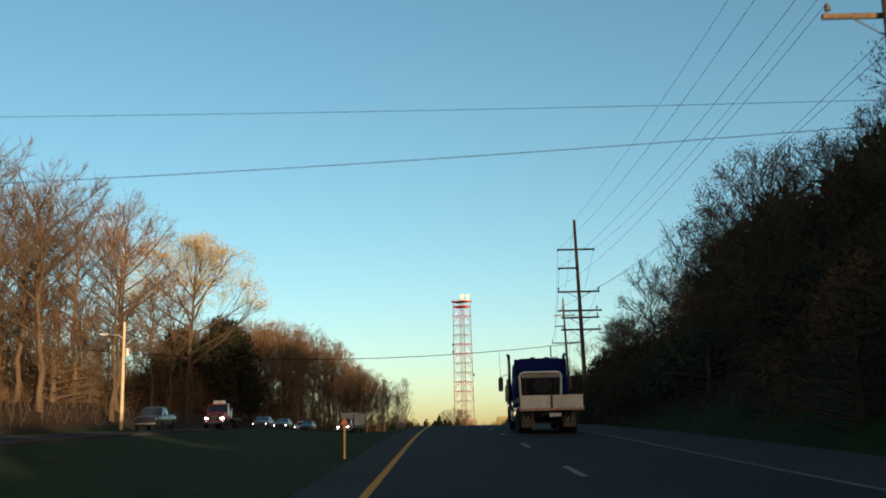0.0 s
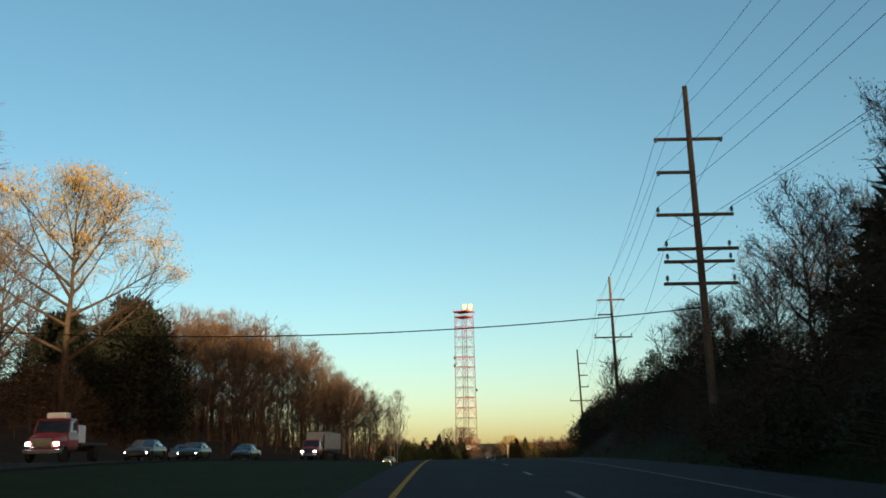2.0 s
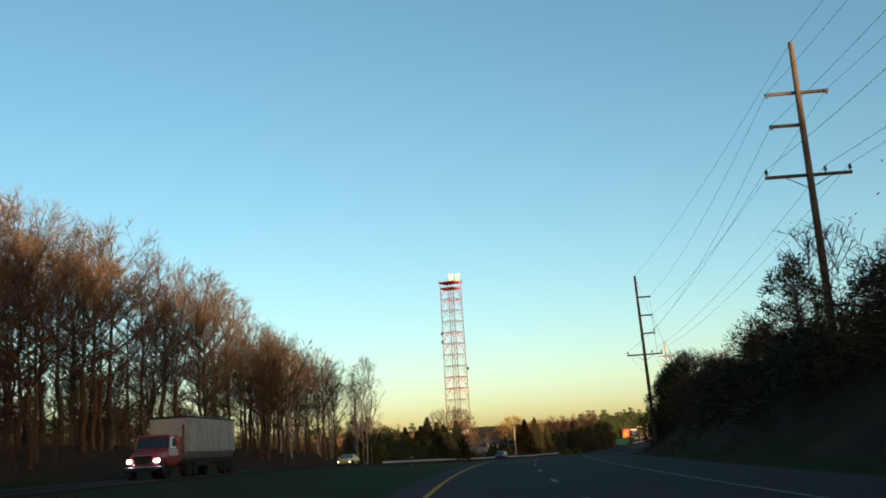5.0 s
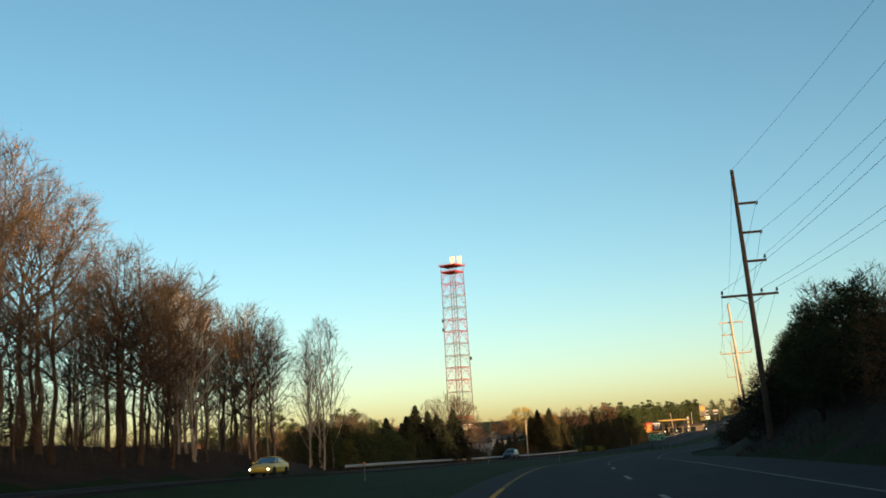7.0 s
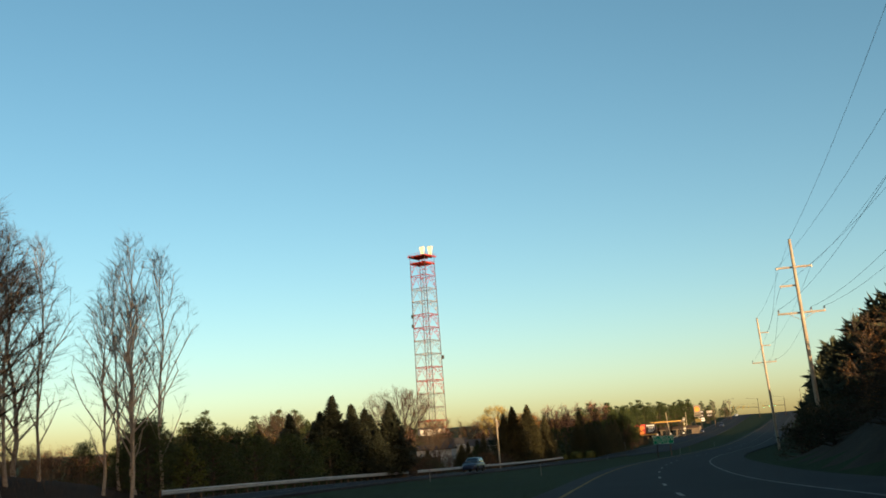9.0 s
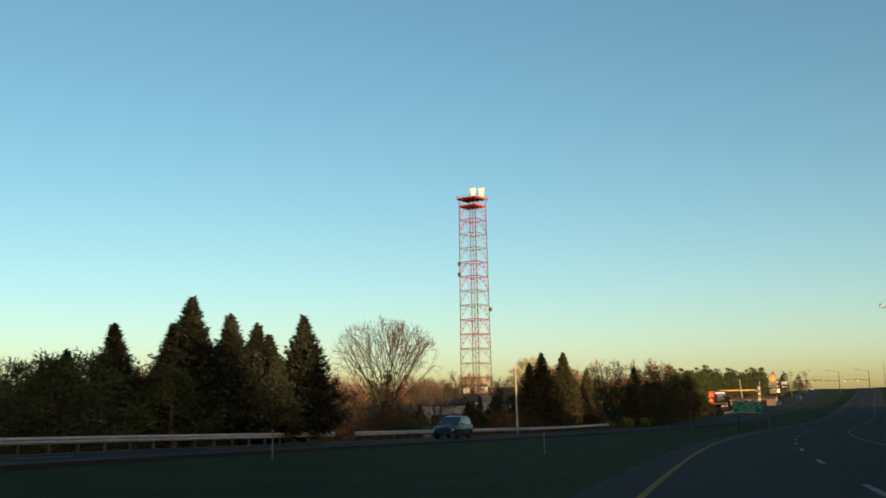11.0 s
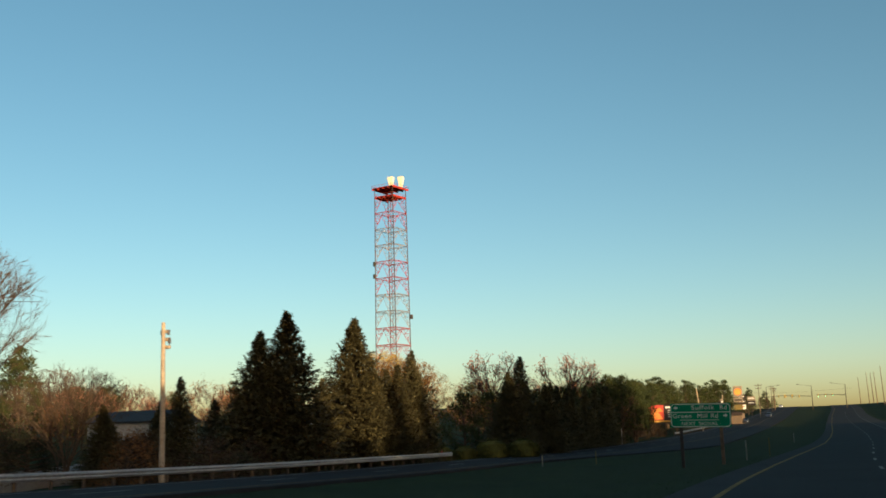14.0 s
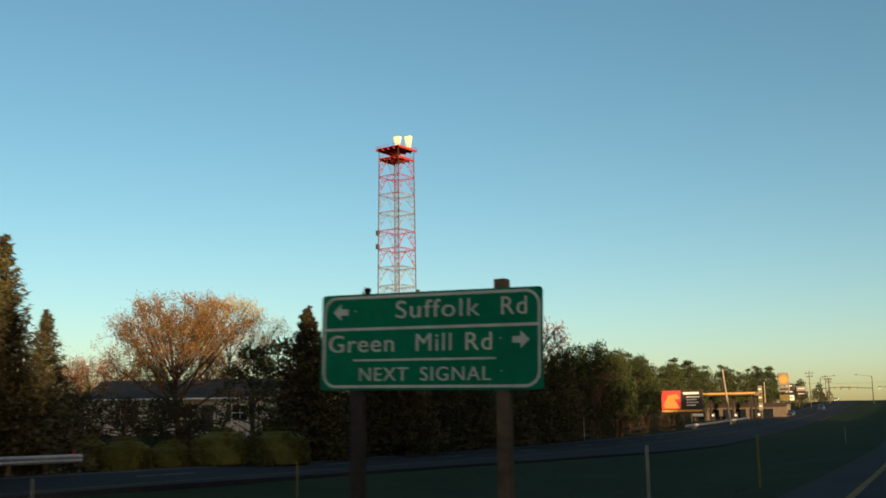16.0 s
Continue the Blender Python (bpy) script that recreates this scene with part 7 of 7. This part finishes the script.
        for sx in (-1, 1):
            sh = part("shutter", Build().box((c + sx * (w / 2 + 0.24) - 0.18, -0.05, 0.9), (c + sx * (w / 2 + 0.24) + 0.18, -0.024, 2.22), 0.006), SHUTTER, h, "dark shutter")
            for k in range(9):
                part("slat", Build().box((c + sx * (w / 2 + 0.24) - 0.15, -0.062, 0.98 + k * 0.135), (c + sx * (w / 2 + 0.24) + 0.15, -0.051, 1.06 + k * 0.135)), SHUTTER, sh)
    if door:
        part("door", Build().box((door[0] - 0.48, 0.05, 0.15), (door[0] + 0.48, 0.1, 2.18), 0.01), SHUTTER, h, "dark front door")
        part("door_step", Build().box((door[0] - 0.8, -1.0, -0.3), (door[0] + 0.8, -0.02, 0.13), 0.03), CONCRETE, h)
    return h


house(18.4, 468.0, -3, 14.2, 8.0, "single-storey white house with dark shutters and roof")
house(13.5, 484.0, 4, 6.0, 7.5, "pale side wing of a white house", 2.9, 4.5, front=False)
house(8.0, 735.0, 10, 12.0, 6.0, "low white building at foot of the tower", 3.0, 4.0, front=False)


def hedge_bush(m, w, h, label):
    rnd = random.Random(int(w * 100))
    t = thing("hedge_bush", m, label, "hedge", "clipped hedge bushes")
    core = Build()
    prof = [(0.25, 0.0), (0.44, 0.15 * h), (0.47, 0.5 * h), (0.42, 0.8 * h), (0.25, 0.93 * h), (0.02, 0.97 * h)]
    core.lathe([(r * w, z) for r, z in prof], 14, Matrix.Diagonal((1, 0.7, 1, 1)))
    part("inner_leaves", core, HEDGE, t)
    b = Build()
    for _ in range(4200):
        a, f = rnd.uniform(0, 6.283), rnd.random()
        z = h * f
        r = w * 0.5 * (0.92 + 0.12 * math.sin(3 * a + f * 4)) * min(1.0, 0.62 + 2.2 * f, 1.05 * (1 - f ** 5) + 0.10)
        p = Vector((math.cos(a) * r, math.sin(a) * r * 0.72, z + rnd.uniform(-0.05, 0.05)))
        if f > 0.9:
            p = Vector((math.cos(a) * r * rnd.random() ** 0.5, math.sin(a) * r * 0.72 * rnd.random() ** 0.5, h * rnd.uniform(0.93, 1.03)))
        u = Vector((rnd.uniform(-1, 1), rnd.uniform(-1, 1), rnd.uniform(-0.4, 1))).normalized() * 0.11
        v = u.cross(Vector((rnd.uniform(-1, 1), rnd.uniform(-1, 1), rnd.uniform(-1, 1)))).normalized() * 0.045
        b.add([p - v, p + v, p + u], [(0, 1, 2)])
    part("leaves", b, HEDGE, t)
    return t


for x, y, w, h in ((34.0, 433.5, 2.6, 1.5), (36.2, 432.8, 2.4, 1.35), (38.6, 432.3, 2.8, 1.4), (41.2, 431.6, 2.7, 1.4), (32.0, 434.2, 2.2, 1.4)):
    hedge_bush(spot(x, y, -0.05, -20), w, h * 1.2, "clipped yellow-green hedge bush before white house")

# grey shed behind the roadside shrubs
def shed(x, y, turn):
    g = thing("shed", spot(x, y, -0.2, turn), "plain grey metal shed behind roadside shrubs", "shed")
    part("wall", Build().box((-3.4, -2.5, -0.3), (3.4, 2.5, 4.3), 0.03), RAIL, g)
    part("roof", Build().prism([(-2.8, 4.28), (2.8, 4.28), (2.8, 4.4), (0, 5.3), (-2.8, 4.4)], 0, -3.6, 3.6), DARK_METAL, g, "low dark metal roof")
    part("door", Build().box((-1.2, -2.55, -0.3), (1.2, -2.503, 3.0), 0.01), SIGN_POST, g)
    return g


shed(10.6, 424.0, -12)


# pale driveway climbing behind the guard rail
b = Build()
pts = [(7.5, 372), (7.6, 385), (8.0, 398), (8.6, 410), (9.5, 425), (10.5, 445)]
vs = []
for x, y in pts:
    for dx in (-2.6, 2.6):
        s, d = station(x + dx, y)
        vs.append((x + dx, y, float(ground_z(s, d)) + 0.35 + 0.02 * max(0, y - 385)))
    for dx in (-2.6, 2.6):
        s, d = station(x + dx, y)
        vs.append((x + dx, y, float(ground_z(s, d)) - 0.4))
b.add(vs, [q for i in range(len(pts) - 1) for q in ((4 * i, 4 * i + 1, 4 * i + 5, 4 * i + 4), (4 * i + 2, 4 * i, 4 * i + 4, 4 * i + 6), (4 * i + 1, 4 * i + 3, 4 * i + 7, 4 * i + 5))])
tagged(new("driveway", b.mesh("driveway", DRIVE)), "pale concrete driveway climbing between trees", "driveway", kind="structure")


# ---- filling station ----
def filling_station():
    z = float(ground_z(*station(103, 622)))
    ang = math.degrees(math.atan2(619.7 - 623.8, 108.3 - 98.3))
    g = thing("filling_station", pose(98.3, 623.8, z, 0, 0, ang), "filling station with yellow-edged canopy and tan building", "filling station")
    W3 = 11.5
    can = part("canopy", Build().box((-2.7, 0, 5.5), (9.4, 9, 6.3), 0.05), STATION_WALL, g, "flat canopy")
    part("canopy_band", Build().box((-2.74, -0.04, 5.85), (9.44, -0.003, 6.2), 0.01), YELLOW_PANEL, can, "yellow-orange band")
    part("canopy_band", Build().box((-2.74, -0.05, 5.55), (9.44, -0.006, 5.7), 0.01), BROWN_PANEL, can, "dark stripe")
    for x in (-1.6, 3.4, 8.4):
        for yy in (1.2, 7.4):
            part("column", Build().box((x - 0.22, yy - 0.22, -0.4), (x + 0.22, yy + 0.22, 5.5), 0.03), SIGN_POST, g)
        pump = part("fuel_pump", Build().box((x + 0.8, 3.2, 0.0), (x + 1.6, 3.9, 1.9), 0.06), DARK_METAL, g)
        part("pump_screen", Build().box((x + 0.95, 3.17, 1.1), (x + 1.45, 3.20, 1.6), 0.01), WHITE_PANEL, pump)
    shop = part("shop_wall", Build().box((-6.5, 11, -0.4), (W3 + 3, 18, 3.7), 0.03), STATION_WALL, g, "tan shop building")
    for k in range(6):
        part("shop_window", Build().box((-5.6 + k * 3.0, 10.95, 0.5), (-3.4 + k * 3.0, 10.99, 2.7), 0.01), GLASS, shop)
    part("fascia", Build().box((-6.7, 10.8, 3.1), (W3 + 3.2, 11.0, 4.0), 0.02), BROWN_PANEL, shop)
    return g


filling_station()


def billboard():
    m = spot(78.4, 566.8, 0, -20)
    z = m.translation.z
    g = thing("billboard", m, "roadside billboard with red picture and dark text panel", "billboard")
    lo, hi = 4.0 - z, 7.9 - z
    board = part("board", Build().box((0, 0, lo), (6.9, 0.3, hi), 0.03), BROWN_PANEL, g)
    part("picture", Build().box((0.06, -0.02, lo + 0.75), (3.3, -0.004, hi - 0.06)), RED_PANEL, board, "red picture half")
    part("picture_shape", Build().prism([(0.3, lo + 1.3), (1.2, hi - 0.9), (2.6, hi - 0.6), (3.2, hi - 1.4), (2.2, hi - 1.5), (3.1, lo + 0.9), (0.8, lo + 0.9)], 1, -0.035, -0.022), ORANGE_PANEL, board, "orange shape in picture")
    part("band", Build().box((0.06, -0.03, lo + 0.30), (6.84, -0.004, lo + 0.62)), YELLOW_PANEL, board, "yellow band")
    part("text_bar", Build().box((3.7, -0.02, hi - 0.75), (6.3, -0.004, hi - 0.35)), WHITE_PANEL, board, "pale heading bar")
    for k, w in enumerate((2.2, 1.7, 2.0, 1.5)):
        part("text_bar", Build().box((4.2, -0.02, hi - 1.25 - k * 0.45), (4.2 + w, -0.004, hi - 1.08 - k * 0.45)), WHITE_PANEL, board, "pale text bar")
    part("name_plate", Build().box((5.2, -0.05, lo - 0.5), (6.9, 0.0, lo - 0.05), 0.01), WHITE_PANEL, g, "white plate under the board")
    for x in (1.2, 3.5, 5.8):
        part("support", Build().box((x - 0.15, 0.3, -0.5), (x + 0.15, 0.55, hi - 0.3), 0.02), WOOD_POLE, g)
    return g


billboard()


def price_sign():
    m = spot(127.9, 673.7, 0, -20)
    z = m.translation.z
    g = thing("price_sign", m, "tall filling station sign with orange shell-like disc", "sign")
    top = 15.6 - z
    for x in (-1.1, 1.1):
        part("sign_pole", Build().tube([(x, 0, -0.5), (x, 0, top)], 0.16, 10), SIGN_POST, g)
    p = part("upper_panel", Build().box((-1.4, -0.25, top - 3.4), (1.4, 0.25, top), 0.08), BEIGE_PANEL, g)
    part("disc", Build().lathe([(1.1, 0.0), (1.1, 0.03)], 24, Matrix.Translation((0, -0.26, top - 1.75)) @ Matrix.Rotation(radians(90), 4, "X")), ORANGE_PANEL, p, "orange disc")
    part("disc", Build().lathe([(0.75, 0.0), (0.75, 0.02)], 18, Matrix.Translation((0, -0.30, top - 1.85)) @ Matrix.Rotation(radians(90), 4, "X")), YELLOW_PANEL, p, "yellow inner disc")
    part("price_panel", Build().box((-1.4, -0.2, top - 5.0), (1.4, 0.2, top - 3.6), 0.05), BEIGE_PANEL, g)
    part("text_bar", Build().box((-1.1, -0.22, top - 4.6), (1.1, -0.203, top - 4.1)), BROWN_PANEL, g)
    part("lower_panel", Build().box((-1.3, -0.15, top - 7.4), (1.3, 0.15, top - 5.8), 0.05), POST_YELLOW, g)
    return g


price_sign()


def shop_sign(x, y, h, w, mats, label):
    m = spot(x, y, 0, -20)
    g = thing("shop_sign", m, label, "sign", "signs along the far road")
    part("sign_pole", Build().tube([(0, 0, -0.5), (0, 0, h)], 0.12, 8), SIGN_POST, g)
    for k, mt in enumerate(mats):
        p = part("sign_board", Build().box((-w / 2, -0.15, h - 1.7 * (k + 1)), (w / 2, 0.15, h - 1.7 * k - 0.15), 0.04), mt, g)
        part("text_bar", Build().box((-w * 0.35, -0.17, h - 1.7 * k - 1.0), (w * 0.35, -0.153, h - 1.7 * k - 0.7)), WHITE_PANEL if mt is not WHITE_PANEL else RED_PANEL, p)
    return g


shop_sign(137, 702, 8.5, 2.6, (BROWN_PANEL, BROWN_PANEL, WHITE_PANEL), "stack of dark shop signs on a pole")
shop_sign(104.1, 603.7, 7.0, 0.8, (BEIGE_PANEL, POST_YELLOW, BEIGE_PANEL), "small pale station sign on a thin pole")
shop_sign(152, 742, 7.5, 3.0, (BEIGE_PANEL, BROWN_PANEL), "pale shop sign beside the far road")
for x, y, top in ((88.5, 560.7, 11.0), (118, 655, 12.5), (144, 705, 17.5), (178, 800, 20.5), (184, 815, 20.0), (190, 835, 21.0)):
    b0 = rooted(x, y)
    utility_pole("utility_pole", b0, (x - (0.9 if y < 600 else 0), y, top), 0.14, [] if y < 700 else [(top - b0[2] - 0.6, 1.2, 1.2, (-1.0, 1.0)), (top - b0[2] - 1.6, 1.0, 1.0, (-0.9, 0.9))], "slender pole beside the far road", PALE_POLE if y < 700 else WOOD_POLE, hdir(800))


def traffic_signal(s, d, reach, green=False):
    m = stand(s, d)
    g = thing("traffic_signal", m, "traffic signal mast with long arm over the road", "traffic signal", "traffic signals")
    part("mast", Build().tube([(0, 0, -0.3), (0, 0, 10.6)], [0.2, 0.12], 10), SIGN_POST, g)
    sg = 1 if reach > 0 else -1
    part("signal_arm", Build().tube([(0, 0, 5.9), (reach * 0.5, 0, 6.3), (reach, 0, 6.4)], [0.13, 0.10, 0.07], 8), SIGN_POST, g)
    la = part("lamp_arm", Build().tube([(0, 0, 10.4), (-sg * -3.0, 0, 10.9), (sg * 6.0, 0, 11.3)], 0.05, 6), SIGN_POST, g)
    part("lamp_head", Build().box((sg * 5.6 - 0.5, -0.15, 11.2), (sg * 5.6 + 0.5, 0.15, 11.4), 0.04), SIGN_POST, la)
    for k, f in enumerate((0.45, 0.7, 0.96)):
        x = reach * f
        h = part("signal_head", Build().box((x - 0.2, -0.18, 5.5), (x + 0.2, 0.18, 6.7), 0.04), SIGNAL_YELLOW, g)
        for j in range(3):
            part("lens", Build().lathe([(0.13, 0.0), (0.13, 0.03)], 12, Matrix.Translation((x, -0.182, 5.7 + j * 0.38)) @ Matrix.Rotation(radians(90), 4, "X")), SIGNAL_GREEN if j == 0 and green else BLACK, h)
    return g


for ss, dd, hh in ((965, 21, 15), (930, 24, 16), (905, 25, 15), (880, 25.5, 15), (850, 27, 17)):
    b0 = place(ss, dd)
    utility_pole("utility_pole", b0, b0 + Vector((-0.5, 0, hh)), 0.17, [], "plain wooden pole beside the far crossing", WOOD_POLE, hdir(ss))
traffic_signal(834, -3.0, -12.0)
traffic_signal(838, 11.0, -12.0, True)
traffic_signal(866, -26.5 + 3, 12.0)
wire("span_cable", place(836, -30, 9), place(836, 14, 9), 0.8, 0.02, "span cable over the far junction")

# ---- grass tufts along the median and verges ----
rnd = random.Random(5)
vs, fs = [], []
for _ in range(16000):
    s = rnd.uniform(0, 430)
    d = -2.3 - abs(rnd.gauss(0, 5.0)) if rnd.random() < 0.8 else rnd.uniform(-18, -2.3)
    if d < -18:
        continue
    x, y, _h = on_axis(s, d)
    z = 0.0
    k = len(vs)
    a = rnd.uniform(0, 6.283)
    h = rnd.uniform(0.02, 0.05)
    w = 0.014
    vs.append((x - w * math.cos(a), y - w * math.sin(a), s, d))
    vs.append((x + w * math.cos(a), y + w * math.sin(a), s, d))
    vs.append((x + rnd.uniform(-0.08, 0.08), y + rnd.uniform(-0.08, 0.08), s, d))
    fs.append((k, k + 1, k + 2, h))
va = np.array(vs)
gz2 = ground_z(va[:, 2], va[:, 3])
gz2[2::3] += np.array([f[3] for f in fs])
gm = bpy.data.meshes.new("grass")
gm.from_pydata(np.c_[va[:, 0], va[:, 1], gz2].tolist(), [], [f[:3] for f in fs])
gm.materials.append(BLADE)
tagged(new("grass", gm), "short dark green grass tufts on the median", "grass", kind="stuff")

# ---- undergrowth that closes the woods at trunk height ----
rnd = random.Random(9)
bb = Build()
for _ in range(15000):
    if rnd.random() < 0.55:
        s, d = rnd.uniform(40, 292), -31 - abs(rnd.gauss(0, 12))
    else:
        s, d = rnd.uniform(10, 325), 15.5 + abs(rnd.gauss(0, 10))
    x, y, _h = on_axis(s, d)
    z = float(ground_z(s, d))
    lean = Vector((rnd.uniform(-0.5, 0.5), rnd.uniform(-0.5, 0.5), 1)).normalized()
    ln = rnd.uniform(0.5, 2.6) * (1 if d < 0 else 0.8)
    a = rnd.uniform(0, 6.283)
    w = Vector((math.cos(a), math.sin(a), 0)) * 0.012
    p = Vector((x, y, z - 0.05))
    bb.add([p - w, p + w, p + lean * ln], [(0, 1, 2)])
    for _j in range(2):
        q = p + lean * ln * rnd.uniform(0.3, 0.8)
        e = (lean + Vector((rnd.uniform(-1, 1), rnd.uniform(-1, 1), rnd.uniform(-0.2, 0.6)))).normalized() * ln * 0.45
        bb.add([q - w * 0.7, q + w * 0.7, q + e], [(0, 1, 2)])
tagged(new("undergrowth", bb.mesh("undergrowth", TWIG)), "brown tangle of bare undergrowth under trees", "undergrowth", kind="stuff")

# ---- low brush that clothes the bank ----
rnd = random.Random(19)
bb = Build()
for _ in range(13000):
    s, d = rnd.uniform(30, 262), rnd.uniform(11.6, 25)
    x, y, _h = on_axis(s, d)
    p = Vector((x, y, float(ground_z(s, d)) - 0.05))
    a = rnd.uniform(0, 6.283)
    w = Vector((math.cos(a), math.sin(a), 0)) * rnd.uniform(0.006, 0.014)
    for _j in range(5):
        e = Vector((rnd.uniform(-0.9, 0.9), rnd.uniform(-0.9, 0.9), 1)).normalized() * rnd.uniform(0.2, 1.0)
        bb.add([p - w, p + w, p + e], [(0, 1, 2)])
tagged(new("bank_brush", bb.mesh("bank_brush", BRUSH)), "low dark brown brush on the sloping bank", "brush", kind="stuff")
